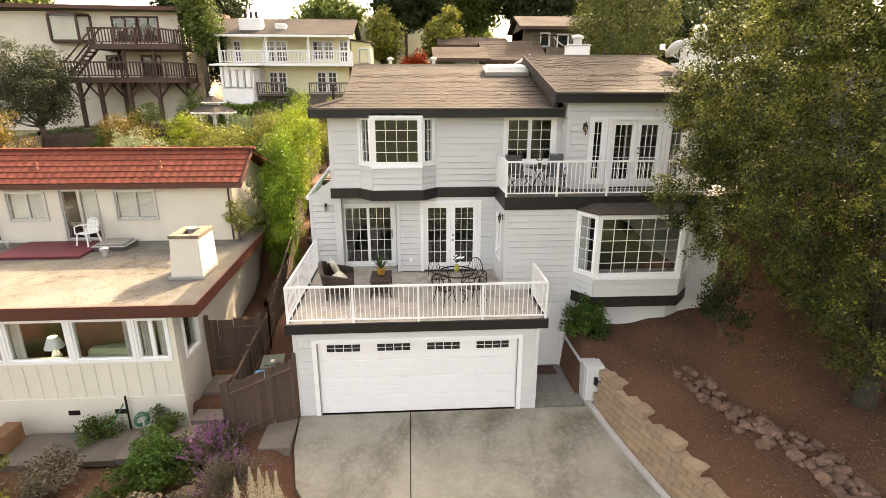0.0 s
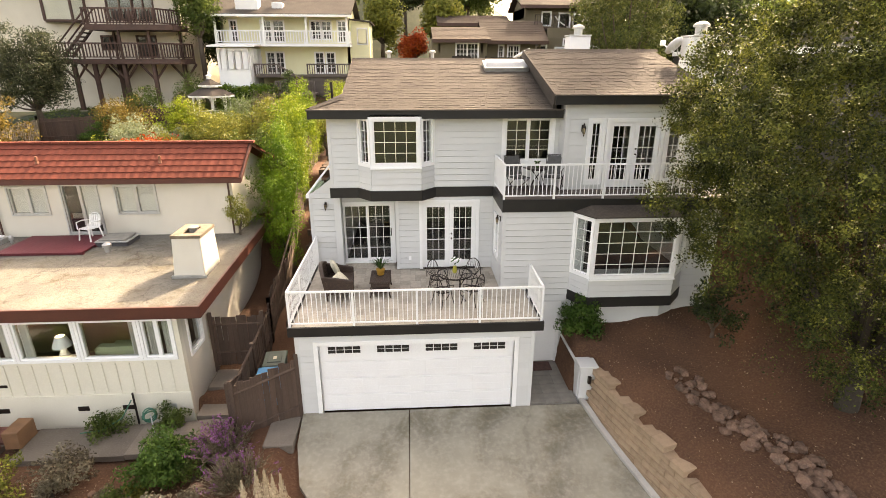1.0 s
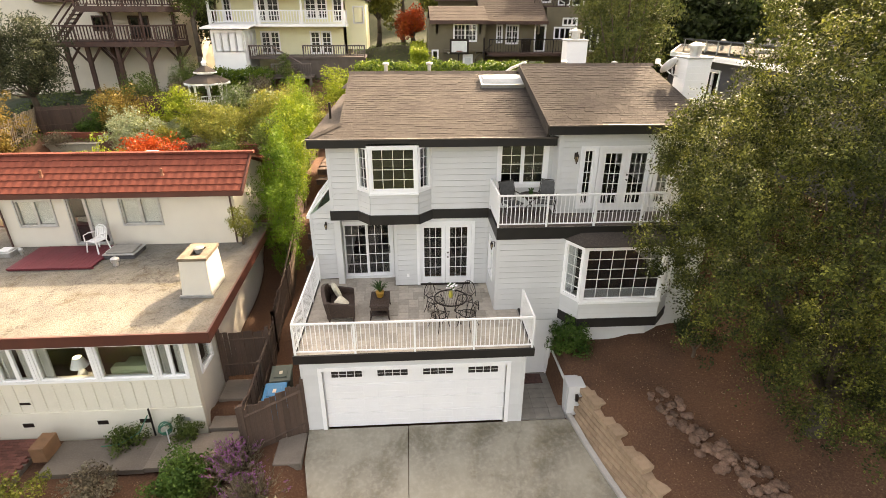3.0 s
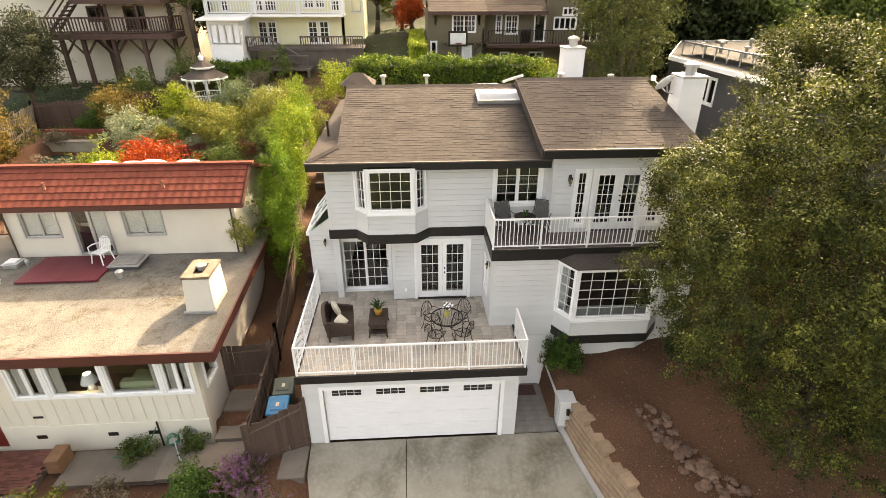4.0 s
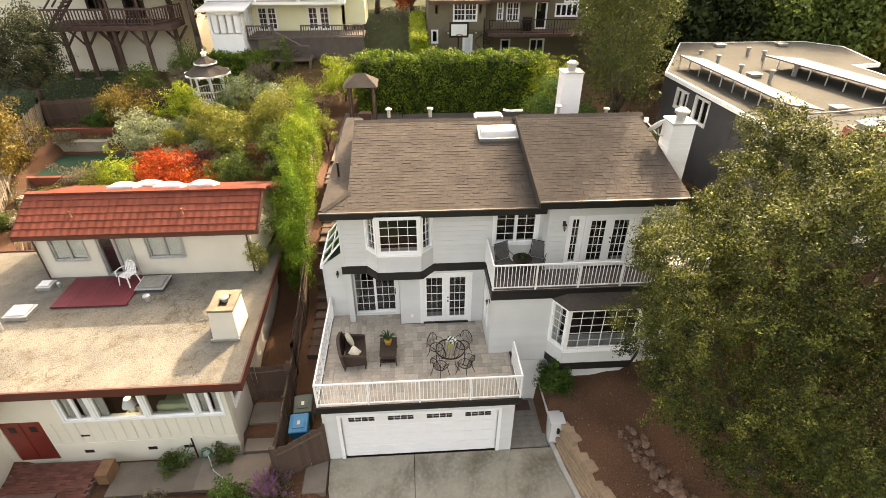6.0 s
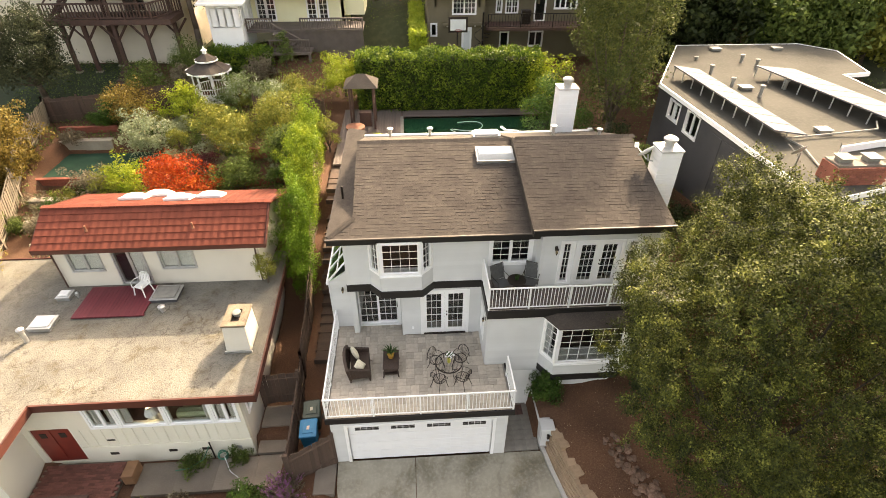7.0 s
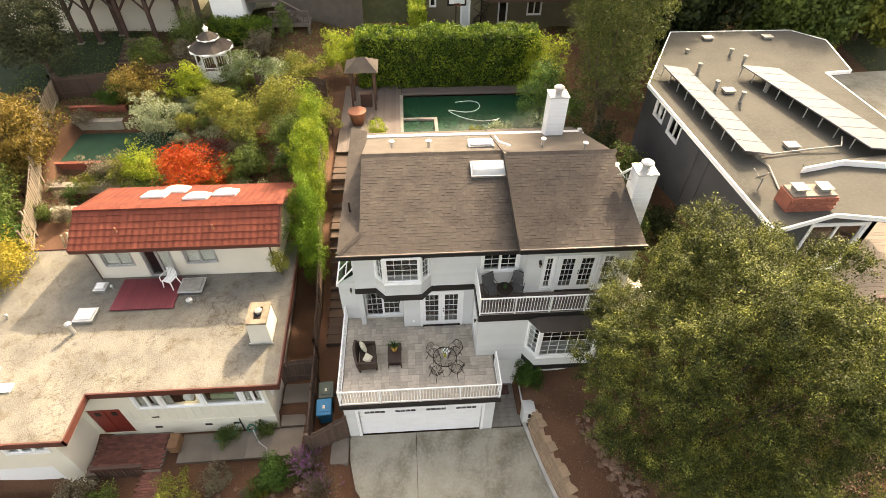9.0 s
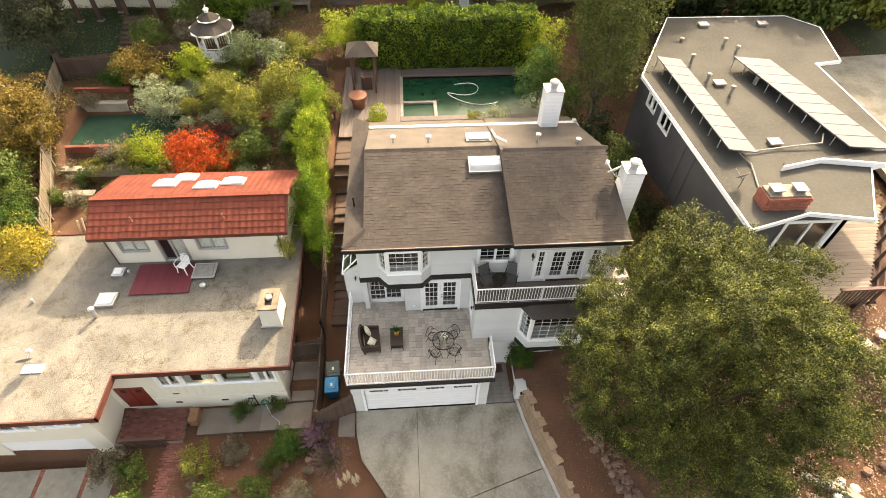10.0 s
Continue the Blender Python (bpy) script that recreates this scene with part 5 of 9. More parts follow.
# bins
def bin_thing(name, label, at, material):
    t = thing(name, label, "bin", "wheeled bins", at=at)
    part("bin_body", Mesh().add([(-0.24, -0.28, 0.03), (0.24, -0.28, 0.03), (0.24, 0.24, 0.03), (-0.24, 0.24, 0.03), (-0.29, -0.36, 1.0), (0.29, -0.36, 1.0), (0.29, 0.34, 1.0), (-0.29, 0.34, 1.0)], [(0, 3, 2, 1), (4, 5, 6, 7), (0, 1, 5, 4), (1, 2, 6, 5), (2, 3, 7, 6), (3, 0, 4, 7)]), material, t, bevel=0.03)
    part("lid", Mesh().prism([(-0.32, -0.4, 1.0), (0.32, -0.4, 1.0), (0.32, 0.36, 1.05), (-0.32, 0.36, 1.05)], (0, 0, 0.06)), material, t, bevel=0.025)
    part("lid_ridge", Mesh().box(-0.2, 0.2, -0.25, 0.2, 1.06, 1.1), material, t, bevel=0.02)
    part("sticker", Mesh().box(-0.05, 0.05, -0.1, 0.06, 1.103, 1.106), CUSHION, t, "pale paper sticker")
    for s in (-1, 1):
        part("wheel", Mesh().rod((s * 0.27, 0.3, 0.12), (s * 0.32, 0.3, 0.12), 0.12, 14), BLACK, t)
    part("handle", Mesh().rod((-0.25, 0.42, 1.02), (0.25, 0.42, 1.02), 0.02, 8), material, t)


bin_thing("green_bin", "dark green wheeled refuse bin with closed lid", pose(-4.12, 1.95, -0.6, 0, 0, 5), BINGREEN)
bin_thing("blue_bin", "bright blue wheeled recycling bin with closed lid", pose(-4.14, 1.15, -0.64, 0, 0, 3), BINBLUE)


# fences
def fence(pts, z_of, high, label, material, step=0.15, lean=0.0, out=0.0, name="wooden_fence"):
    t = thing(name, label, "fence")
    r = random.Random(len(pts) * 7 + int(high * 10))
    for (x0, y0), (x1, y1) in zip(pts[:-1], pts[1:]):
        d = Vector((x1 - x0, y1 - y0, 0))
        n = max(1, round(d.length / step))
        ang = math.atan2(d.y, d.x)
        for i in range(n):
            s = (i + 0.5) / n
            x, y = x0 + d.x * s, y0 + d.y * s
            zb = z_of(x, y) - 0.1
            h = high + r.uniform(-0.04, 0.04)
            rot = Euler((r.uniform(-0.02, 0.02) + lean, r.uniform(-0.02, 0.02), ang)).to_matrix().to_4x4()
            piece("board", material, t, (x, y, zb + h / 2), (step * (0.94 if step < 0.25 else 0.72), 0.022, h), rot)
        k = max(1, round(d.length / 2.2))
        for i in range(k + 1):
            x, y = x0 + d.x * i / k, y0 + d.y * i / k
            part("post", Mesh().box(x - 0.05, x + 0.05, y - 0.05, y + 0.05, z_of(x, y) - 0.3, z_of(x, y) + high + 0.05), material, t)
        for hz in (0.35, high - 0.35):
            za, zb = z_of(x0, y0) + hz, z_of(x1, y1) + hz
            part("rail", Mesh().rod((x0, y0, za), (x1, y1, zb), 0.04, 4), material, t)
    return t


gz = ground_z
fence([(-4.5, -0.55), (-3.02, 0.0)], lambda x, y: -0.45 + 0.25 * (x + 4.5), 1.8, "dark weathered board gate panel beside the garage", FENCE)
fence([(-4.6, -0.5), (-4.75, 4.0), (-4.85, 9.0), (-4.95, 16.0)], lambda x, y: max(-0.5, gz(x, y)), 1.55, "long dark weathered board fence up the slope between the houses", FENCE)
fence([(-6.2, 2.9), (-4.7, 3.0)], lambda x, y: -0.2, 1.65, "dark board gate between the houses", FENCE)
# timber stairs up the left side
st = thing("garden_stairs", "timber and earth steps climbing beside the house", "stairs", kind="structure")
for i in range(26):
    yy = 4.6 + i * 0.52
    zz = ground_z(-3.85, yy + 0.2) + 0.16
    part("tread", Mesh().box(-4.35, -3.35, yy, yy + 0.5, zz - 0.1, zz), TIMBER, st, bevel=0.01)
    part("riser", Mesh().box(-4.4, -3.3, yy - 0.1, yy, zz - 0.25, zz + 0.01), TIMBER, st, bevel=0.012)

# ---- the cream house next door ----
NZ = 2.62
nb = thing("neighbour_house", "cream stucco house with flat gravel roof and red-tiled upper storey", "house")
NW = 1.15
fn = F(NW)
nwins = [(-11.55, -10.65, 1.1, 2.22), (-10.5, -9.0, 1.1, 2.22), (-8.85, -7.4, 1.1, 2.22), (-7.25, -6.5, 1.1, 2.22)]
part("wall", wall_mesh(fn, -14.0, -6.3, -1.1, 2.4, nwins + [(-13.75, -12.4, -0.85, 1.1)], 0.2), CREAM, nb)
part("wall_base", Mesh().box(-12.3, -6.26, NW - 0.05, NW - 0.002, -1.2, 0.0), CREAM, nb, bevel=0.01)
x = -12.1
while x < -6.35:
    bar(nb, fn, x, x + 0.04, 0, 0.025, 0.0, 0.95, CREAM, "batten")
    x += 0.36
for i, w in enumerate(nwins):
    window(nb, fn, *w, cols=1, rows=1, trim=0.07, sashes=2 if i in (0, 3) else 1)
for x0, x1, ph in ((-11.5, -11.15, 0), (-11.0, -10.72, 1), (-10.45, -10.2, 2), (-7.2, -6.95, 0), (-6.8, -6.55, 1), (-7.65, -7.45, 2)):
    cm = Mesh()
    n = 14
    pts = [(x0 + (x1 - x0) * i / n, NW + 0.15 + 0.035 * math.sin(i * 1.9 + ph)) for i in range(n + 1)]
    cm.add([(px, py, z) for px, py in pts for z in (0.95, 2.3)] + [(px, py + 0.01, z) for px, py in pts for z in (0.95, 2.3)],
           [(2 * i, 2 * i + 2, 2 * i + 3, 2 * i + 1) for i in range(n)] + [(2 * (n + 1) + 2 * i, 2 * (n + 1) + 2 * i + 1, 2 * (n + 1) + 2 * i + 3, 2 * (n + 1) + 2 * i + 2) for i in range(n)])
    part("curtain", cm, CURTAIN, nb, "white drawn-back curtain")
fr_r = Frame((-6.3, NW, 0), (0, 1, 0), (1, 0, 0))
sidew = [(0.5, 1.3, 0.9, 2.1)]
part("wall", wall_mesh(fr_r, 0.2, 8.5, -1.1, 2.4, sidew, 0.2), STUCCO, nb)
window(nb, fr_r, *sidew[0], cols=1, rows=1, trim=0.07)
part("wall", wall_mesh(Frame((-14.0, -0.5, 0), (0, 1, 0), (1, 0, 0)), 0.2, 1.65, -2.2, 2.4), CREAM, nb)
wingw = [(-18.4, -16.4, 0.95, 1.65), (-15.9, -14.4, 1.1, 1.75)]
part("wall", wall_mesh(F(-0.5), -20, -14.0, -2.3, 2.4, wingw + [(-18.6, -14.9, -2.3, -0.2)], 0.2), CREAM, nb)
for w in wingw:
    window(nb, F(-0.5), *w, cols=1, rows=1, trim=0.08, sashes=3)
part("carport_door", Mesh().box(-18.6, -14.9, -0.42, -0.36, -2.3, -0.2), WHITE, nb)
part("wall", wall_mesh(Frame((0, 9.0, 0), (1, 0, 0), (0, 1, 0)), -20, -6.3, -1.1, 2.4), STUCCO, nb)
for k in range(4):
    part("foundation_vent", Mesh().box((-11.3, -9.2, -6.85, -8.0)[k] - 0.15, (-11.3, -9.2, -6.85, -8.0)[k] + 0.15, NW - 0.06, NW - 0.04, -0.5, -0.36), IRON if k != 2 else METAL, nb)
part("number_plate_bar", Mesh().box(-11.35, -11.05, NW - 0.012, NW - 0.002, 0.28, 0.36), IRON, nb)
dd = part("entry_door", Mesh().box(-13.75, -12.4, NW + 0.05, NW + 0.1, -0.85, 1.1), REDDOOR, nb, "dark red double entry door")
for s in range(2):
    x0 = -13.7 + s * 0.67
    part("door_panel", Mesh().box(x0, x0 + 0.6, NW + 0.02, NW + 0.05, -0.8, 1.05), REDDOOR, dd, bevel=0.012)
    part("door_light", Mesh().box(x0 + 0.2, x0 + 0.42, NW + 0.005, NW + 0.02, 0.6, 0.85), BLACK, dd)
# inside the front room
part("inner_wall", Mesh().box(-12, -6.5, 3.3, 3.4, -0.6, 2.4), mat("room_wall", (0.2, 0.145, 0.095), None, None, 2, 20, 0.9, 0), nb)
part("inner_floor", Mesh().box(-12, -6.5, NW + 0.2, 3.3, 0.0, 0.1), mat("tan_carpet", (0.16, 0.12, 0.085), None, None, 3, 60, 0.95, 0.1), nb)
so = thing("cream_sofa", "pale green sofa behind the front window", "sofa")
SOFAG = mat("pale_green_upholstery", (0.42, 0.46, 0.28), (0.36, 0.4, 0.24), None, 4, 60, 0.9, 0.15)
part("seat", Mesh().box(-8.8, -7.5, 1.78, 2.5, 0.35, 0.95), SOFAG, so, bevel=0.08)
part("backrest", Mesh().box(-8.8, -7.5, 1.42, 1.78, 0.35, 1.25), SOFAG, so, bevel=0.08)
part("base", Mesh().box(-8.75, -7.55, 1.7, 2.55, 0.1, 0.36), SOFAG, so)
lm = thing("table_lamp", "white table lamp on a round side table", "lamp")
part("side_table", Mesh().lathe([(0.05, 0.1), (0.06, 0.8), (0.3, 0.85), (0.3, 0.88)], (-9.6, 1.5, 0), 16), WHITE, lm)
part("lamp_base", Mesh().lathe([(0.1, 0.88), (0.13, 1.05), (0.07, 1.2), (0.03, 1.35)], (-9.6, 1.5, 0), 14), WHITE, lm, smooth=True)
part("shade", Mesh().lathe([(0.24, 1.32), (0.12, 1.62), (0.11, 1.62), (0.23, 1.32)], (-9.6, 1.5, 0), 18, closed=False), WHITE, lm)
# added point light inside the lampshade, to brighten the front room
bulb = bpy.data.lights.new("bulb", "POINT")
bulb.energy, bulb.color, bulb.shadow_soft_size = 0.8, (1.0, 0.9, 0.66), 0.04
room_fill_ob = new("bulb", bulb)
room_fill_ob.matrix_world = pose(-9.6, 1.5, 1.5)
# flat roof
RP = [(-5.6, 0.95), (-5.85, 9.3), (-20.2, 9.3), (-20.6, -0.95), (-12.95, -0.95), (-12.95, 0.95)]
part("flat_roof", Mesh().prism([(px, py, NZ) for px, py in RP], (0, 0, -0.18)), GRAVELROOF, nb, "flat roof of pale gravel with dark patches")
for (xa, ya), (xb, yb) in zip(RP, RP[1:] + RP[:1]):
    u = Vector((xb - xa, yb - ya, 0))
    part("fascia", Mesh().box(-0.03, u.length + 0.03, -0.03, 0.03, 2.34, 2.67, Frame((xa, ya, 0), u, (u.y, -u.x, 0)).m()), REDTRIM, nb, "brown-red roof edge board")
# upper storey
UY = 7.2
fu = F(UY)
uw = [(-14.2, -12.95, 3.45, 4.42), (-12.4, -11.2, 2.72, 4.5), (-10.55, -9.2, 3.45, 4.45)]
part("wall", wall_mesh(fu, -14.75, -6.5, 2.6, 4.75, uw, 0.2), STUCCO, nb)
window(nb, fu, *uw[0], cols=1, rows=1, trim=0.05, sashes=2, frame_mat=METAL)
window(nb, fu, *uw[2], cols=1, rows=1, trim=0.05, sashes=2, frame_mat=METAL)
window(nb, fu, *uw[1], cols=1, rows=1, trim=0.05, sashes=2, frame_mat=METAL, kind_label="glass sliding door of the upper storey")
for a, b in ((-14.15, -13.6), (-10.5, -9.25), (-11.75, -11.25), (-13.55, -13.0)):
    part("blind", Mesh().box(a, b, UY + 0.1, UY + 0.115, 3.0 if a == -11.75 else 3.5, 4.45), CURTAIN, nb)
part("inner_wall", Mesh().box(-14.5, -6.8, 10.4, 10.5, 2.6, 4.7), ROOMSHADE, nb)
for xx, sg in ((-6.5, 1), (-14.75, -1)):
    part("gable_wall", Mesh().prism([(xx, UY + 0.203, 2.6), (xx, 11.09, 2.6), (xx, 11.09, 4.7), (xx, 8.5, 5.65), (xx, UY + 0.203, 4.9)], (-0.2 * sg, 0, 0)), STUCCO, nb)
part("wall", Mesh().box(-14.75, -6.5, 11.1, 11.3, 1.5, 4.7), STUCCO, nb)
RA = math.atan2(0.97, 1.62)
tr = part("roof", Mesh().prism([(-15.2, 6.88, 4.76), (-6.05, 6.88, 4.76), (-6.05, 8.5, 5.73), (-15.2, 8.5, 5.73)], (0, 0, -0.08)), REDTRIM, nb, "red clay tile roof")
tile_me = Mesh()
n = 8
prof = [(-0.15 + 0.3 * i / n, 0.03 + 0.009 * math.sin(2 * math.pi * i / n)) for i in range(n + 1)]
tile_me.add([(px, 0, pz) for px, pz in prof] + [(px, 0.4, pz - 0.03) for px, pz in prof] + [(px, 0, pz - 0.03) for px, pz in prof], [(i, i + 1, n + 2 + i, n + 1 + i) for i in range(n)] + [(2 * n + 2 + i, 2 * n + 3 + i, i + 1, i) for i in range(n)])
tile_me = tile_me.data("roof_tile", REDTILE, smooth=False)
for r in range(6):
    for c in range(30):
        ob = new("roof_tile", tile_me)
        ob.parent = tr
        d = r * 0.318
        ob.matrix_basis = pose(-15.05 + c * 0.3035, 6.84 + d * math.cos(RA), 4.77 + d * math.sin(RA), math.degrees(RA))
rb = part("roof_back", Mesh().prism([(-15.2, 8.5, 5.73), (-6.05, 8.5, 5.73), (-5.8, 11.6, 4.62), (-15.2, 11.6, 4.62)], (0, 0, -0.08)), REDTILE, nb)
RB = math.atan2(1.11, 3.1)
bt_m = Mesh()
for r in range(9):
    for c in range(31):
        m = pose(-15.05 + c * 0.298, 8.53 + r * 0.345 * math.cos(RB), 5.7 - r * 0.345 * math.sin(RB), -math.degrees(RB))
        bt_m.add([m @ Vector((px, py, pz + 0.01 * (py > 0))) for py in (0, 0.37) for px, pz in prof], [(i, i + 1, n + 2 + i, n + 1 + i) for i in range(n)])
tagged(part("roof_tiles_rest", bt_m, REDTILE, rb), kind="stuff")
for c in range(31):
    piece("ridge_tile", REDTILE, tr, (-15.05 + c * 0.3, 8.5, 5.78), (0.29, 0.24, 0.08), bevel=0.03)
part("eave_board", Mesh().box(-15.2, -6.05, 6.83, 6.88, 4.58, 4.76), REDTRIM, nb)
for s, xx in ((1, -6.05), (-1, -15.22)):
    part("rake_board", Mesh().prism([(xx, 6.83, 4.62), (xx, 8.5, 5.62), (xx, 8.5, 5.78), (xx, 6.83, 4.78)], (0.04, 0, 0)), REDTRIM, nb)
    part("rake_board", Mesh().prism([(xx, 11.6, 4.5), (xx, 8.5, 5.62), (xx, 8.5, 5.78), (xx, 11.6, 4.68)], (0.04, 0, 0)), REDTRIM, nb)
part("drain_pipe", Mesh().tube([(-6.6, 7.1, 4.6), (-6.6, 7.12, 2.65)], 0.035), BROWNWOOD, nb)
part("drain_pipe", Mesh().tube([(-14.7, 7.1, 4.6), (-14.7, 7.12, 2.65)], 0.035), BROWNWOOD, nb)
for xx, yy in ((-13.2, 7.55), (-9.0, 7.55)):
    part("roof_vent", Mesh().lathe([(0.09, 0), (0.05, 0.08), (0.05, 0.25), (0.02, 0.27)], (xx, yy, 5.18), 8), TERRA, nb)
for xx, yy in ((-12.3, 10.1), (-10.2, 9.7), (-9.0, 10.1), (-11.6, 10.8)):
    zz = 5.75 - (yy - 8.5) * 0.358
    sk = part("roof_dome", Mesh().box(-0.55, 0.55, -0.4, 0.4, 0, 0.1, pose(xx, yy, zz, -20)), PLASTIC, nb, "white domed skylight")
    dm = Mesh()
    k = 6
    dm.add([(1.04 * (i / k - 0.5), 0.74 * (j / k - 0.5), 0.1 + 0.17 * ((1 - (2 * i / k - 1) ** 2) * (1 - (2 * j / k - 1) ** 2)) ** 0.6) for i in range(k + 1) for j in range(k + 1)], [(i * (k + 1) + j, (i + 1) * (k + 1) + j, (i + 1) * (k + 1) + j + 1, i * (k + 1) + j + 1) for i in range(k) for j in range(k)])
    part("dome", dm, PLASTIC, sk, m=pose(xx, yy, zz, -20), smooth=True)
# things on the flat roof
ch = part("chimney", Mesh().add([(-7.05, 3.0, NZ), (-6.15, 3.0, NZ), (-6.15, 4.25, NZ), (-7.05, 4.25, NZ), (-6.98, 3.08, 3.8), (-6.18, 3.08, 3.8), (-6.18, 4.2, 3.8), (-6.98, 4.2, 3.8)], [(0, 3, 2, 1), (4, 5, 6, 7), (0, 1, 5, 4), (1, 2, 6, 5), (2, 3, 7, 6), (3, 0, 4, 7)]), STUCCO, nb, "cream stucco chimney with stained top", bevel=0.02)
MORTAR = mat("stained_mortar", (0.2, 0.16, 0.115), (0.11, 0.085, 0.06), (0.32, 0.27, 0.2), 3, 24, 0.95, 0.7)
part("chimney_crown", Mesh().box(-7.0, -6.72, 3.06, 4.22, 3.8, 3.89).box(-6.42, -6.15, 3.06, 4.22, 3.8, 3.89).box(-6.72, -6.42, 3.06, 3.3, 3.8, 3.885).box(-6.72, -6.42, 3.95, 4.22, 3.8, 3.885), MORTAR, ch, "brown-stained mortar top with a trough")
part("flue_opening", Mesh().box(-6.72, -6.42, 3.3, 3.95, 3.8, 3.812), IRON, ch)
part("flue_collar", Mesh().lathe([(0.13, 0), (0.13, 0.1), (0.16, 0.12), (0.16, 0.15), (0.11, 0.17)], (-6.58, 3.72, 3.81), 12), VENTGREY, ch)
part("flashing", Mesh().box(-7.1, -6.1, 2.95, 3.0, NZ, NZ + 0.08), METAL, ch)
rd = thing("roof_deck", "small maroon painted plank deck on the flat roof", "deck")
for i in range(19):
    piece("plank", MAROON, rd, (-13.55 + i * 0.145, 6.05, NZ + 0.07), (0.137, 1.86, 0.05))
for yy in (5.2, 5.95, 6.7):
    part("joist", Mesh().box(-13.6, -10.85, yy - 0.04, yy + 0.04, NZ, NZ + 0.045), MAROON, rd)
gc = thing("garden_chair", "white moulded plastic garden chair", "chair", at=pose(-11.3, 6.5, NZ + 0.095, 0, 0, -22))
part("seat", Mesh().box(-0.23, 0.23, -0.22, 0.22, 0.4, 0.43), PLASTIC, gc, bevel=0.012)
for i in range(5):
    part("back_slat", Mesh().prism([(-0.2 + i * 0.085, 0.2, 0.43), (-0.14 + i * 0.085, 0.2, 0.43), (-0.14 + i * 0.085, 0.3, 0.82), (-0.2 + i * 0.085, 0.3, 0.82)], (0, 0.015, 0)), PLASTIC, gc)
part("back_rail", Mesh().tube([(-0.25, 0.2, 0.43), (-0.24, 0.3, 0.78), (-0.1, 0.33, 0.88), (0.1, 0.33, 0.88), (0.24, 0.3, 0.78), (0.25, 0.2, 0.43)], 0.02), PLASTIC, gc)
for s in (-1, 1):
    part("armrest", Mesh().tube([(s * 0.27, 0.26, 0.62), (s * 0.29, 0, 0.66), (s * 0.27, -0.22, 0.64), (s * 0.25, -0.24, 0.4)], 0.022), PLASTIC, gc)
    for q in (-1, 1):
        part("leg", Mesh().rod((s * 0.22, q * 0.2, 0.41), (s * 0.27, q * 0.25, 0), 0.026, 6), PLASTIC, gc)


def roof_hatch(x, y, w, d, label, glass=True):
    t = thing("roof_skylight", label, "skylight", "skylights on the flat roof")
    part("kerb", Mesh().box(x - w / 2, x + w / 2, y - d / 2, y + d / 2, NZ, NZ + 0.14), GREYWALL if glass else METAL, t)
    part("frame", Mesh().box(x - w / 2 - 0.03, x + w / 2 + 0.03, y - d / 2 - 0.03, y + d / 2 + 0.03, NZ + 0.14, NZ + 0.18), METAL, t, bevel=0.01)
    part("dome", Mesh().box(x - w / 2 + 0.06, x + w / 2 - 0.06, y - d / 2 + 0.06, y + d / 2 - 0.06, NZ + 0.18, NZ + 0.24), VENTGREY if glass else PLASTIC, t, bevel=0.025)


roof_hatch(-10.35, 6.38, 1.05, 0.88, "framed skylight with a milky dome")
roof_hatch(-14.5, 6.52, 0.5, 0.48, "small white roof hatch", False)
roof_hatch(-14.5, 4.87, 0.8, 0.72, "flat white roof panel", False)
for x, y, h, r in ((-10.2, 5.42, 0.16, 0.09), (-14.66, 4.0, 0.55, 0.085), (-14.0, 6.5, 0.12, 0.05), (-17.9, 5.0, 0.1, 0.04)):
    t = thing("roof_pipe", "short metal vent pipe on the gravel roof", "vent pipe", "vent pipes")
    part("pipe", Mesh().rod((x, y, NZ - 0.02), (x, y, NZ + h), r, 12), METAL, t)
    part("cap", Mesh().lathe([(r * 1.5, 0), (r * 1.6, 0.1), (r * 0.6, 0.16)], (x, y, NZ + h), 12), METAL, t)
ds = thing("satellite_dish", "small grey satellite dish on a roof pad", "satellite dish")
for px_ in (-16.55, -16.1):
    part("pad", Mesh().box(px_ - 0.2, px_ + 0.2, 1.22, 1.62, NZ, NZ + 0.07), PLASTIC, ds, bevel=0.01)
part("mast", Mesh().tube([(-16.35, 1.42, NZ), (-16.35, 1.42, NZ + 0.62)], 0.03), METAL, ds)
part("reflector", Mesh().lathe([(0.3, 0.08), (0.2, 0.03), (0.02, 0), (0.01, 0.01), (0.2, 0.04), (0.295, 0.09)], n=18), DISH, ds, m=pose(-16.35, 1.42, NZ + 0.62, -58, 0, 18))
part("feed_arm", Mesh().tube([(-16.35, 1.42, NZ + 0.5), (-16.3, 1.85, NZ + 0.72)], 0.015, 5), METAL, ds)
part("feed_horn", Mesh().box(-16.4, -16.2, 1.82, 1.94, NZ + 0.68, NZ + 0.82), PLASTIC, ds, bevel=0.02)
# path, brick landing and steps
pth = thing("front_path", "worn concrete garden path along the cream house", "path", kind="structure")
for i in range(4):
    piece("path_slab", PATHC, pth, (-9.65 + i * 1.42, 0.3, -1.0 + 0.04 * i), (1.4, 1.25, 0.16), bevel=0.008)
for i in range(2):
    piece("path_slab", PATHC, pth, (-5.5, 1.45 + 0.97 * i, gz(-5.5, 1.45 + 0.97 * i) + 0.02), (1.35, 0.95, 0.14), bevel=0.008)
OLDBRICK = mat("old_dark_brick", (0.17, 0.062, 0.046), (0.12, 0.045, 0.036), (0.26, 0.15, 0.12), 4, 40, 0.9, 0.3, rand=0.3)
brick_p = thing("brick_landing", "red brick landing and path before the entry", "landing", kind="structure")
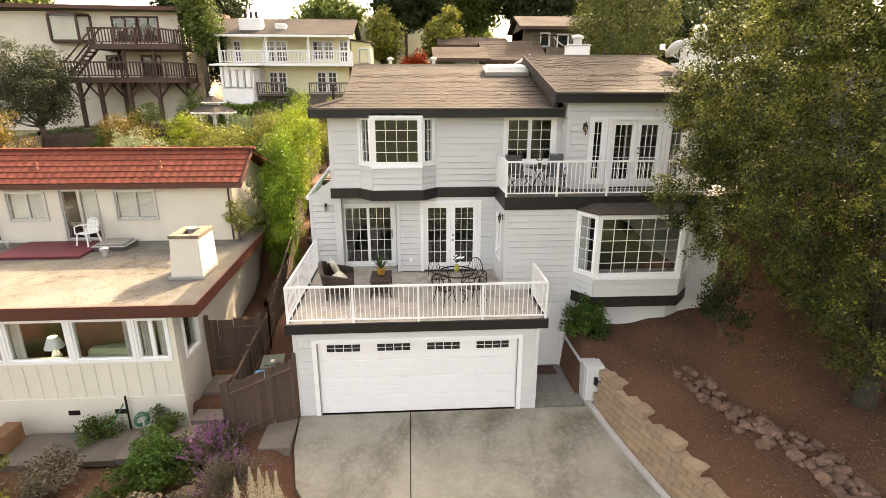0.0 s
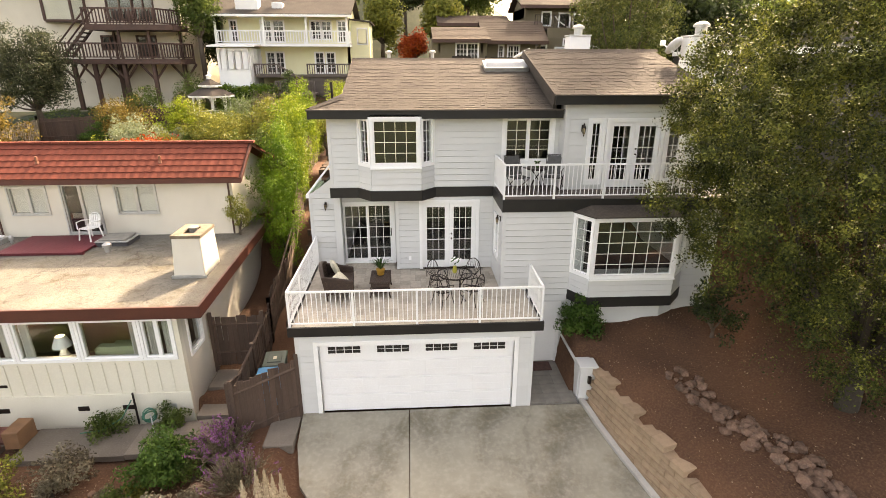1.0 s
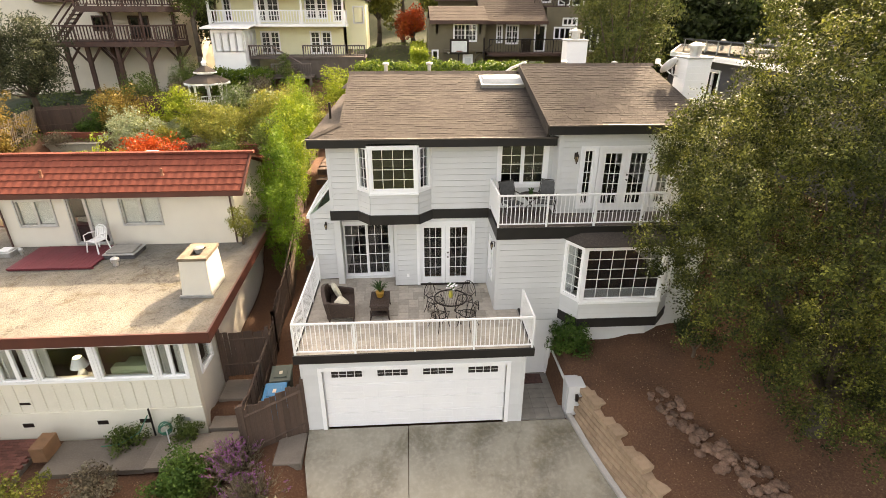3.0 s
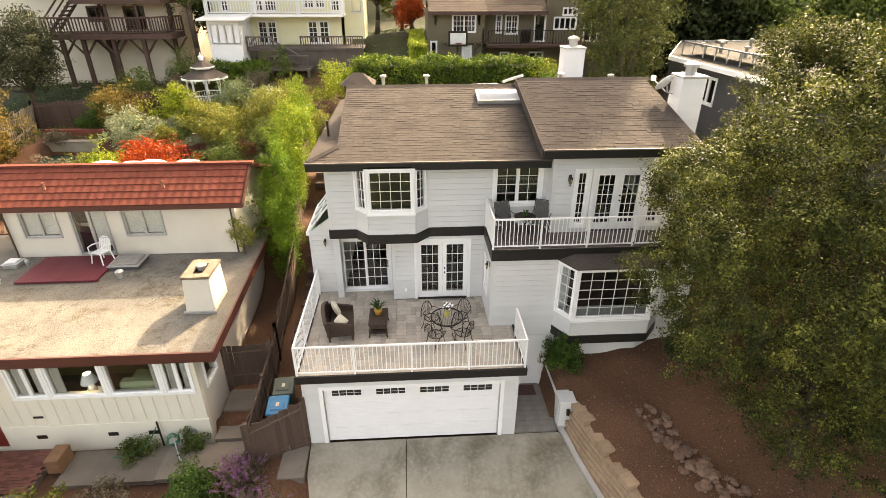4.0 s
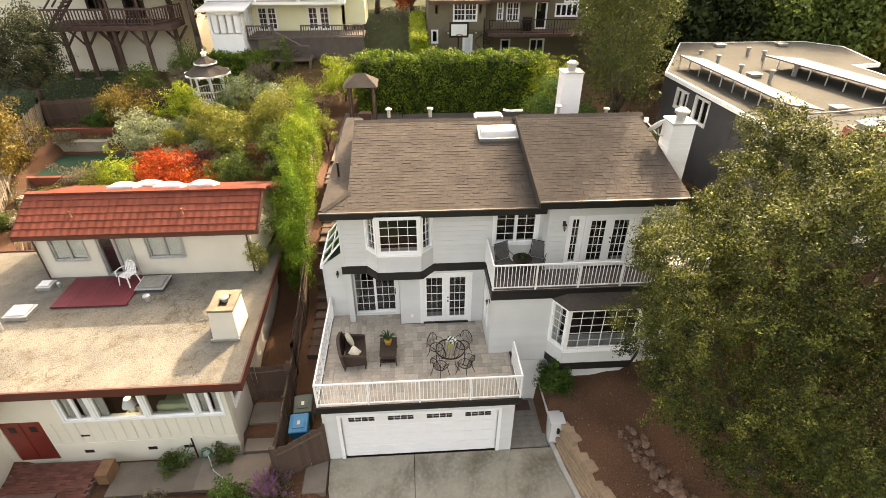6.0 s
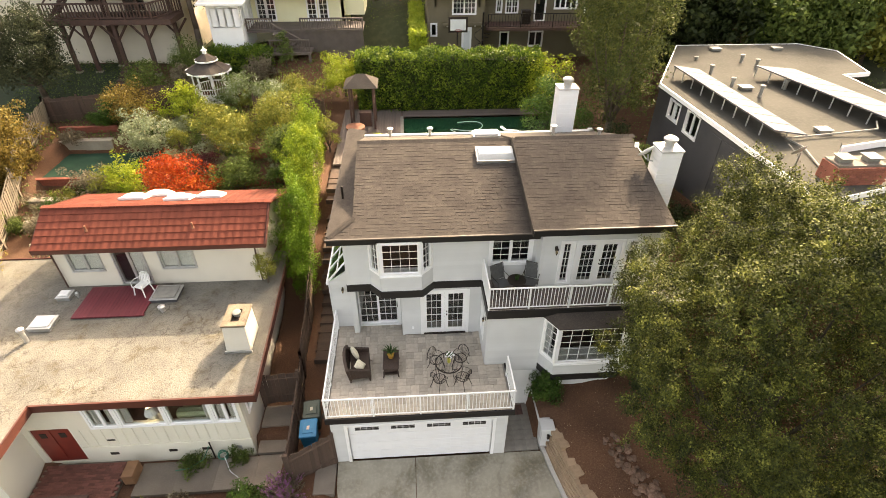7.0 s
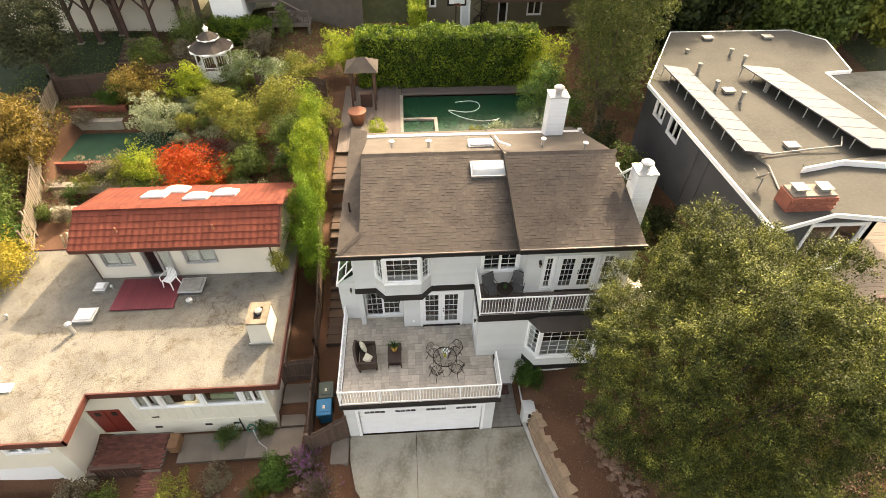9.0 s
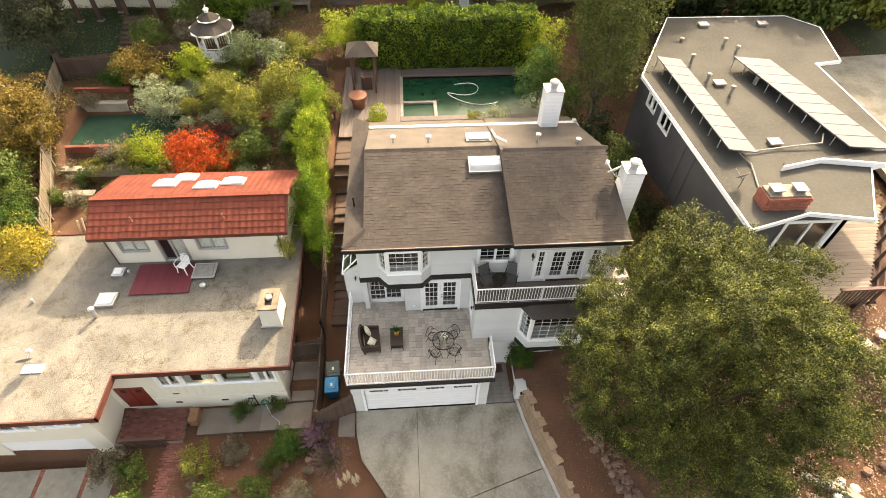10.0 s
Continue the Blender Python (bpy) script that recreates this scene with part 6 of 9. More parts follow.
for i in range(13):
    for j in range(14):
        yy = 0.95 - j * 0.11
        xx = -13.75 + i * 0.22 + (0.11 if j % 2 else 0)
        piece("brick", OLDBRICK, brick_p, (xx, yy, -0.9), (0.21, 0.1, 0.07))
for j in range(26):
    for i in range(4):
        yy = -0.7 - j * 0.11
        piece("brick", OLDBRICK, brick_p, (-11.55 + i * 0.22 + (0.11 if j % 2 else 0), yy, max(-1.0 - j * 0.035, ground_z(-11.2, yy) + 0.02)), (0.21, 0.1, 0.07))
part("bedding", Mesh().box(-13.9, -10.9, -0.65, 1.1, -1.3, -0.94), PATHC, brick_p)
wr = thing("porch_railing", "dark slatted wooden porch railing", "railing")
for i in range(12):
    part("slat", Mesh().box(-13.3 + i * 0.16, -13.22 + i * 0.16, -0.75, -0.71, -1.1, -0.15), BROWNWOOD, wr)
part("top_rail", Mesh().box(-13.4, -11.3, -0.8, -0.66, -0.15, -0.08), BROWNWOOD, wr)
part("bottom_rail", Mesh().box(-13.4, -11.3, -0.76, -0.7, -1.02, -0.96), BROWNWOOD, wr)
solid("planter_box", Mesh().add([(-10.7, 0.1, -0.9), (-10.3, 0.1, -0.9), (-10.3, 0.75, -0.9), (-10.7, 0.75, -0.9), (-10.7, 0.1, -0.4), (-10.3, 0.1, -0.4), (-10.3, 0.75, -0.4), (-10.7, 0.75, -0.4)], [(0, 3, 2, 1), (4, 5, 6, 7), (0, 1, 5, 4), (1, 2, 6, 5), (2, 3, 7, 6), (3, 0, 4, 7)]), mat("box_tan", (0.24, 0.125, 0.065), (0.18, 0.095, 0.05), None, 3, 30, 0.7, 0.1), "tan box-shaped storage chest on the path", "chest", bevel=0.015)
hs = thing("garden_hose", "green garden hose coiled by the wall", "hose")
HOSE = mat("hose_green", (0.03, 0.16, 0.1), None, None, 6, 40, 0.5, 0.05)
part("hose_coil", Mesh().tube([(-7.35 + (0.17 + 0.02 * math.sin(t * 1.7)) * math.cos(t * 0.5), 0.85 + 0.1 * math.sin(t * 0.5) + 0.03 * math.sin(t * 0.9), -0.62 + 0.12 * math.sin(t * 0.5) + 0.004 * t) for t in range(40)], 0.02, 5), HOSE, hs)
part("hose_end", Mesh().tube([(-7.3, 0.8, -0.5), (-7.0, 0.3, -0.75), (-6.6, 0.0, -0.72), (-6.5, -0.5, -0.72)], 0.018, 5), METAL, hs)
part("hose_loop", Mesh().tube([(-7.8, 0.95, -0.1), (-8.0, 0.7, -0.5), (-8.5, 0.5, -0.72), (-9.0, 0.45, -0.74)], 0.018, 5), HOSE, hs)
part("stake", Mesh().tube([(-7.75, 0.98, -0.9), (-7.75, 0.98, 0.1)], 0.03, 6), IRON, hs)
dv = thing("neighbour_driveway", "concrete driveway with brick bands at the cream house", "driveway", kind="structure")
for i in range(3):
    for j in range(3):
        piece("drive_slab", CONCRETE, dv, (-18.4 + i * 2.05, -2.0 - j * 2.05, -2.15 - 0.1 * j), (1.85, 1.85, 0.2))
for i in range(2):
    for j in range(56):
        piece("brick", BRICK, dv, (-17.38 + i * 2.05, -1.1 - j * 0.112, -2.14 - 0.05 * (0.112 * j)), (0.2, 0.1, 0.2))

# ---- houses up the hill ----


def plain_window(parent, fr, u0, u1, z0, z1, sashes=1, cols=1, rows=1, fm=None, trim=0.07):
    return window(parent, fr, u0, u1, z0, z1, cols=cols, rows=rows, trim=trim, sashes=sashes, frame_mat=fm or WHITE, thin=0.04)


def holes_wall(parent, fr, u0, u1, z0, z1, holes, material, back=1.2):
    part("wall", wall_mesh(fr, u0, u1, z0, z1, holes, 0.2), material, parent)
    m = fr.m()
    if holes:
        # near-black sheet gives the room behind the openings its shade
        part("inner_wall", Mesh().box(u0 + 0.2, u1 - 0.2, -back - 0.1, -back, z0, z1, m), ROOMSHADE, parent)


# yellow house
yh = thing("yellow_house", "pale yellow two-storey house with white balcony and brown roof", "house")
fy = F(32.0)
up = [(-13.6, -13.1, 10.0, 11.5), (-11.3, -10.55, 10.0, 11.5), (-10.4, -9.6, 10.0, 11.5), (-7.6, -6.85, 10.2, 11.5), (-6.75, -6.05, 10.2, 11.5), (-5.55, -4.9, 10.0, 11.5)]
dn = [(-11.1, -10.5, 7.75, 9.25), (-10.4, -9.8, 7.75, 9.25), (-7.4, -6.75, 7.75, 9.25), (-6.55, -5.9, 7.75, 9.25)]
holes_wall(yh, fy, -14.3, -4.7, 6.0, 12.0, up + dn, YELLOW)
for w in up + dn:
    plain_window(yh, fy, *w, cols=2, rows=4)
part("wall", Mesh().box(-14.3, -14.1, 32, 38, 6, 12), YELLOW, yh)
part("wall", Mesh().box(-4.9, -4.7, 32, 38, 6, 12), YELLOW, yh)
part("roof", Mesh().prism([(-14.8, 30.1, 11.85), (-14.8, 34.2, 13.35), (-14.8, 38.3, 11.85), (-14.8, 38.3, 11.7), (-14.8, 34.2, 13.2), (-14.8, 30.1, 11.7)], (10.5, 0, 0)), SHINGLE1, yh)
part("gable_wall", Mesh().prism([(-4.72, 30.6, 11.75), (-4.72, 34.2, 13.1), (-4.72, 37.9, 11.75)], (-0.2, 0, 0)), YELLOW, yh)
part("gutter", Mesh().box(-14.8, -4.3, 30.02, 30.12, 11.65, 11.8), WHITE, yh)
part("balcony_floor", Mesh().box(-14.3, -4.5, 30.4, 32.0, 9.65, 9.85), WHITE, yh)
for x in (-14.2, -10.75, -7.65, -4.7):
    part("porch_post", Mesh().box(x - 0.07, x + 0.07, 30.42, 30.56, 9.85, 11.75), WHITE, yh)
yr = thing("white_balcony_railing", "white wooden balcony railing on the yellow house", "railing")
railing(yr, [(-14.25, 30.48), (-4.6, 30.48), (-4.6, 31.9)], 9.85, 0.9, 3.2, gap=0.2, bars=0.06, rail=0.08, post=0.1)
part("annex_wall", Mesh().box(-13.7, -11.5, 28.6, 32, 6.4, 9.5), WHITE, yh)
part("annex_roof", Mesh().prism([(-14.2, 28.1, 9.55), (-11.0, 28.1, 9.55), (-11.0, 32, 9.85), (-14.2, 32, 9.85)], (0, 0, 0.1)), WHITE, yh)
for i in range(4):
    fr = F(28.6)
    plain_window(yh, fr, -13.5 + i * 0.5, -13.05 + i * 0.5, 8.05, 9.3, trim=0.03)
fr = Frame((-11.5, 28.6, 0), (0, 1, 0), (1, 0, 0))
for i in range(3):
    plain_window(yh, fr, 0.3 + i * 0.9, 1.0 + i * 0.9, 8.05, 9.3, trim=0.04)
ycm = part("chimney", Mesh().box(-12.75, -11.1, 31.0, 31.9, 11.7, 13.0), WHITE, yh, bevel=0.03)
for i in range(3):
    part("chimney_pot", Mesh().rod((-12.3 + i * 0.4, 31.4, 13.0), (-12.3 + i * 0.4, 31.4, 13.5), 0.1, 8), IRON, ycm)
part("skylight", Mesh().box(-10.2, -9.4, 31.3, 32.0, 12.2, 12.7, None), PLASTIC, yh, bevel=0.06)
part("side_wing", Mesh().box(-4.7, -3.2, 32.5, 36, 8, 11.6), YELLOW, yh)
part("side_wing_roof", Mesh().prism([(-4.7, 32.3, 11.6), (-3.0, 32.3, 11.4), (-3.0, 36.2, 11.4), (-4.7, 36.2, 11.6)], (0, 0, 0.12)), SHINGLE1, yh)
plain_window(yh, F(32.5), -4.1, -3.4, 9.9, 11.0)
ydk = thing("garden_deck", "weathered brown wooden deck with stairs below the yellow house", "deck")
part("deck_floor", Mesh().box(-11.4, -3.2, 29.4, 32, 7.5, 7.65), DECKWOOD, ydk)
part("skirt", Mesh().box(-9.0, -3.2, 29.5, 29.6, 5.6, 7.5), DECKWOOD, ydk)
railing(ydk, [(-11.4, 29.45), (-9.6, 29.45)], 7.6, 0.85, 1.8, gap=0.17, material=DECKWOOD, bars=0.05, rail=0.09, post=0.1)
railing(ydk, [(-7.6, 29.45), (-3.2, 29.45)], 7.6, 0.85, 2.2, gap=0.17, material=DECKWOOD, bars=0.05, rail=0.09, post=0.1)
railing(ydk, [(-9.7, 28.2), (-7.0, 28.2)], 6.4, 0.9, 1.35, gap=0.17, material=DECKWOOD, bars=0.05, rail=0.09, post=0.1)
part("deck_floor", Mesh().box(-9.7, -6.9, 27.9, 29.4, 6.3, 6.45), DECKWOOD, ydk)
for i in range(7):
    part("stair_tread", Mesh().box(-9.5 + i * 0.28, -9.2 + i * 0.28, 28.5, 29.3, 7.5 - i * 0.17, 7.55 - i * 0.17), DECKWOOD, ydk)
part("stair_rail", Mesh().rod((-9.5, 28.45, 8.35), (-7.5, 28.45, 7.2), 0.06, 4), DECKWOOD, ydk)
for x in (-9.6, -8.3, -7.0):
    part("deck_post", Mesh().box(x - 0.08, x + 0.08, 27.95, 28.1, 4.8, 6.3), DECKWOOD, ydk)

# brown house on stilts
bh = thing("stilt_house", "beige house with dark brown decks on timber stilts", "house")
fb = F(30.6)
bw = [(-21.6, -19.9, 11.4, 12.95), (-19.8, -18.4, 11.4, 12.95), (-19.9, -18.6, 8.9, 10.3), (-22.4, -21.3, 9.4, 10.3)]
holes_wall(bh, fb, -32, -16.7, 5.0, 13.3, bw, BEIGE)
for w in bw:
    plain_window(bh, fb, *w, sashes=2, fm=BROWNWOOD)
part("wall", Mesh().box(-16.9, -16.7, 30.6, 38, 5, 13.3), BEIGE, bh)
part("roof", Mesh().prism([(-33, 29.7, 13.5), (-15.8, 29.7, 13.3), (-15.8, 39, 13.9), (-33, 39, 14.2)], (0, 0, 0.25)), REDTRIM, bh)
bb_ = part("bay_window", Mesh().prism([(-26.0, 30.6, 11.2), (-25.5, 29.7, 11.2), (-23.6, 29.7, 11.2), (-23.1, 30.6, 11.2)], (0, 0, 0.15)), BROWNWOOD, bh)
part("bay_top", Mesh().prism([(-26.0, 30.6, 13.0), (-25.5, 29.7, 13.0), (-23.6, 29.7, 13.0), (-23.1, 30.6, 13.0)], (0, 0, 0.15)), BROWNWOOD, bb_)
g = part("pane", Mesh().prism([(-25.95, 30.55, 11.35), (-25.45, 29.75, 11.35), (-23.65, 29.75, 11.35), (-23.15, 30.55, 11.35)], (0, 0, 1.65)), GLASS, bb_)
for x, y in ((-25.5, 29.72), (-23.6, 29.72), (-26.0, 30.55), (-23.1, 30.55)):
    part("mullion", Mesh().box(x - 0.07, x + 0.07, y - 0.07, y + 0.07, 11.3, 13.0), BROWNWOOD, bb_)
for z, x0, x1, y0 in ((10.95, -22.0, -16.2, 28.0), (8.75, -24.2, -16.0, 28.0)):
    part("deck_floor", Mesh().box(x0, x1, y0, 30.6, z - 0.35, z), BROWNWOOD, bh, "dark brown deck edge")
    rr = thing("stilt_deck_railing", "dark brown slatted deck railing", "railing")
    railing(rr, [(x0, y0 + 0.05), (x1 - 1.2, y0 + 0.05), (x1 - 0.05, y0 + 2.5)], z, 1.05, 1.8, gap=0.22, material=BROWNWOOD, bars=0.06, rail=0.1, post=0.1)
for x, y in ((-23.4, 28.3), (-22.0, 28.3), (-20.0, 28.3), (-18.0, 28.3), (-16.6, 30.0), (-21.0, 29.6)):
    part("stilt", Mesh().box(x - 0.12, x + 0.12, y - 0.12, y + 0.12, ground_z(x, y) - 0.3, 8.4), BROWNWOOD, bh)
    for s in (-1, 1):
        part("brace", Mesh().rod((x, y, 7.3), (x + s * 0.9, y, 8.4), 0.08, 4), BROWNWOOD, bh)
    part("deck_post", Mesh().box(x - 0.07, x + 0.07, y - 0.07, y + 0.07, 8.75, 10.6), BROWNWOOD, bh) if x > -22 else None
    part("footing", Mesh().box(x - 0.2, x + 0.2, y - 0.2, y + 0.2, ground_z(x, y) - 0.2, ground_z(x, y) + 0.15), CONCRETE, bh)
for i in range(8):
    part("stair_tread", Mesh().box(-22.0 - i * 0.25, -21.7 - i * 0.25, 28.1, 29.0, 10.9 - i * 0.26, 10.98 - i * 0.26), BROWNWOOD, bh)
for y in (28.1, 29.0):
    part("stringer", Mesh().prism([(-21.7, y, 10.95), (-23.8, y, 8.75), (-23.8, y, 9.0), (-21.7, y, 11.2)], (0, 0.06, 0)), BROWNWOOD, bh)
    part("stair_rail", Mesh().rod((-21.7, y, 12.0), (-23.9, y, 9.8), 0.06, 4), BROWNWOOD, bh)
for i, (x, y, col) in enumerate(((-20.6, 29.3, IRON), (-19.6, 29.4, BROWNWOOD), (-18.6, 29.3, IRON), (-19.0, 29.2, IRON))):
    z = 10.95 if i < 3 else 8.75
    t = thing("deck_chair", "dark outdoor chair on the stilt deck", "chair", "chairs on the stilt decks")
    part("seat", Mesh().box(x - 0.25, x + 0.25, y - 0.25, y + 0.25, z + 0.38, z + 0.44), col, t)
    part("backrest", Mesh().box(x - 0.25, x + 0.25, y + 0.22, y + 0.28, z + 0.44, z + 0.95), col, t)
    for a in (-0.22, 0.22):
        for b in (-0.22, 0.22):
            part("leg", Mesh().box(x + a - 0.025, x + a + 0.025, y + b - 0.025, y + b + 0.025, z, z + 0.38), col, t)

# olive house
oh = thing("olive_house", "olive-brown hillside house with stepped gables and metal deck", "house")


def gable_roof(parent, x0, x1, ye, ze, yr_, zr_, material, wall, over=0.45):
    """A roof with its ridge along x: two slopes, a fascia and the end walls under them."""
    yb = 2 * yr_ - ye
    part("roof", Mesh().prism([(x0, ye, ze), (x0, yr_, zr_), (x0, yb, ze), (x0, yb, ze - 0.14), (x0, yr_, zr_ - 0.14), (x0, ye, ze - 0.14)], (x1 - x0, 0, 0)), material, parent)
    k = (zr_ - ze) / (yr_ - ye)
    course = Mesh()
    n = int((yr_ - ye) / 0.26)
    for i in range(n):
        y = ye + (yr_ - ye) * i / n
        z = ze + k * (y - ye)
        course.add([(x0, y, z + 0.014), (x1, y, z + 0.014), (x1, y + 0.3, z + 0.3 * k + 0.004), (x0, y + 0.3, z + 0.3 * k + 0.004), (x0, y, z), (x1, y, z)], [(0, 1, 2, 3), (4, 5, 1, 0)])
    tagged(part("shingle_course_rest", course, material, parent), kind="stuff")
    part("fascia", Mesh().box(x0 - 0.02, x1 + 0.02, ye - 0.05, ye - 0.003, ze - 0.22, ze + 0.02), BROWNWOOD, parent)
    for x, s_ in ((x0 + over, 1), (x1 - over, -1)):
        part("gable_wall", Mesh().prism([(x, ye + 0.6, ze - 0.3 + 0.5 * k), (x, yr_, zr_ - 0.16), (x, yb - 0.6, ze - 0.3 + 0.5 * k), (x, yb - 0.6, ze - 0.9), (x, ye + 0.6, ze - 0.9)], (0.15 * s_, 0, 0)), wall, parent)


fo = F(28.8)
ow = [(3.3, 4.9, 8.75, 9.85), (1.75, 2.12, 7.3, 8.1)]
holes_wall(oh, fo, 1.5, 5.56, 5.0, 10.2, ow, OLIVE)
plain_window(oh, fo, *ow[0], sashes=2, cols=3, rows=3)
plain_window(oh, fo, *ow[1])
part("garage_entry_door", Mesh().box(3.95, 4.68, 28.74, 28.8, 5.1, 7.85), WHITE, oh, "white side door with a pale pane", bevel=0.01)
part("door_pane", Mesh().box(4.1, 4.53, 28.725, 28.738, 5.5, 7.6), SKYL, oh)
for x in (2.9, 3.6, 4.9, 5.4):
    part("flood_lamp", Mesh().lathe([(0.03, 0), (0.08, 0.06), (0.05, 0.16)], (x, 28.68, 7.9), 8), WHITE, oh)
part("ledge", Mesh().box(2.6, 5.56, 28.5, 28.8, 8.02, 8.2), OLIVE, oh)
fo2 = F(30.0)
ow2 = [(6.6, 6.95, 8.6, 9.75), (7.3, 8.15, 8.53, 9.75), (9.45, 10.2, 7.98, 9.75), (10.9, 12.5, 8.82, 9.6), (11.5, 12.5, 9.78, 10.22), (13.2, 14.25, 7.98, 9.7), (7.0, 7.6, 5.6, 7.2), (9.2, 10.2, 6.2, 7.2)]
holes_wall(oh, fo2, 5.4, 16.0, 5.0, 10.32, ow2, OLIVE)
part("wall", Mesh().box(10.25, 16.0, 30.004, 30.2, 10.323, 11.0), OLIVE, oh)
for i, w in enumerate(ow2):
    plain_window(oh, fo2, *w, sashes=(1, 2, 1, 4, 3, 2, 1, 2)[i], cols=2 if i < 2 else 1, rows=3 if i < 2 else 1)
part("wall", Mesh().box(1.5, 1.7, 29.0, 34, 5, 10.2), OLIVE, oh)
part("wall", Mesh().box(5.4, 5.6, 30.2, 35, 5, 10.6), OLIVE, oh)
gable_roof(oh, 1.55, 5.7, 28.2, 10.1, 31.0, 11.05, BROWNROOF, OLIVE)
gable_roof(oh, 5.3, 10.2, 29.3, 10.05, 32.2, 11.6, BROWNROOF, OLIVE)
gable_roof(oh, 2.3, 8.6, 36.6, 11.7, 38.6, 12.45, BROWNROOF, OLIVE)
part("wall", Mesh().box(2.6, 8.4, 37.1, 37.3, 9.0, 11.6), OLIVE, oh)
uw_ = [(10.7, 11.4, 11.4, 12.4), (12.1, 13.0, 11.2, 12.3), (13.3, 14.1, 11.2, 12.25), (14.4, 15.7, 11.6, 12.2)]
holes_wall(oh, F(34.0), 9.2, 17.0, 9.5, 12.75, uw_, OLIVE)
for i, w in enumerate(uw_):
    plain_window(oh, F(34.0), *w, sashes=2 if i == 3 else 1)
part("wall", Mesh().box(9.2, 9.4, 34.2, 39, 9.5, 12.75), OLIVE, oh)
gable_roof(oh, 8.75, 17.2, 33.2, 12.85, 36.2, 13.95, BROWNROOF, OLIVE)
upr = thing("upper_stair", "dark curved metal stair with a pale handrail above the deck", "stairs")
part("handrail", Mesh().tube([(11.9 + 0.9 * math.sin(k * 0.35), 31.2 - 0.5 * math.cos(k * 0.35), 9.6 + k * 0.19) for k in range(13)], 0.05, 6), METAL, upr)
for k in range(12):
    x_, y_, z_ = 11.9 + 0.9 * math.sin(k * 0.35), 31.2 - 0.5 * math.cos(k * 0.35), 8.9 + k * 0.19
    part("step", Mesh().box(x_ - 0.3, x_ + 0.3, y_ - 0.12, y_ + 0.12, z_, z_ + 0.05), IRON, upr)
    part("baluster", Mesh().rod((x_, y_, z_), (x_, y_, z_ + 0.72), 0.02, 4), IRON, upr)
part("post", Mesh().rod((11.9, 31.2, 7.9), (11.9, 31.2, 11.6), 0.07, 8), IRON, upr)
part("landing", Mesh().box(9.6, 12.6, 31.6, 34.0, 11.0, 11.12), BROWNWOOD, oh)
olr = thing("landing_railing", "thin dark metal railing on the upper landing", "railing")
railing(olr, [(9.6, 31.65), (12.6, 31.65)], 11.12, 0.9, 1.5, gap=0.2, material=IRON, bars=0.025, rail=0.05, post=0.05)
part("deck_floor", Mesh().box(5.7, 15.0, 28.0, 30.0, 7.75, 7.95), BROWNWOOD, oh)
orr = thing("metal_deck_railing", "thin dark metal deck railing on the olive house", "railing")
railing(orr, [(5.75, 28.05), (15.0, 28.05)], 7.95, 0.95, 2.3, gap=0.2, material=IRON, bars=0.025, rail=0.05, post=0.06)
sps = thing("spiral_stair", "dark metal spiral stair", "stairs")
part("pole", Mesh().rod((5.4, 28.1, 4.9), (5.4, 28.1, 9.0), 0.06, 8), IRON, sps)
for i in range(14):
    a = i * 0.45
    part("step", Mesh().prism([(5.4, 28.1, 5.2 + i * 0.2), (5.4 + 0.6 * math.cos(a), 28.1 + 0.6 * math.sin(a), 5.2 + i * 0.2), (5.4 + 0.6 * math.cos(a + 0.4), 28.1 + 0.6 * math.sin(a + 0.4), 5.2 + i * 0.2)], (0, 0, 0.04)), IRON, sps)
part("handrail", Mesh().tube([(5.4 + 0.62 * math.cos(i * 0.45), 28.1 + 0.62 * math.sin(i * 0.45), 6.1 + i * 0.2) for i in range(15)], 0.025, 5), IRON, sps)
gr = thing("barbecue", "dark barbecue grill on the deck", "grill")
part("firebox", Mesh().box(8.3, 9.0, 29.0, 29.5, 8.5, 8.9), IRON, gr, bevel=0.05)
part("stand", Mesh().box(8.35, 8.95, 29.05, 29.45, 7.95, 8.5), IRON, gr)
bk = thing("basketball_hoop", "basketball hoop with white backboard on a pole", "basketball hoop")
part("pole", Mesh().tube([(3.5, 27.2, 5.0), (3.5, 27.2, 8.2), (3.5, 26.9, 8.5)], 0.06), IRON, bk)
part("backboard", Mesh().box(2.97, 4.03, 26.76, 26.8, 8.12, 8.83), SKYL, bk)
part("board_edge", Mesh().box(2.84, 4.16, 26.803, 26.85, 7.98, 8.97), IRON, bk)
part("rim", Mesh().tube([(3.5 + 0.23 * math.cos(k * 0.52), 26.45 + 0.23 * math.sin(k * 0.52), 8.2) for k in range(13)], 0.02, 5), REDDOOR, bk)
solid("court_paving", Mesh().box(1.7, 6.0, 25.6, 28.7, 4.9, 5.1), CONCRETE2, "grey paved court before the olive house", "paving", kind="structure")

# ---- dark grey house with the flat roof ----
gh2 = thing("grey_house", "dark grey house with tan flat roof and white edge", "house")
GZ = 9.0
GP = [(12.35, 2.0), (15.0, 2.75), (17.3, 2.3), (19.0, 5.2), (21.3, 6.0), (21.3, 13.6), (22.8, 13.8), (23.8, 17.6), (22.5, 19.1), (15.3, 19.1), (11.75, 12.8)]
part("flat_roof", Mesh().prism([(x, y, GZ) for x, y in GP], (0, 0, -0.2)), TANROOF, gh2, "tan membrane flat roof")
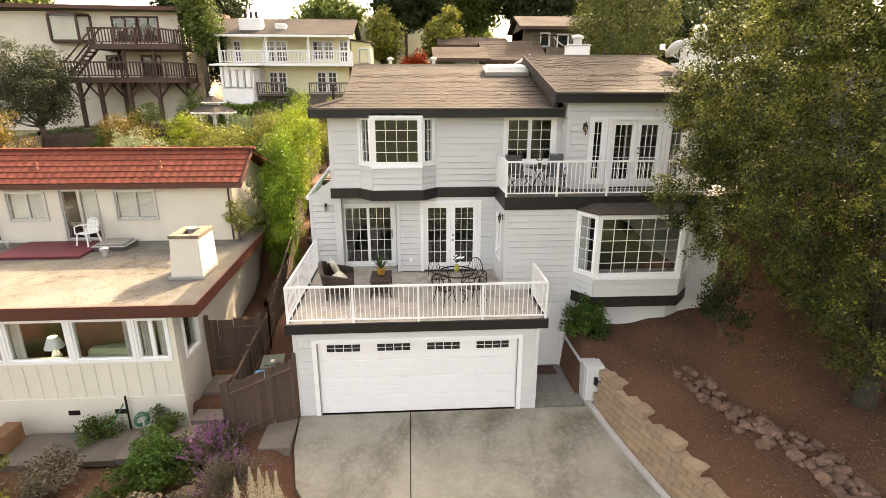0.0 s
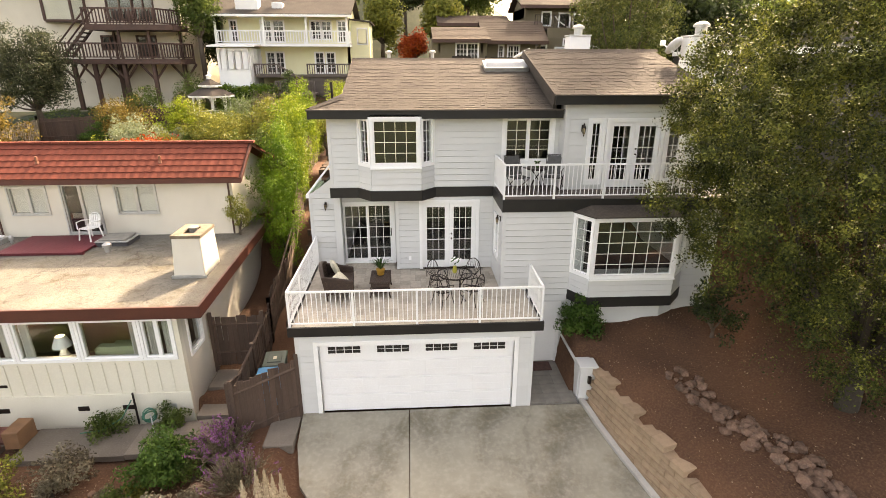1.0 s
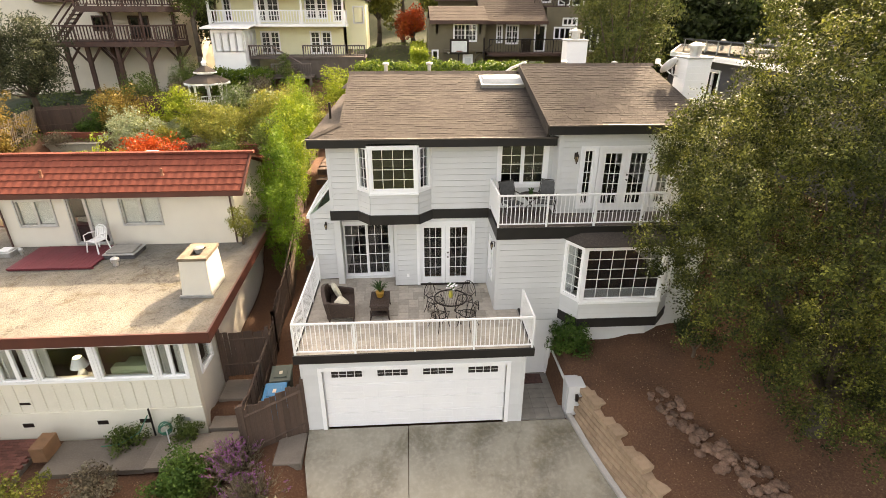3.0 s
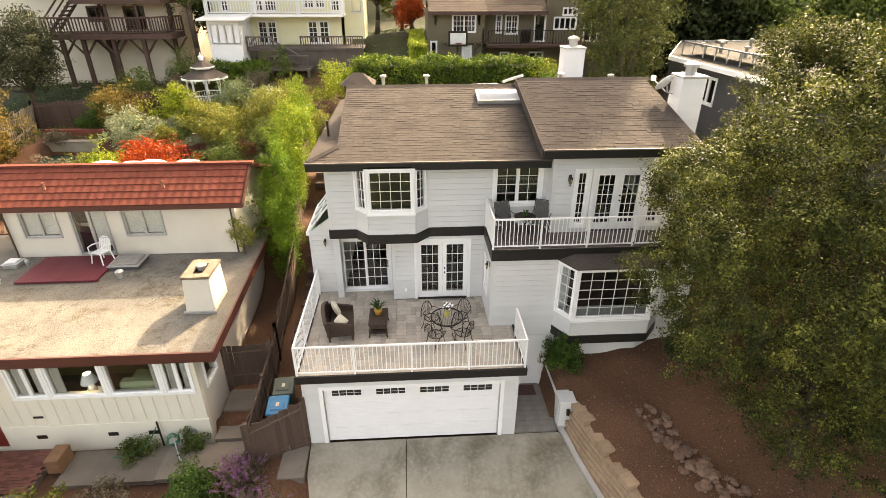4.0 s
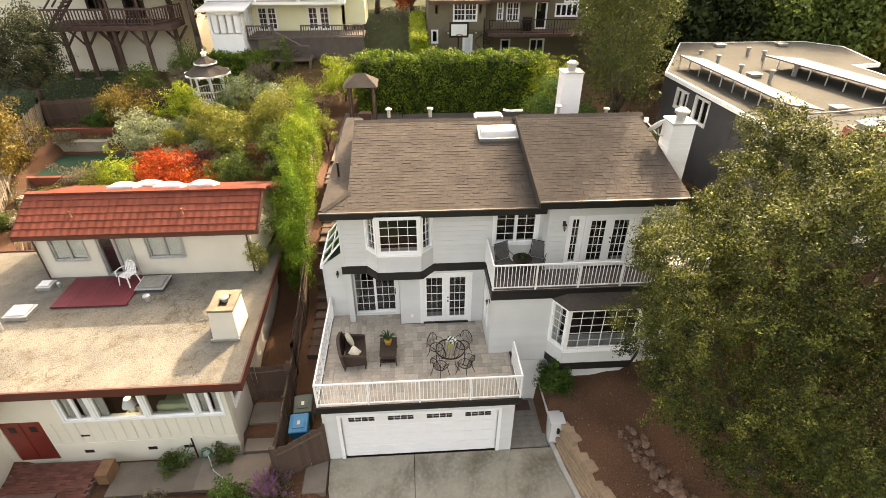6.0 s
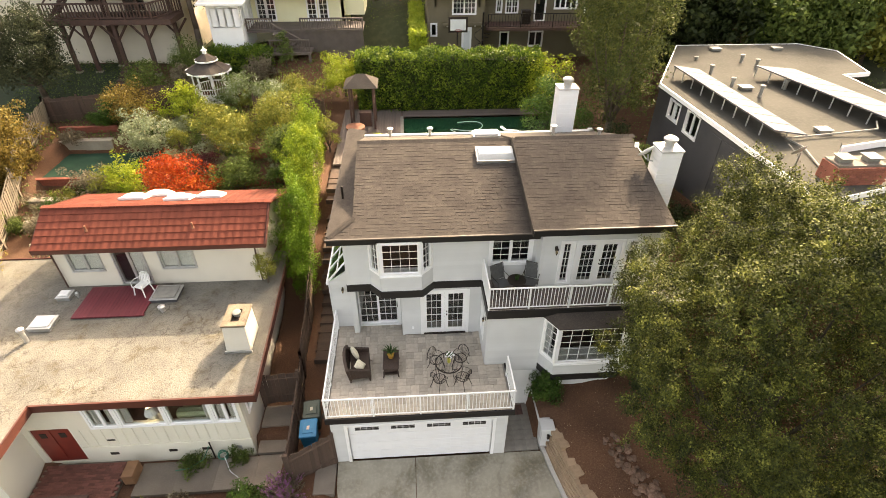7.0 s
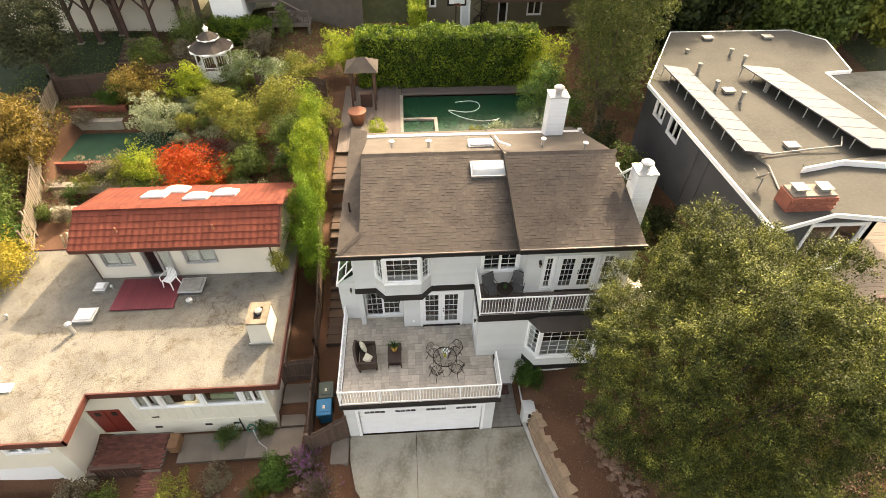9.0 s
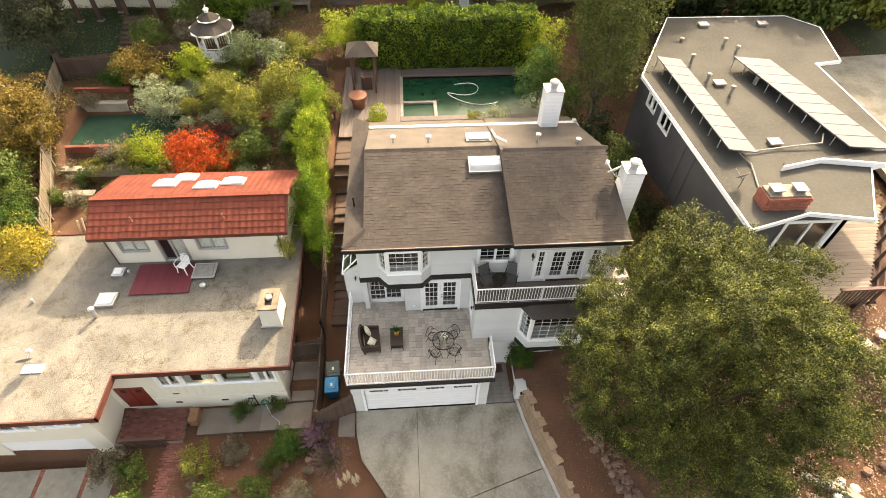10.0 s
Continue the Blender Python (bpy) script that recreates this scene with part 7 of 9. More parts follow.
for (xa, ya), (xb, yb) in zip(GP, GP[1:] + GP[:1]):
    u = Vector((xb - xa, yb - ya, 0))
    part("fascia", Mesh().box(-0.03, u.length + 0.03, -0.03, 0.03, GZ - 0.16, GZ + 0.02, Frame((xa, ya, 0), u, (u.y, -u.x, 0)).m()), WHITE, gh2)
gu = Vector((11.75 - 12.35, 12.8 - 2.0, 0))
fg = Frame((12.95, 2.7, 0), gu, (-gu.y, gu.x, 0))
gw = [(0.5, 2.2, 5.6, 7.9), (4.6, 5.3, 5.4, 8.2), (5.5, 6.2, 5.4, 8.2), (7.3, 8.3, 7.4, 8.4), (9.0, 9.4, 7.5, 8.3), (9.5, 9.9, 7.5, 8.3)]
holes_wall(gh2, fg, 0.0, 11.2, 2.5, 8.8, gw[3:], GREYWALL)
for w in gw[3:]:
    plain_window(gh2, fg, *w, sashes=2 if w[0] == 7.3 else 1)
for w in gw[1:3]:
    part("tall_panel", Mesh().box(w[0], w[1], -0.02, 0.03, w[2], w[3], fg.m()), GREYWALL, gh2, bevel=0.01)
fgf = F(2.9)
gfw = [(14.6, 16.6, 6.0, 8.3)]
holes_wall(gh2, fgf, 12.95, 17.0, 4.5, 8.8, gfw, GREYWALL)
plain_window(gh2, fgf, *gfw[0], sashes=2, trim=0.14)
part("wall", Mesh().box(16.8, 17.0, 2.9, 18, 4.5, 8.8), GREYWALL, gh2)
part("wall", Mesh().box(16.0, 22.5, 15.8, 16.0, 4.5, 8.8), GREYWALL, gh2)
for x0, y0, x1, y1, wd in ((12.65, 13.7, 13.05, 6.0, 1.3), (16.6, 13.5, 18.2, 5.95, 2.0)):
    sp_ = thing("solar_array", "row of pale solar collectors tilted on thin legs", "solar panels")
    for i in range(9):
        a, b = i / 9, (i + 0.96) / 9
        xa, ya, xb, yb = x0 + (x1 - x0) * a, y0 + (y1 - y0) * a, x0 + (x1 - x0) * b, y0 + (y1 - y0) * b
        part("panel", Mesh().prism([(xa, ya, GZ + 0.5), (xb, yb, GZ + 0.5), (xb + wd, yb, GZ + 0.3), (xa + wd, ya, GZ + 0.3)], (0, 0, 0.05)), SOLAR, sp_)
        part("leg", Mesh().rod((xa + 0.1, ya, GZ), (xa + 0.1, ya, GZ + 0.5), 0.03, 5), METAL, sp_)
        part("leg", Mesh().rod((xa + wd - 0.1, ya, GZ), (xa + wd - 0.1, ya, GZ + 0.33), 0.03, 5), METAL, sp_)
bc = part("brick_chimney", Mesh().box(13.2, 14.9, 2.97, 3.7, GZ - 0.1, GZ + 0.6), BRICK, gh2, "red brick chimney with two metal caps")
for k in range(7):
    for j in range(8):
        piece("brick", BRICK, bc, (13.3 + j * 0.213 + (0.05 if k % 2 else 0), 2.94, GZ + 0.05 + k * 0.085), (0.2, 0.05, 0.075))
part("chimney_crown", Mesh().box(13.25, 14.85, 3.0, 3.68, GZ + 0.6, GZ + 0.66), PATHC, bc)
for x in (13.6, 14.5):
    part("flue_cap", Mesh().box(x - 0.2, x + 0.2, 3.2, 3.5, GZ + 0.66, GZ + 0.8).box(x - 0.24, x + 0.24, 3.11, 3.59, GZ + 0.8, GZ + 0.83), VENTGREY, bc)
for x, y, h in ((17.25, 15.75, 0.45), (17.5, 14.8, 0.5), (14.75, 14.0, 0.5), (14.8, 12.1, 0.5), (15.4, 10.8, 0.6), (17.1, 11.7, 0.5), (15.1, 16.3, 0.15)):
    t = thing("roof_pipe", "grey metal vent on the tan roof", "vent pipe", "vents on the tan roof")
    part("pipe", Mesh().rod((x, y, GZ - 0.02), (x, y, GZ + h * 0.75), 0.075, 10), VENTGREY, t)
    part("cap", Mesh().lathe([(0.12, 0), (0.12, 0.07), (0.03, 0.1)], (x, y, GZ + h * 0.75), 10), VENTGREY, t)
for x, y in ((15.3, 11.8), (15.7, 7.0), (17.0, 18.0), (20.5, 18.0)):
    t = thing("roof_vent_box", "small flat white vent box on the tan roof", "vent")
    part("box", Mesh().box(x - 0.25, x + 0.25, y - 0.2, y + 0.2, GZ, GZ + 0.12), VENTGREY, t, bevel=0.02)
    part("cap", Mesh().box(x - 0.28, x + 0.28, y - 0.23, y + 0.23, GZ + 0.12, GZ + 0.15), VENTGREY, t)
t = thing("roof_conduit", "pale conduit pipe running over the tan roof", "pipe")
part("pipe", Mesh().tube([(13.6, 4.0, GZ + 0.05), (14.0, 5.6, GZ + 0.08), (13.8, 6.3, GZ + 0.1), (15.8, 6.6, GZ + 0.1), (17.6, 6.7, GZ + 0.2), (17.9, 7.2, GZ + 0.3)], 0.035, 6), VENTGREY, t)
cn = part("step_roof", Mesh().prism([(15.1, 5.2, GZ + 0.1), (17.0, 5.62, GZ + 0.1), (19.6, 5.15, GZ + 0.1), (20.6, 5.9, GZ + 0.1), (20.6, 6.1, GZ + 0.1), (15.3, 5.5, GZ + 0.1)], (0, 0, 0.14)), TANROOF, gh2, "raised roof edge above the front roof")
for (xa, ya), (xb, yb) in zip(((15.1, 5.2), (17.0, 5.62)), ((17.0, 5.62), (19.6, 5.15))):
    u = Vector((xb - xa, yb - ya, 0))
    part("fascia", Mesh().box(-0.02, u.length + 0.02, -0.02, 0.04, GZ + 0.02, GZ + 0.27, Frame((xa, ya, 0), u, (u.y, -u.x, 0)).m()), WHITE, cn)
an = thing("roof_antenna", "small grey antenna dish on the tan roof", "antenna")
part("mast", Mesh().rod((12.9, 4.3, GZ - 0.02), (12.9, 4.3, GZ + 0.5), 0.03, 8), VENTGREY, an)
part("reflector", Mesh().lathe([(0.26, 0.07), (0.16, 0.03), (0.015, 0), (0.01, 0.006), (0.16, 0.04), (0.255, 0.08)], (0, 0, 0), 18, closed=False), VENTGREY, an, m=pose(12.92, 4.36, GZ + 0.5, -55, 0, 20), smooth=True)
part("feed_arm", Mesh().tube([(12.9, 4.33, GZ + 0.36), (12.75, 4.8, GZ + 0.6)], 0.018, 5), VENTGREY, an)
wdk = thing("timber_terrace", "pale timber terrace with brown rail beside the grey house", "deck")
PALEDECK = mat("pale_deck_wood", (0.2, 0.165, 0.135), (0.16, 0.13, 0.105), (0.25, 0.21, 0.175), 2, 30, 0.85, 0.3, rand=0.14)
for i in range(27):
    piece("plank", PALEDECK, wdk, (15.9 + (2.2 + i * 0.15) / 2, 0.8 + i * 0.2, 5.9), (2.2 + i * 0.15, 0.19, 0.05))
for i in range(9):
    part("slat", Mesh().box(16.4 + i * 0.17, 16.48 + i * 0.17, 0.62, 0.67, 5.9, 6.8), BROWNWOOD, wdk)
part("rail", Mesh().box(16.3, 18.1, 0.58, 0.72, 6.8, 6.88), BROWNWOOD, wdk)
part("side_rail", Mesh().rod((18.15, 0.7, 6.84), (22.1, 5.9, 6.84), 0.08, 4), BROWNWOOD, wdk)
part("side_board", Mesh().rod((18.25, 0.7, 5.85), (22.2, 5.9, 5.85), 0.14, 4), BROWNWOOD, wdk)
for i in range(6):
    x, y = 18.15 + 0.75 * i, 0.7 + 0.99 * i
    part("rail_post", Mesh().box(x - 0.05, x + 0.05, y - 0.05, y + 0.05, 5.7, 6.84), BROWNWOOD, wdk)
for x in (16.0, 18.0):
    part("post", Mesh().box(x - 0.1, x + 0.1, 0.8, 1.0, 2.0, 5.88), BROWNWOOD, wdk)
solid("side_drive", Mesh().prism([(23.5, 2, 5.6), (31, 0, 5.2), (33, 20, 6.0), (24.5, 19, 6.2)], (0, 0, -0.3)), CONCRETE, "pale concrete drive beside the grey house", "driveway", kind="structure")

# ---- pool terrace ----
pd = thing("pool_deck", "grey-brown plank pool deck", "deck", kind="structure")
for i in range(22):
    piece("plank", DECKWOOD, pd, (-4.2 + i * 0.17, 19.2, 4.0), (0.16, 8.0, 0.06))
for i in range(6):
    piece("plank", DECKWOOD, pd, (5.0, 21.9 + i * 0.17, 4.0), (11.0, 0.16, 0.06))
solid("pool_coping", Mesh().box(-0.62, 9.4, 16.6, 17.1, 3.6, 4.06), DECKWOOD, "pale concrete pool edge", "pool edge", kind="structure", bevel=0.02)
solid("pool_side", Mesh().box(-0.62, -0.42, 17.1, 21.8, 3.6, 4.06), CONCRETE2, "pale concrete pool side", "pool edge", kind="structure", bevel=0.02)
solid("pool_water", Mesh().box(-0.42, 9.2, 17.1, 21.7, 3.3, 3.92), POOLW, "dark green still pool water", "water", kind="structure")
solid("spa_kerb", Mesh().box(-0.4, 1.5, 18.6, 18.8, 3.5, 4.04), CONCRETE2, "pale divider between spa and pool", "pool edge", kind="structure")
solid("spa_side", Mesh().box(1.5, 1.7, 17.1, 18.8, 3.5, 4.04), CONCRETE2, "pale spa side wall", "pool edge", kind="structure")
pc = thing("pool_hose", "pale cleaner hose floating in the pool", "hose")
part("hose", Mesh().tube([(3.0 + 1.3 * math.sin(t * 0.35) + t * 0.06, 20.8 - t * 0.11 + 0.4 * math.sin(t * 0.6), 3.95) for t in range(26)], 0.022, 6), PLASTIC, pc)
pv = thing("garden_shelter", "small timber shelter with a shingled hip roof", "shelter")
for x in (-3.55, -2.15):
    for y in (19.9, 21.2):
        part("post", Mesh().box(x - 0.06, x + 0.06, y - 0.06, y + 0.06, 3.9, 6.7), BROWNWOOD, pv)
part("roof", Mesh().add([(-3.85, 19.6, 6.65), (-1.85, 19.6, 6.65), (-1.85, 21.5, 6.65), (-3.85, 21.5, 6.65), (-3.1, 20.5, 7.25), (-2.6, 20.5, 7.25)], [(0, 1, 5, 4), (1, 2, 5), (2, 3, 4, 5), (3, 0, 4), (0, 3, 2, 1)]), SHINGLE1, pv)
part("counter", Mesh().box(-3.1, -2.4, 20.3, 20.8, 4.0, 4.9), BROWNWOOD, pv)
tp = thing("terracotta_pot", "large terracotta pot at the deck corner", "pot")
part("pot", Mesh().lathe([(0.35, 0), (0.5, 0.7), (0.5, 0.85), (0.42, 0.86)], (-3.2, 18.3, 4.03), 18), TERRA, tp, smooth=True)
part("rim", Mesh().lathe([(0.54, 0.72), (0.56, 0.86), (0.5, 0.87)], (-3.2, 18.3, 4.03), 18), TERRA, tp)
# gazebo
gz_t = thing("gazebo", "white lattice octagonal gazebo with two-tier shingle roof", "gazebo", at=pose(-12.9, 24.2, 4.55))
ring = [(math.cos(math.pi / 8 + k * math.pi / 4), math.sin(math.pi / 8 + k * math.pi / 4)) for k in range(8)]
part("floor", Mesh().prism([(1.15 * c, 1.15 * s, 0) for c, s in ring], (0, 0, 0.25)), WHITE, gz_t)
for k, (c, s) in enumerate(ring):
    part("post", Mesh().rod((1.1 * c, 1.1 * s, 0.25), (1.1 * c, 1.1 * s, 2.0), 0.055, 6), WHITE, gz_t)
    c2, s2 = ring[(k + 1) % 8]
    part("header", Mesh().rod((1.1 * c, 1.1 * s, 1.95), (1.1 * c2, 1.1 * s2, 1.95), 0.07, 4), WHITE, gz_t)
    part("rail", Mesh().rod((1.1 * c, 1.1 * s, 0.95), (1.1 * c2, 1.1 * s2, 0.95), 0.035, 4), WHITE, gz_t)
    for q in (0.2, 0.4, 0.6, 0.8):
        px, py = 1.1 * (c + (c2 - c) * q), 1.1 * (s + (s2 - s) * q)
        part("baluster", Mesh().rod((px, py, 0.25), (px, py, 0.95), 0.02, 4), WHITE, gz_t)
        part("fretwork", Mesh().rod((px, py, 1.95), (px, py, 1.95 - 0.42 * abs(q - 0.5) * 2), 0.045, 4), WHITE, gz_t)
part("lower_roof", Mesh().add([(1.45 * c, 1.45 * s, 2.0) for c, s in ring] + [(0.55 * c, 0.55 * s, 2.45) for c, s in ring], [(k, (k + 1) % 8, 8 + (k + 1) % 8, 8 + k) for k in range(8)] + [tuple(range(7, -1, -1)), tuple(range(8, 16))]), SHINGLE1, gz_t)
part("eave_band", Mesh().lathe([(1.34, 1.9), (1.47, 1.9), (1.47, 1.997), (1.34, 1.997)], n=8, closed=False), WHITE, gz_t, "white fretted eave band")
part("upper_band", Mesh().lathe([(0.66, 2.54), (0.75, 2.54), (0.75, 2.617), (0.66, 2.617)], n=8, closed=False), WHITE, gz_t)
part("lantern_ring", Mesh().prism([(0.5 * c, 0.5 * s, 2.45) for c, s in ring], (0, 0, 0.18)), WHITE, gz_t)
part("upper_roof", Mesh().add([(0.72 * c, 0.72 * s, 2.62) for c, s in ring] + [(0.12 * c, 0.12 * s, 2.98) for c, s in ring], [(k, (k + 1) % 8, 8 + (k + 1) % 8, 8 + k) for k in range(8)] + [tuple(range(7, -1, -1)), tuple(range(8, 16))]), SHINGLE1, gz_t)
part("cupola", Mesh().lathe([(0.14, 2.98), (0.14, 3.15), (0.2, 3.17), (0.03, 3.3), (0.05, 3.36), (0.005, 3.45)], n=8), WHITE, gz_t)

# ---- terraces in the neighbour's back garden ----
PALEWALL = mat("pale_terrace_concrete", (0.36, 0.32, 0.26), (0.27, 0.235, 0.19), (0.45, 0.4, 0.33), 1.4, 26, 0.9, 0.3)
REDBLOCK = mat("red_painted_block", (0.24, 0.07, 0.045), (0.17, 0.05, 0.034), (0.3, 0.11, 0.075), 2, 30, 0.85, 0.3, rand=0.12)
for y, x0, x1, z, m, lab in ((12.7, -19.9, -18.2, 2.2, PALEWALL, "low concrete terrace wall"), (14.7, -20.7, -15.0, 2.36, PALEWALL, "pale concrete terrace wall"), (20.1, -21.4, -18.3, 3.4, PALEWALL, "pale concrete terrace wall")):
    solid("terrace_wall", Mesh().box(x0, x1, y, y + 0.22, z - 0.9, z + 0.12), m, lab, "wall", kind="structure", bevel=0.02, group="terrace walls")
    solid("wall_cap", Mesh().box(x0 - 0.02, x1 + 0.02, y - 0.05, y + 0.42, z + 0.124, z + 0.19), m, "worn flat coping on the terrace wall", "coping", kind="structure", bevel=0.015)
for x0, x1, y0, y1, z0, z1 in ((-21.1, -17.2, 16.4, 16.65, 1.9, 2.95), (-21.3, -21.1, 16.4, 19.9, 1.9, 2.95), (-13.0, -5.7, 15.2, 15.45, 2.3, 3.25), (-9.5, -5.7, 17.6, 17.85, 2.9, 3.95), (-21.8, -18.3, 21.2, 21.45, 3.2, 4.0)):
    rw = thing("block_wall", "low red block wall of the terraced garden", "wall", kind="structure", group="red block walls")
    part("core", Mesh().box(x0 + 0.01, x1 - 0.01, y0 + 0.01, y1 - 0.01, z0, z1 - 0.01), REDBLOCK, rw)
    lx, ly = x1 - x0, y1 - y0
    k_ = max(1, round(max(lx, ly) / 0.4))
    for i in range(k_):
        for r_ in range(3):
            f0 = (i + 0.5) / k_
            cx_, cy_ = (x0 + lx * f0, (y0 + y1) / 2) if lx > ly else ((x0 + x1) / 2, y0 + ly * f0)
            piece("block", REDBLOCK, rw, (cx_, cy_, z1 - 0.1 - 0.2 * r_), (lx / k_ - 0.012 if lx > ly else lx, ly if lx > ly else ly / k_ - 0.012, 0.19), bevel=0.03)
solid("green_court_floor", Mesh().box(-21.05, -14.4, 16.7, 20.0, 2.4, 2.78), TURF, "dark green artificial turf terrace", "turf", kind="structure")
# two framed panels of unknown use, each a board in a wooden frame
for x, y, z in ((-12.4, 19.4, 3.55), (-11.4, 19.5, 3.6)):
    pn = thing("cold_frame", "weathered grey framed panel leaning in the garden", "cold frame")
    part("board", Mesh().box(x - 0.42, x + 0.42, y, y + 0.05, z - 0.3, z + 0.5), VENTGREY, pn)
    part("frame", Mesh().box(x - 0.48, x - 0.42, y - 0.02, y + 0.07, z - 0.35, z + 0.56).box(x + 0.42, x + 0.48, y - 0.02, y + 0.07, z - 0.35, z + 0.56).box(x - 0.42, x + 0.42, y - 0.02, y + 0.07, z + 0.5, z + 0.56), FENCE2, pn)
fence([(-19.2, 9.5), (-20.5, 12.6), (-21.8, 17.6), (-23.2, 22.9)], lambda x, y: gz(x, y) + 0.0, 1.7, "leaning weathered wooden fence of wide boards", FENCE2, step=0.26, lean=0.12)
fence([(-23.2, 22.9), (-19.0, 23.2), (-14.8, 23.2)], lambda x, y: gz(x, y) + 0.1, 1.6, "reddish-brown back garden fence", FENCE, step=0.2)
fence([(-10.0, 22.6), (-5.5, 22.2)], lambda x, y: gz(x, y), 1.3, "dark lattice garden fence", FENCE, step=0.2)
lawn = Mesh()
lxs, lys = [-29 + 0.5 * i for i in range(20)], [23.7 + 0.5 * j for j in range(14)]
lawn.v = [(x, y, gz(x, y) + 0.05) for y in lys for x in lxs]
lawn.f = [(j * 20 + i, j * 20 + i + 1, (j + 1) * 20 + i + 1, (j + 1) * 20 + i) for j in range(13) for i in range(19)]
solid("lawn", lawn, mat("shaded_lawn", (0.02, 0.034, 0.014), (0.014, 0.024, 0.01), (0.035, 0.05, 0.02), 1.5, 50, 0.95, 0.6), "dark green shaded lawn below the stilt house", "lawn", kind="structure", smooth=True)
gst = thing("back_stairs", "brick garden steps below the stilt house", "stairs", kind="structure")
for i in range(9):
    part("step", Mesh().box(-20.0, -18.6, 24.2 + i * 0.4, 24.65 + i * 0.4, 4.2 + i * 0.16, 4.45 + i * 0.16), TIMBER, gst, bevel=0.01)
wst = thing("log_pile", "pile of pale timber offcuts and tools in a corner", "timber pile")
for i in range(9):
    r = rng0.random()
    part("offcut", Mesh().rod((-17.9 + i * 0.22, 9.9, 2.0), (-17.7 + i * 0.24, 9.7 + r * 0.4, 2.7 + r * 0.4), 0.05, 4), STRAW, wst)

# ---- planting ----
L_OAK = leafmat("oak_leaf", [(0.009, 0.014, 0.004), (0.031, 0.042, 0.01), (0.088, 0.103, 0.022), (0.26, 0.272, 0.062)], rough=0.6, patch=1.8, through=0.3)
L_BAMBOO = leafmat("bamboo_leaf", [(0.06, 0.12, 0.01), (0.16, 0.24, 0.02), (0.34, 0.41, 0.04)])
L_BAMBOOD = leafmat("bamboo_dark", [(0.05, 0.12, 0.01), (0.12, 0.22, 0.02), (0.2, 0.3, 0.03)])
L_HEDGE = leafmat("hedge_leaf", [(0.02, 0.05, 0.008), (0.08, 0.14, 0.015), (0.26, 0.34, 0.04)])
L_LIME = leafmat("lime_leaf", [(0.1, 0.15, 0.01), (0.25, 0.32, 0.03), (0.42, 0.44, 0.06)])
L_YELLOW = leafmat("yellow_leaf", [(0.16, 0.14, 0.02), (0.32, 0.26, 0.04), (0.42, 0.34, 0.06)])
L_GOLD = leafmat("gold_leaf", [(0.07, 0.06, 0.018), (0.18, 0.125, 0.03), (0.28, 0.2, 0.05), (0.1, 0.1, 0.03)])
L_RED = leafmat("maple_leaf", [(0.2, 0.022, 0.01), (0.4, 0.055, 0.013), (0.52, 0.14, 0.022)])
L_SILVER = leafmat("silver_leaf", [(0.13, 0.17, 0.09), (0.26, 0.3, 0.17), (0.42, 0.45, 0.3)])
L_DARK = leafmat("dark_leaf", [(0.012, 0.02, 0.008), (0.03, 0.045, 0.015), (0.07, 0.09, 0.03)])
L_MID = leafmat("mid_leaf", [(0.03, 0.055, 0.012), (0.09, 0.13, 0.03), (0.18, 0.23, 0.06)])
L_OLIVE = leafmat("olive_leaf", [(0.08, 0.1, 0.02), (0.19, 0.2, 0.04), (0.32, 0.31, 0.06)])
L_PINE = leafmat("pine_needle", [(0.03, 0.045, 0.01), (0.075, 0.095, 0.024), (0.17, 0.18, 0.05)])
L_GREEN = leafmat("fresh_leaf", [(0.022, 0.058, 0.011), (0.058, 0.118, 0.022), (0.12, 0.2, 0.042)])
L_PURPLE = leafmat("lavender", [(0.16, 0.07, 0.13), (0.29, 0.11, 0.25), (0.44, 0.19, 0.4)])
L_PLUM = leafmat("plum_leaf", [(0.05, 0.012, 0.014), (0.11, 0.03, 0.03), (0.17, 0.06, 0.05)])
L_SAGE = leafmat("sage_leaf", [(0.02, 0.026, 0.014), (0.06, 0.07, 0.034), (0.14, 0.15, 0.075)])
L_DRY = leafmat("dry_shrub", [(0.08, 0.06, 0.04), (0.18, 0.15, 0.1), (0.26, 0.24, 0.17)])
L_WHITEFL = leafmat("white_flower", [(0.14, 0.2, 0.06), (0.2, 0.26, 0.09), (0.6, 0.6, 0.5)])

OAKBARK = mat("oak_bark", (0.05, 0.04, 0.031), (0.032, 0.026, 0.021), (0.08, 0.066, 0.052), 4, 30, 0.95, 0.8)


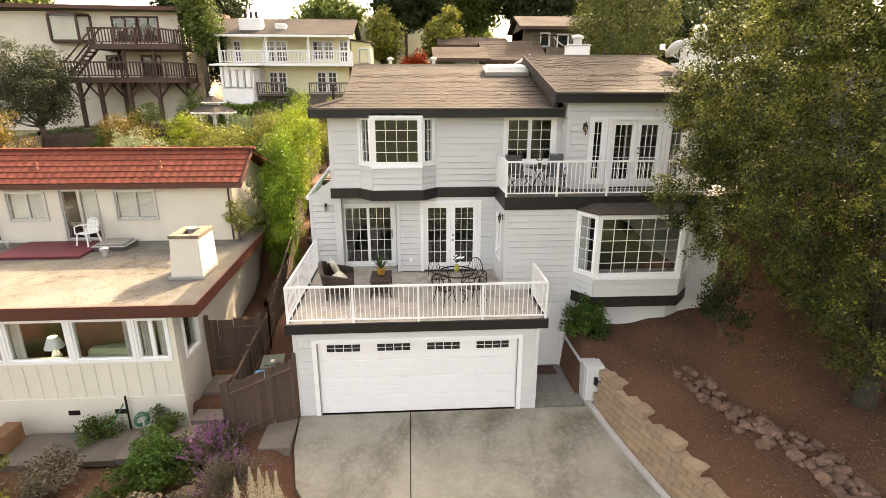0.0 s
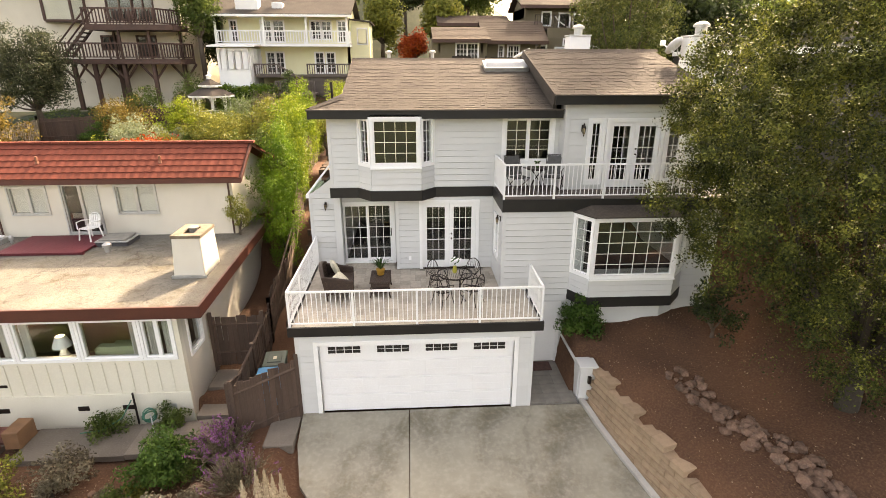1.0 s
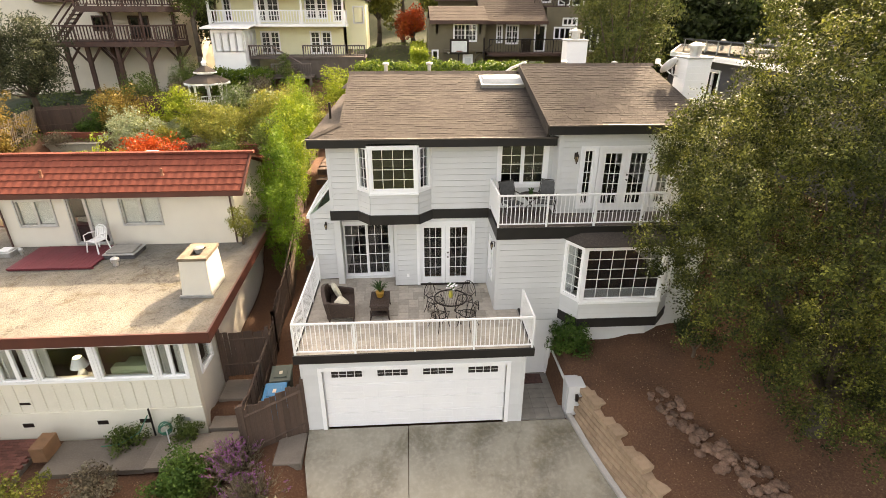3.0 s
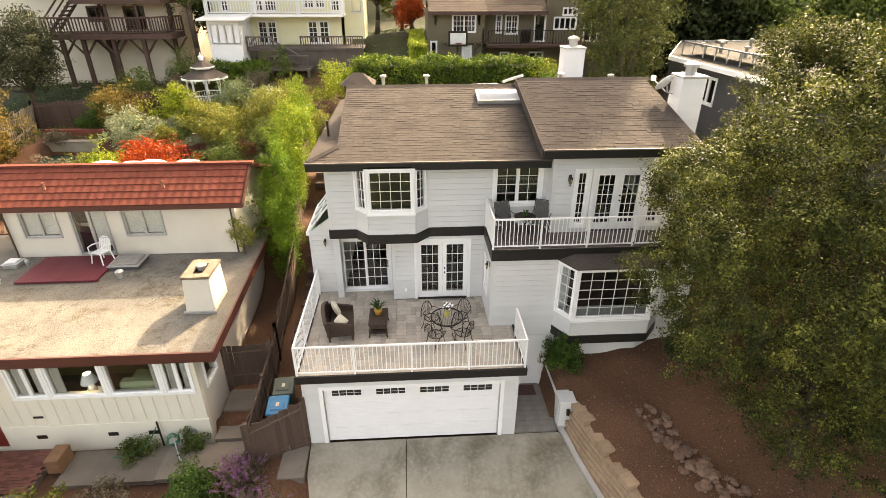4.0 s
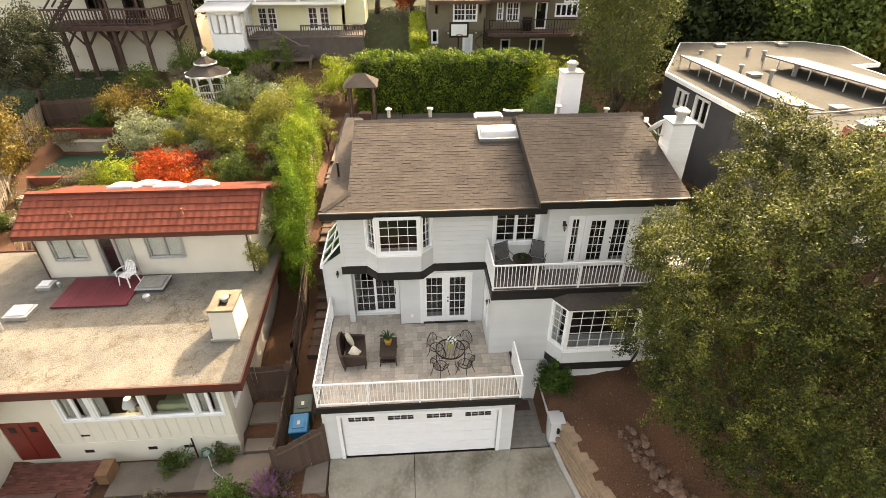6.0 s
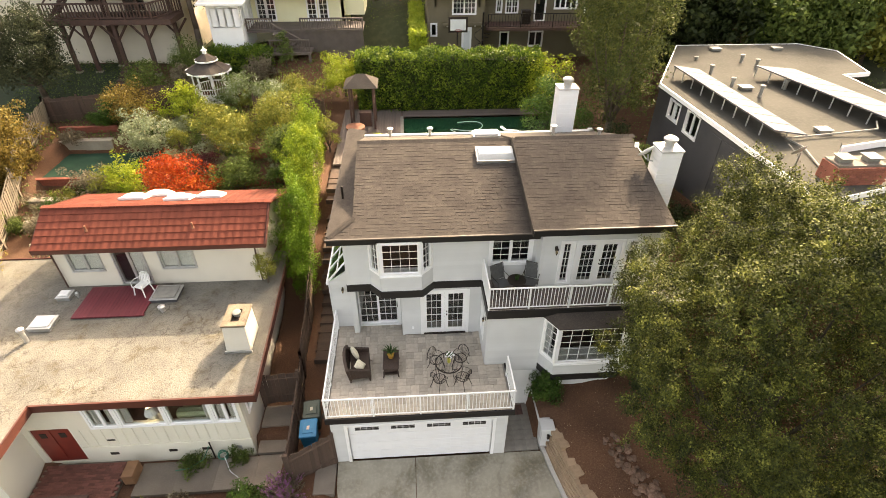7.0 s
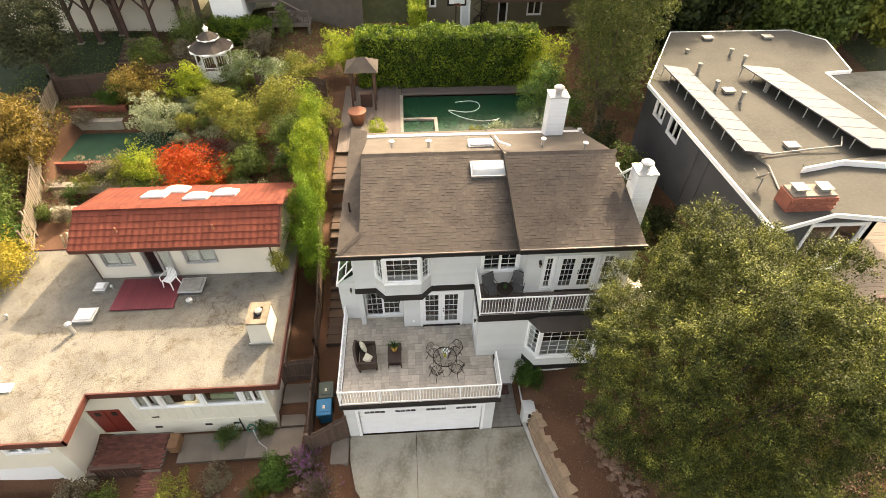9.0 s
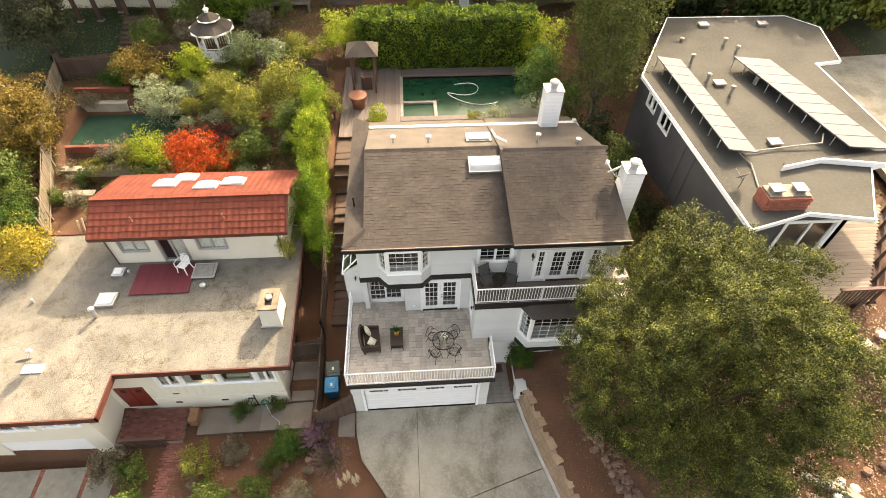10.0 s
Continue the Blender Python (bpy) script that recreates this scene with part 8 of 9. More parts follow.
def big_oak(name, label, seed, base, c, radii, n_lobe, tufts, per, material):
    """A crown of boughs: lobes over an uneven ellipsoid, each covered by small sprays of leaves, with shaded gaps between them."""
    rng = np.random.default_rng(seed)
    t = thing(name, label, "tree")
    c, radii = np.array(c), np.array(radii)
    spots_, outs = [], []
    lobes = []
    while len(lobes) < n_lobe:
        d = rng.normal(size=3)
        d /= np.linalg.norm(d)
        if d[2] < (-0.42 if d[0] < -0.1 and d[1] > -0.4 else -0.92):
            continue
        bulge = 1.0 + 0.28 * noise.noise(Vector(d * 1.7 + c))
        q = c + d * radii * rng.uniform(0.62, 0.88) * bulge
        q[0] -= 0.13 * (q[2] - c[2])   # the crown leans towards the house
        if all(np.linalg.norm(q - o) > 1.22 for o, _ in lobes) or rng.random() < 0.02:
            lobes.append((q, d))
    for q, d in lobes:
        lr = rng.uniform(0.6, 1.05)
        for k in range(tufts):
            e = rng.normal(size=3) + 0.75 * d + np.array([0, 0, 0.45])
            e /= np.linalg.norm(e)
            far = rng.uniform(0.7, 1.05) if rng.random() < 0.86 else rng.uniform(1.05, 1.3)
            spots_.append(q + e * lr * far * np.array([1, 1, 0.85]))
            outs.append(e)
    inner = 300
    for k in range(inner):
        d = rng.normal(size=3)
        d /= np.linalg.norm(d)
        spots_.append(c + d * radii * rng.uniform(0.4, 0.74))
        outs.append(d)
    spots_, outs = np.array(spots_), np.array(outs)
    n = len(spots_)
    rc = rng.uniform(0.12, 0.27, size=(n, 1, 1))
    rc[-inner:] *= 3.0
    d = rng.normal(size=(n, per, 3)) + 0.4 * outs[:, None, :]
    d /= np.linalg.norm(d, axis=2)[:, :, None]
    along = rng.uniform(-0.6, 1.6, size=(n, per, 1)) * rc
    p = spots_[:, None, :] + d * rng.uniform(0.15, 1, size=(n, per, 1)) ** 0.6 * rc + outs[:, None, :] * along * 0.8
    v = leaves(p.reshape(-1, 3), (d + outs[:, None, :] + np.array([0.3, 0.5, 1.1])).reshape(-1, 3), 0.058, rng, 0.62)
    part("crown", quads("crown", v, material), material, t)
    fork = Vector((base[0], base[1], base[2] + 1.3))
    limbs(t, base, fork, [fork + (Vector(q) - fork) * 0.8 for q, _ in lobes[:24]], 0.22, OAKBARK)
    return t


big_oak("oak_tree", "large dense evergreen oak with sunlit yellow-green top beside the house", 5, (9.6, -2.2, gz(9.6, -2.2)), (10.08, -1.8, 6.5), (4.8, 4.35, 5.6), 96, 46, 108, L_OAK)
for i in range(8):
    y = 8.4 + i * 1.25
    g0 = gz(-5.3, y)
    bh_, bw_ = 2.35 - 0.11 * i + 0.3 * math.sin(i * 2.3), 0.72 + 0.2 * math.cos(i * 1.7)
    tree("bamboo", "tall bright yellow-green bamboo clump between the houses", 20 + i, (-5.1 - 0.04 * i, y, g0), (-5.15 - 0.05 * i + 0.15 * math.sin(i * 4.1), y, g0 + bh_), (bw_, 0.85, bh_), 0.04, 80, 110, 0.3, 0.12, L_BAMBOO if i > 1 else L_BAMBOOD, "bamboo", -0.95, "bamboo clumps", 6, 0.24, 1.5, 1.3)
spots = [
    ("maple_tree", "vivid orange-red maple in the back garden", (-12.5, 14.0, 2.4), 1.45, 1.35, L_RED, 110, "tree"),
    ("maple_tree", "small orange-red maple beside a shrub", (-10.9, 14.2, 2.5), 0.8, 0.9, L_RED, 50, "tree"),
    ("yellow_bush", "yellow-green leafy bush on the terrace", (-15.4, 15.2, 2.6), 1.0, 1.2, L_LIME, 60, "bush"),
    ("silver_bush", "pale silver-green shrub on the terrace", (-15.6, 19.2, 3.2), 1.35, 1.5, L_SILVER, 90, "shrub"),
    ("orange_tree", "golden-orange autumn tree on the terrace", (-17.3, 21.8, 3.7), 1.4, 1.4, L_GOLD, 80, "tree"),
    ("lime_bush", "bright lime-green bush near the gazebo", (-13.9, 21.8, 3.9), 1.2, 1.4, L_LIME, 70, "bush"),
    ("olive_bush", "yellow-green leafy garden tree", (-9.9, 17.8, 3.3), 1.5, 1.5, L_OLIVE, 100, "tree"),
    ("olive_bush", "yellow-green leafy garden tree", (-7.6, 19.2, 3.7), 1.6, 1.5, L_OLIVE, 110, "tree"),
    ("olive_bush", "yellow-green leafy garden tree", (-11.5, 19.0, 3.6), 1.2, 1.3, L_OLIVE, 70, "tree"),
    ("dark_shrub", "dark green broad-leaved shrub", (-9.2, 14.9, 2.8), 1.1, 1.1, L_MID, 80, "shrub"),
    ("dark_shrub", "dark green broad-leaved shrub", (-7.0, 16.4, 3.1), 1.1, 1.2, L_MID, 80, "shrub"),
    ("dry_shrub", "reddish-brown twiggy shrub on the terrace", (-11.0, 16.5, 3.1), 0.7, 0.7, L_DRY, 40, "shrub"),
    ("thin_tree", "sparse young tree with yellow leaves", (-16.6, 14.9, 2.8), 0.9, 0.9, L_OLIVE, 26, "tree"),
    ("flowering_shrub", "shrub with small white flowers by the gazebo", (-10.9, 23.4, 4.4), 1.2, 1.0, L_WHITEFL, 70, "shrub"),
    ("flowering_shrub", "shrub with small white flowers by the gazebo", (-8.9, 23.2, 4.4), 1.1, 0.9, L_WHITEFL, 60, "shrub"),
    ("olive_bush", "yellow-green shrub along the path", (-7.2, 23.4, 4.6), 1.2, 1.0, L_OLIVE, 70, "shrub"),
    ("round_bush", "round bright green bush by the shelter", (-4.3, 24.4, 4.8), 1.5, 1.4, L_LIME, 110, "bush"),
    ("brown_bush", "rounded russet-brown bush near the gazebo", (-10.2, 26.4, 5.2), 1.0, 0.8, L_DRY, 60, "bush"),
    ("brown_bush", "rounded russet-brown bush near the gazebo", (-15.2, 25.2, 4.8), 0.8, 0.9, L_DRY, 40, "bush"),
    ("green_shrub", "green shrub under the stilt house", (-17.2, 24.6, 4.7), 1.2, 1.3, L_MID, 60, "shrub"),
    ("green_shrub", "green shrub by the back fence", (-18.6, 22.4, 4.2), 1.0, 0.9, L_GREEN, 50, "shrub"),
    ("green_shrub", "green shrub beside the gazebo", (-15.2, 27.0, 5.4), 1.3, 1.4, L_MID, 70, "shrub"),
    ("green_shrub", "climbing green shrub on the deck", (-8.6, 27.4, 5.2), 0.6, 1.2, L_MID, 40, "shrub"),
    ("thin_tree", "thin tree with russet leaves by the steps", (-4.7, 17.4, 3.8), 0.7, 1.1, L_OLIVE, 30, "tree"),
    ("gold_bush", "golden yellow bush at the roof corner", (-19.3, 7.6, 1.4), 1.5, 1.4, L_YELLOW, 90, "bush"),
    ("green_shrub", "green shrub behind the cream house", (-20.6, 9.6, 1.8), 1.3, 1.2, L_GREEN, 70, "shrub"),
    ("green_shrub", "low dark green shrub behind the red roof", (-16.9, 11.2, 2.0), 0.8, 0.6, L_GREEN, 40, "shrub"),
    ("shade_shrub", "dense dark green shrub beyond the leaning fence", (-22.0, 9.6, 2), 1.4, 1.5, L_MID, 70, "shrub"),
    ("shade_shrub", "dense dark green shrub beyond the leaning fence", (-23.6, 18.9, 3), 1.3, 1.2, L_DARK, 60, "shrub"),
    ("shade_shrub", "dense dark green shrub beyond the leaning fence", (-21.4, 11.6, 2), 1.0, 1.4, L_MID, 60, "shrub"),
    ("twiggy_tree", "half-bare young tree with a few yellow leaves", (-17.4, 15.2, 2.8), 1.0, 1.2, L_DRY, 22, "tree"),
    ("shade_shrub", "dense dark green shrub between the houses", (9.7, 6.3, 4), 0.9, 1.4, L_MID, 60, "shrub"),
    ("shade_shrub", "dense dark green shrub between the houses", (10.3, 8.2, 4), 1.1, 1.5, L_DARK, 70, "shrub"),
    ("shade_shrub", "dense dark green shrub between the houses", (10.2, 10.3, 4), 1.2, 1.6, L_MID, 70, "shrub"),
    ("shade_shrub", "dense dark green shrub between the houses", (9.8, 12.0, 4), 1.1, 1.7, L_DARK, 70, "shrub"),
    ("shade_shrub", "dense dark green shrub between the houses", (11.3, 6.9, 4), 0.9, 1.1, L_DARK, 50, "shrub"),
    ("shade_shrub", "dense dark green shrub between the houses", (11.2, 4.4, 4), 1.0, 1.2, L_MID, 50, "shrub"),
    ("purple_shrub", "dark purple-leaved shrub beside the maple", (-11.2, 16.2, 3.0), 0.65, 0.9, L_PLUM, 44, "shrub"),
    ("yellow_plants", "yellow flowering plants at the pool corner", (-2.0, 16.9, 3.9), 0.6, 0.5, L_LIME, 30, "plants"),
    ("pool_plant", "pale green plants at the pool edge", (5.2, 16.6, 3.9), 0.8, 0.45, L_SILVER, 30, "plants"),
    ("pool_plant", "pale green plants at the pool edge", (3.9, 16.5, 3.9), 0.5, 0.4, L_OLIVE, 20, "plants"),
    ("climber", "reddish climbing plant on the cream wall corner", (-6.35, 7.0, 2.7), 0.45, 0.75, L_OLIVE, 26, "climber"),
    ("green_tree", "fresh green leafy tree beside the hedge", (8.2, 18.6, 4.0), 1.4, 2.0, L_GREEN, 90, "tree"),
    ("green_tree", "fresh green leafy tree beside the hedge", (8.8, 22.8, 4.2), 1.6, 2.0, L_LIME, 90, "tree"),
    ("green_tree", "fresh green leafy tree beside the pine", (9.0, 16.4, 4.0), 1.1, 1.6, L_GREEN, 60, "tree"),
    ("entry_shrub", "rounded glossy green shrub above the entry wall", (4.62, 1.35, 1.15), 0.62, 0.62, L_GREEN, 60, "shrub"),
    ("green_bush", "rounded green bush in the front bed", (-6.0, -1.3, -0.85), 0.72, 0.62, L_GREEN, 90, "bush"),
    ("green_bush", "dark clipped bush in the front bed", (-12.5, -2.0, -1.3), 0.55, 0.8, L_MID, 60, "bush"),
    ("green_bush", "dark clipped bush in the front bed", (-12.3, -3.2, -1.5), 0.6, 0.8, L_MID, 60, "bush"),
    ("yellow_bush", "yellow-leaved shrub in the front bed", (-9.8, -1.8, -1.0), 0.8, 0.6, L_OLIVE, 26, "bush"),
    ("grey_shrub", "twiggy grey-green shrub in the front bed", (-5.3, -3.7, -0.9), 0.9, 0.6, L_DRY, 60, "shrub"),
    ("grey_shrub", "twiggy shrub by the porch", (-13.8, -1.6, -1.6), 0.9, 0.8, L_DRY, 50, "shrub"),
    ("low_shrub", "low dark shrub against the cream wall", (-8.4, 0.75, -0.85), 0.5, 0.36, L_MID, 30, "shrub"),
    ("low_shrub", "low dark shrub against the cream wall", (-6.75, 0.85, -0.8), 0.42, 0.36, L_MID, 26, "shrub"),
    ("low_shrub", "low dark shrub in the front bed", (-8.3, -1.3, -0.9), 0.6, 0.4, L_DRY, 36, "shrub"),
    ("low_shrub", "low green shrub in the front bed", (-8.8, -3.4, -1.1), 0.8, 0.5, L_MID, 40, "shrub"),
    ("low_shrub", "low green shrub in the front bed", (-7.0, -3.2, -1.0), 0.7, 0.45, L_MID, 36, "shrub"),
    ("bank_shrub", "thin green shrub on the bank under the oak", (8.0, 0.6, 1.4), 0.75, 0.8, L_DARK, 30, "shrub"),
]
fr_ = random.Random(31)
for k in range(84):
    x, y = fr_.uniform(-21.0, -5.9), fr_.uniform(11.9, 23.2)
    if 16.0 < y < 20.2 and x < -14.0:
        continue
    kind_ = fr_.choice(((L_OLIVE, "yellow-green garden shrub on the terraced slope"), (L_MID, "dark green garden shrub on the terraced slope"), (L_GREEN, "fresh green garden shrub on the terraced slope"), (L_DRY, "dry brown garden shrub on the terraced slope"), (L_SILVER, "grey-green garden shrub on the terraced slope")))
    spots.append(("terrace_shrub", kind_[1], (x, y, 3), fr_.uniform(0.35, 0.8), fr_.uniform(0.3, 0.75), kind_[0], fr_.randint(16, 36), "shrub"))
for k in range(16):
    kind_ = fr_.choice(((L_MID, "small dark green plant in the front bed"), (L_DRY, "small dry twiggy plant in the front bed"), (L_OLIVE, "small yellow-green plant in the front bed")))
    spots.append(("bed_plant", kind_[1], (fr_.uniform(-10.3, -4.6), fr_.uniform(-5.0, -0.9), 0), fr_.uniform(0.18, 0.38), fr_.uniform(0.15, 0.32), kind_[0], fr_.randint(8, 16), "plant"))
for i, (nm, lab, (x, y, z), r, h, lm_, nc, cat) in enumerate(spots):
    z0 = gz(x, y) if nm not in ("climber", "entry_shrub", "yellow_plants", "pool_plant") else z
    r *= 1.12 if y > 10 else 1.0
    tree(nm, lab, 100 + i, (x, y, z0), (x, y, z0 + h * 1.05), (r, r, h), 0.03 + 0.03 * r, nc, 66, 0.28 * r + 0.07, 0.045 + 0.062 * min(r, 1.2), lm_, cat, -0.85, "", 8, 0.5, 0.75, 1.35)

# lavender
rg = np.random.default_rng(77)
L_STEM = leafmat("grey_green_stem", [(0.09, 0.08, 0.05), (0.2, 0.17, 0.11), (0.32, 0.27, 0.19)])
for bx, by, bz, rad, share, n_st in ((-4.75, -1.0, -0.85, 0.95, 0.42, 240), (-4.05, -2.0, -0.95, 0.95, 0.14, 260)):
    lv = thing("lavender_bush", "sprawling purple-flowered lavender bush with grey-green stems", "bush")
    base = Vector((bx, by, bz))
    sm, tips_ = Mesh(), []
    for k in range(n_st):
        a, r = rg.uniform(0, 6.28), rg.uniform(0.15, 1.0) * rad
        tip = base + Vector((r * math.cos(a), r * math.sin(a), 1.45 - 0.7 * r + rg.uniform(-0.2, 0.15)))
        mid = base + (tip - base) * 0.5 + Vector((rg.normal() * 0.06, rg.normal() * 0.06, 0.12))
        sm.rod(base + (mid - base) * 0.2, mid, 0.008, 3).rod(mid, tip, 0.007, 3)
        tips_.append((mid, tip))
    tagged(part("stem_mass", sm, L_STEM, lv), kind="stuff")
    lf = np.array([np.array(p) + (np.array(q) - np.array(p)) * t for p, q in tips_ for t in rg.uniform(-0.4, 0.8, 16)])
    part("leaf_mass", quads("leaf_mass", leaves(lf + rg.normal(size=lf.shape) * 0.04, rg.normal(size=lf.shape), 0.09, rg, 0.25), L_STEM), L_STEM, lv)
    fw = np.array([np.array(p) + (np.array(q) - np.array(p)) * t for p, q in tips_[: int(n_st * share)] for t in rg.uniform(0.5, 1.08, 22)])
    part("flower_mass", quads("flower_mass", leaves(fw + rg.normal(size=fw.shape) * 0.018, rg.normal(size=fw.shape), 0.05, rg, 0.6), L_PURPLE), L_PURPLE, lv)
# pampas plumes
pg = thing("pampas_grass", "pale cream pampas plumes by the driveway", "grass")
for k in range(5):
    x, y = -3.5 + 0.18 * k + 0.06 * (k % 2), -3.2 + 0.14 * (k % 3)
    c = np.array([[x, y, 0.0 + 0.12 * (k % 2)]]) + (lambda h: np.column_stack([rg.normal(size=700) * 0.07 * (1 - h), rg.normal(size=700) * 0.07 * (1 - h), 0.85 * h]))(rg.uniform(0, 1, 700) ** 0.9)
    part("plume", quads("plume", leaves(c, rg.normal(size=c.shape), 0.075, rg, 0.16, -2.5), leafmat("plume_%d" % k, [(0.5, 0.43, 0.3), (0.7, 0.62, 0.47)])), STRAW, pg)
    part("stem", Mesh().rod((x, y, -0.75), (x, y, 0.2), 0.012, 4), STRAW, pg)

# clipped hedges


def hedge(name, label, box, n, size, material, seed):
    rng = np.random.default_rng(seed)
    x0, x1, y0, y1, z0, z1 = box
    t = thing(name, label, "hedge")
    p = np.column_stack([rng.uniform(x0, x1, n), rng.uniform(y0, y1, n), rng.uniform(z0, z1, n)])
    f = rng.integers(0, 4, n)
    p[f == 0, 1] = y0
    p[f == 1, 2] = z1
    p[f == 2, 0] = np.where(rng.random((f == 2).sum()) < 0.5, x0, x1)
    q = np.array([noise.noise(Vector(a * 0.9)) + 0.5 * noise.noise(Vector(a * 2.7)) for a in p])
    p += rng.normal(size=p.shape) * 0.09
    p[:, 2] += 0.35 * q * (p[:, 2] - z0) / (z1 - z0)
    p[:, 1] -= 0.25 * q
    nn = np.zeros_like(p)
    nn[:, 2] = 0.7
    nn[:, 1] = -0.7
    part("foliage", quads("foliage", leaves(p, nn, size, rng), material), material, t)
    # added dark box stands in for the shade inside the hedge
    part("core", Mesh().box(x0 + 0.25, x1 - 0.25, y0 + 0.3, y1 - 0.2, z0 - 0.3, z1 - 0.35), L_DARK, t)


hedge("tall_hedge", "tall clipped green hedge behind the pool with sunlit top", (-3.2, 8.6, 22.9, 24.6, 4.0, 7.5), 34000, 0.15, L_HEDGE, 1)
hedge("long_hedge", "long clipped light-green hedge running uphill", (0.3, 1.25, 25.6, 36, 5.0, 8.2), 12000, 0.14, L_LIME, 2)
hedge("deck_hedge", "clipped dark green hedge below the yellow house", (-13.8, -9.7, 27.6, 28.4, 5.3, 6.8), 7000, 0.14, L_HEDGE, 3)

# large trees round about
big = [
    ("pine_tree", "tall dark pine beside the grey house", (10.2, 13.9, 4.0), (10.1, 14.0, 12.2), (2.3, 2.4, 7.4), L_PINE, 330, 0.55, 0.15),
    ("pine_tree", "tall dark pine beside the grey house", (12.6, 20.5, 4.6), (12.4, 20.5, 11.5), (2.6, 2.6, 6.0), L_PINE, 300, 0.8, 0.2),
    ("broad_tree", "broad dark tree behind the grey house", (17.5, 24, 5.6), (17.5, 24, 9.5), (4.2, 3.2, 4.2), L_DARK, 260, 1.0, 0.24),
    ("broad_tree", "broad dark tree behind the grey house", (25, 23, 5.6), (25, 23, 9.2), (4.5, 3.5, 4.0), L_MID, 260, 1.0, 0.24),
    ("broad_tree", "broad olive-green tree behind the grey house", (32, 25, 5.6), (32, 25, 9.5), (4.5, 4, 4.5), L_OLIVE, 240, 1.1, 0.26),
    ("broad_tree", "broad dark tree on the hill", (22, 33, 7), (22, 33, 12.5), (5.5, 4.5, 6), L_DARK, 280, 1.2, 0.3),
    ("broad_tree", "broad dark tree on the hill", (33, 36, 8), (33, 36, 13), (6, 5, 6), L_DARK, 260, 1.3, 0.3),
    ("hill_tree", "large dark forked tree above the roofs", (-0.5, 46, 10.2), (-0.5, 46, 17.5), (4.2, 3.6, 5.2), L_DARK, 300, 1.1, 0.28),
    ("hill_tree", "large dark tree on the skyline", (6.5, 52, 12), (6.5, 52, 17.5), (4.5, 4, 4.5), L_MID, 220, 1.2, 0.3),
    ("hill_tree", "large dark tree on the skyline", (14, 50, 11.5), (14, 50, 17.5), (5.5, 4, 5), L_DARK, 240, 1.3, 0.32),
    ("hill_tree", "large green tree on the skyline", (23, 52, 12), (23, 52, 18.5), (6, 5, 6.5), L_MID, 260, 1.4, 0.34),
    ("hill_tree", "yellow-green tree on the hill", (3.0, 40, 8.8), (3.0, 40, 12.6), (2.0, 2, 2.6), L_OLIVE, 100, 0.8, 0.22),
    ("hill_tree", "yellow-green tree by the yellow house", (-2.6, 38.5, 8.2), (-2.4, 38.5, 12.2), (1.5, 1.5, 2.8), L_OLIVE, 90, 0.7, 0.2),
    ("red_tree", "orange-red autumn tree by the olive house", (0.4, 36.5, 8.0), (0.4, 36.5, 9.8), (1.2, 1.2, 1.3), L_RED, 60, 0.5, 0.18),
    ("gum_tree", "tall leafy tree beside the stilt house", (-15.3, 30.2, 6.2), (-15.3, 30.2, 13.2), (1.3, 1.3, 4.0), L_MID, 110, 0.8, 0.2),
    ("gum_tree", "leafy dark tree behind the yellow house", (-15.5, 35, 7), (-15.3, 35, 11.0), (2.0, 2.0, 3.2), L_DARK, 100, 0.8, 0.22),
    ("live_oak", "spreading grey-green oak by the stilt house", (-24.0, 24.5, 4.6), (-23.9, 24.3, 7.9), (3.0, 2.6, 2.9), L_SAGE, 330, 0.6, 0.13),
    ("gold_tree", "tall golden-brown autumn tree", (-22.3, 16.3, 3.0), (-22.3, 16.2, 5.0), (2.0, 2.6, 3.0), L_GOLD, 240, 0.6, 0.14),
    ("garden_tree", "leafy dark green tree beyond the fence", (-22.8, 12.0, 2.4), (-22.8, 12, 4.2), (2.0, 2.2, 2.6), L_MID, 160, 0.6, 0.16),
    ("far_tree", "dark tree on the far slope", (-22, 50, 13), (-22, 50, 16), (5, 4, 4), L_DARK, 140, 1.4, 0.35),
    ("far_tree", "dark tree on the far slope", (-9, 52, 13), (-9, 52, 15.2), (4, 4, 3), L_MID, 120, 1.3, 0.35),
    ("far_tree", "dark tree on the far slope", (-40, 45, 13), (-40, 45, 16), (7, 5, 5), L_MID, 160, 1.6, 0.4),
    ("far_tree", "dark tree on the far slope", (40, 48, 13), (40, 48, 18), (8, 6, 7), L_DARK, 200, 1.8, 0.4),
    ("far_tree", "dark tree on the far slope", (45, 28, 8), (45, 28, 13), (6, 6, 6), L_MID, 160, 1.6, 0.4),
]
for i, (nm, lab, b, c, rad, lm_, nc, rc, sz) in enumerate(big):
    sz *= 1.35 if nm in ("hill_tree", "far_tree", "broad_tree") else 1.0
    tree(nm, lab, 300 + i, (b[0], b[1], gz(b[0], b[1])), c, rad, 0.22, nc, 80, rc, sz, lm_, "tree", -0.85, "", 12, 0.4 if "pine" in nm else 0.55)

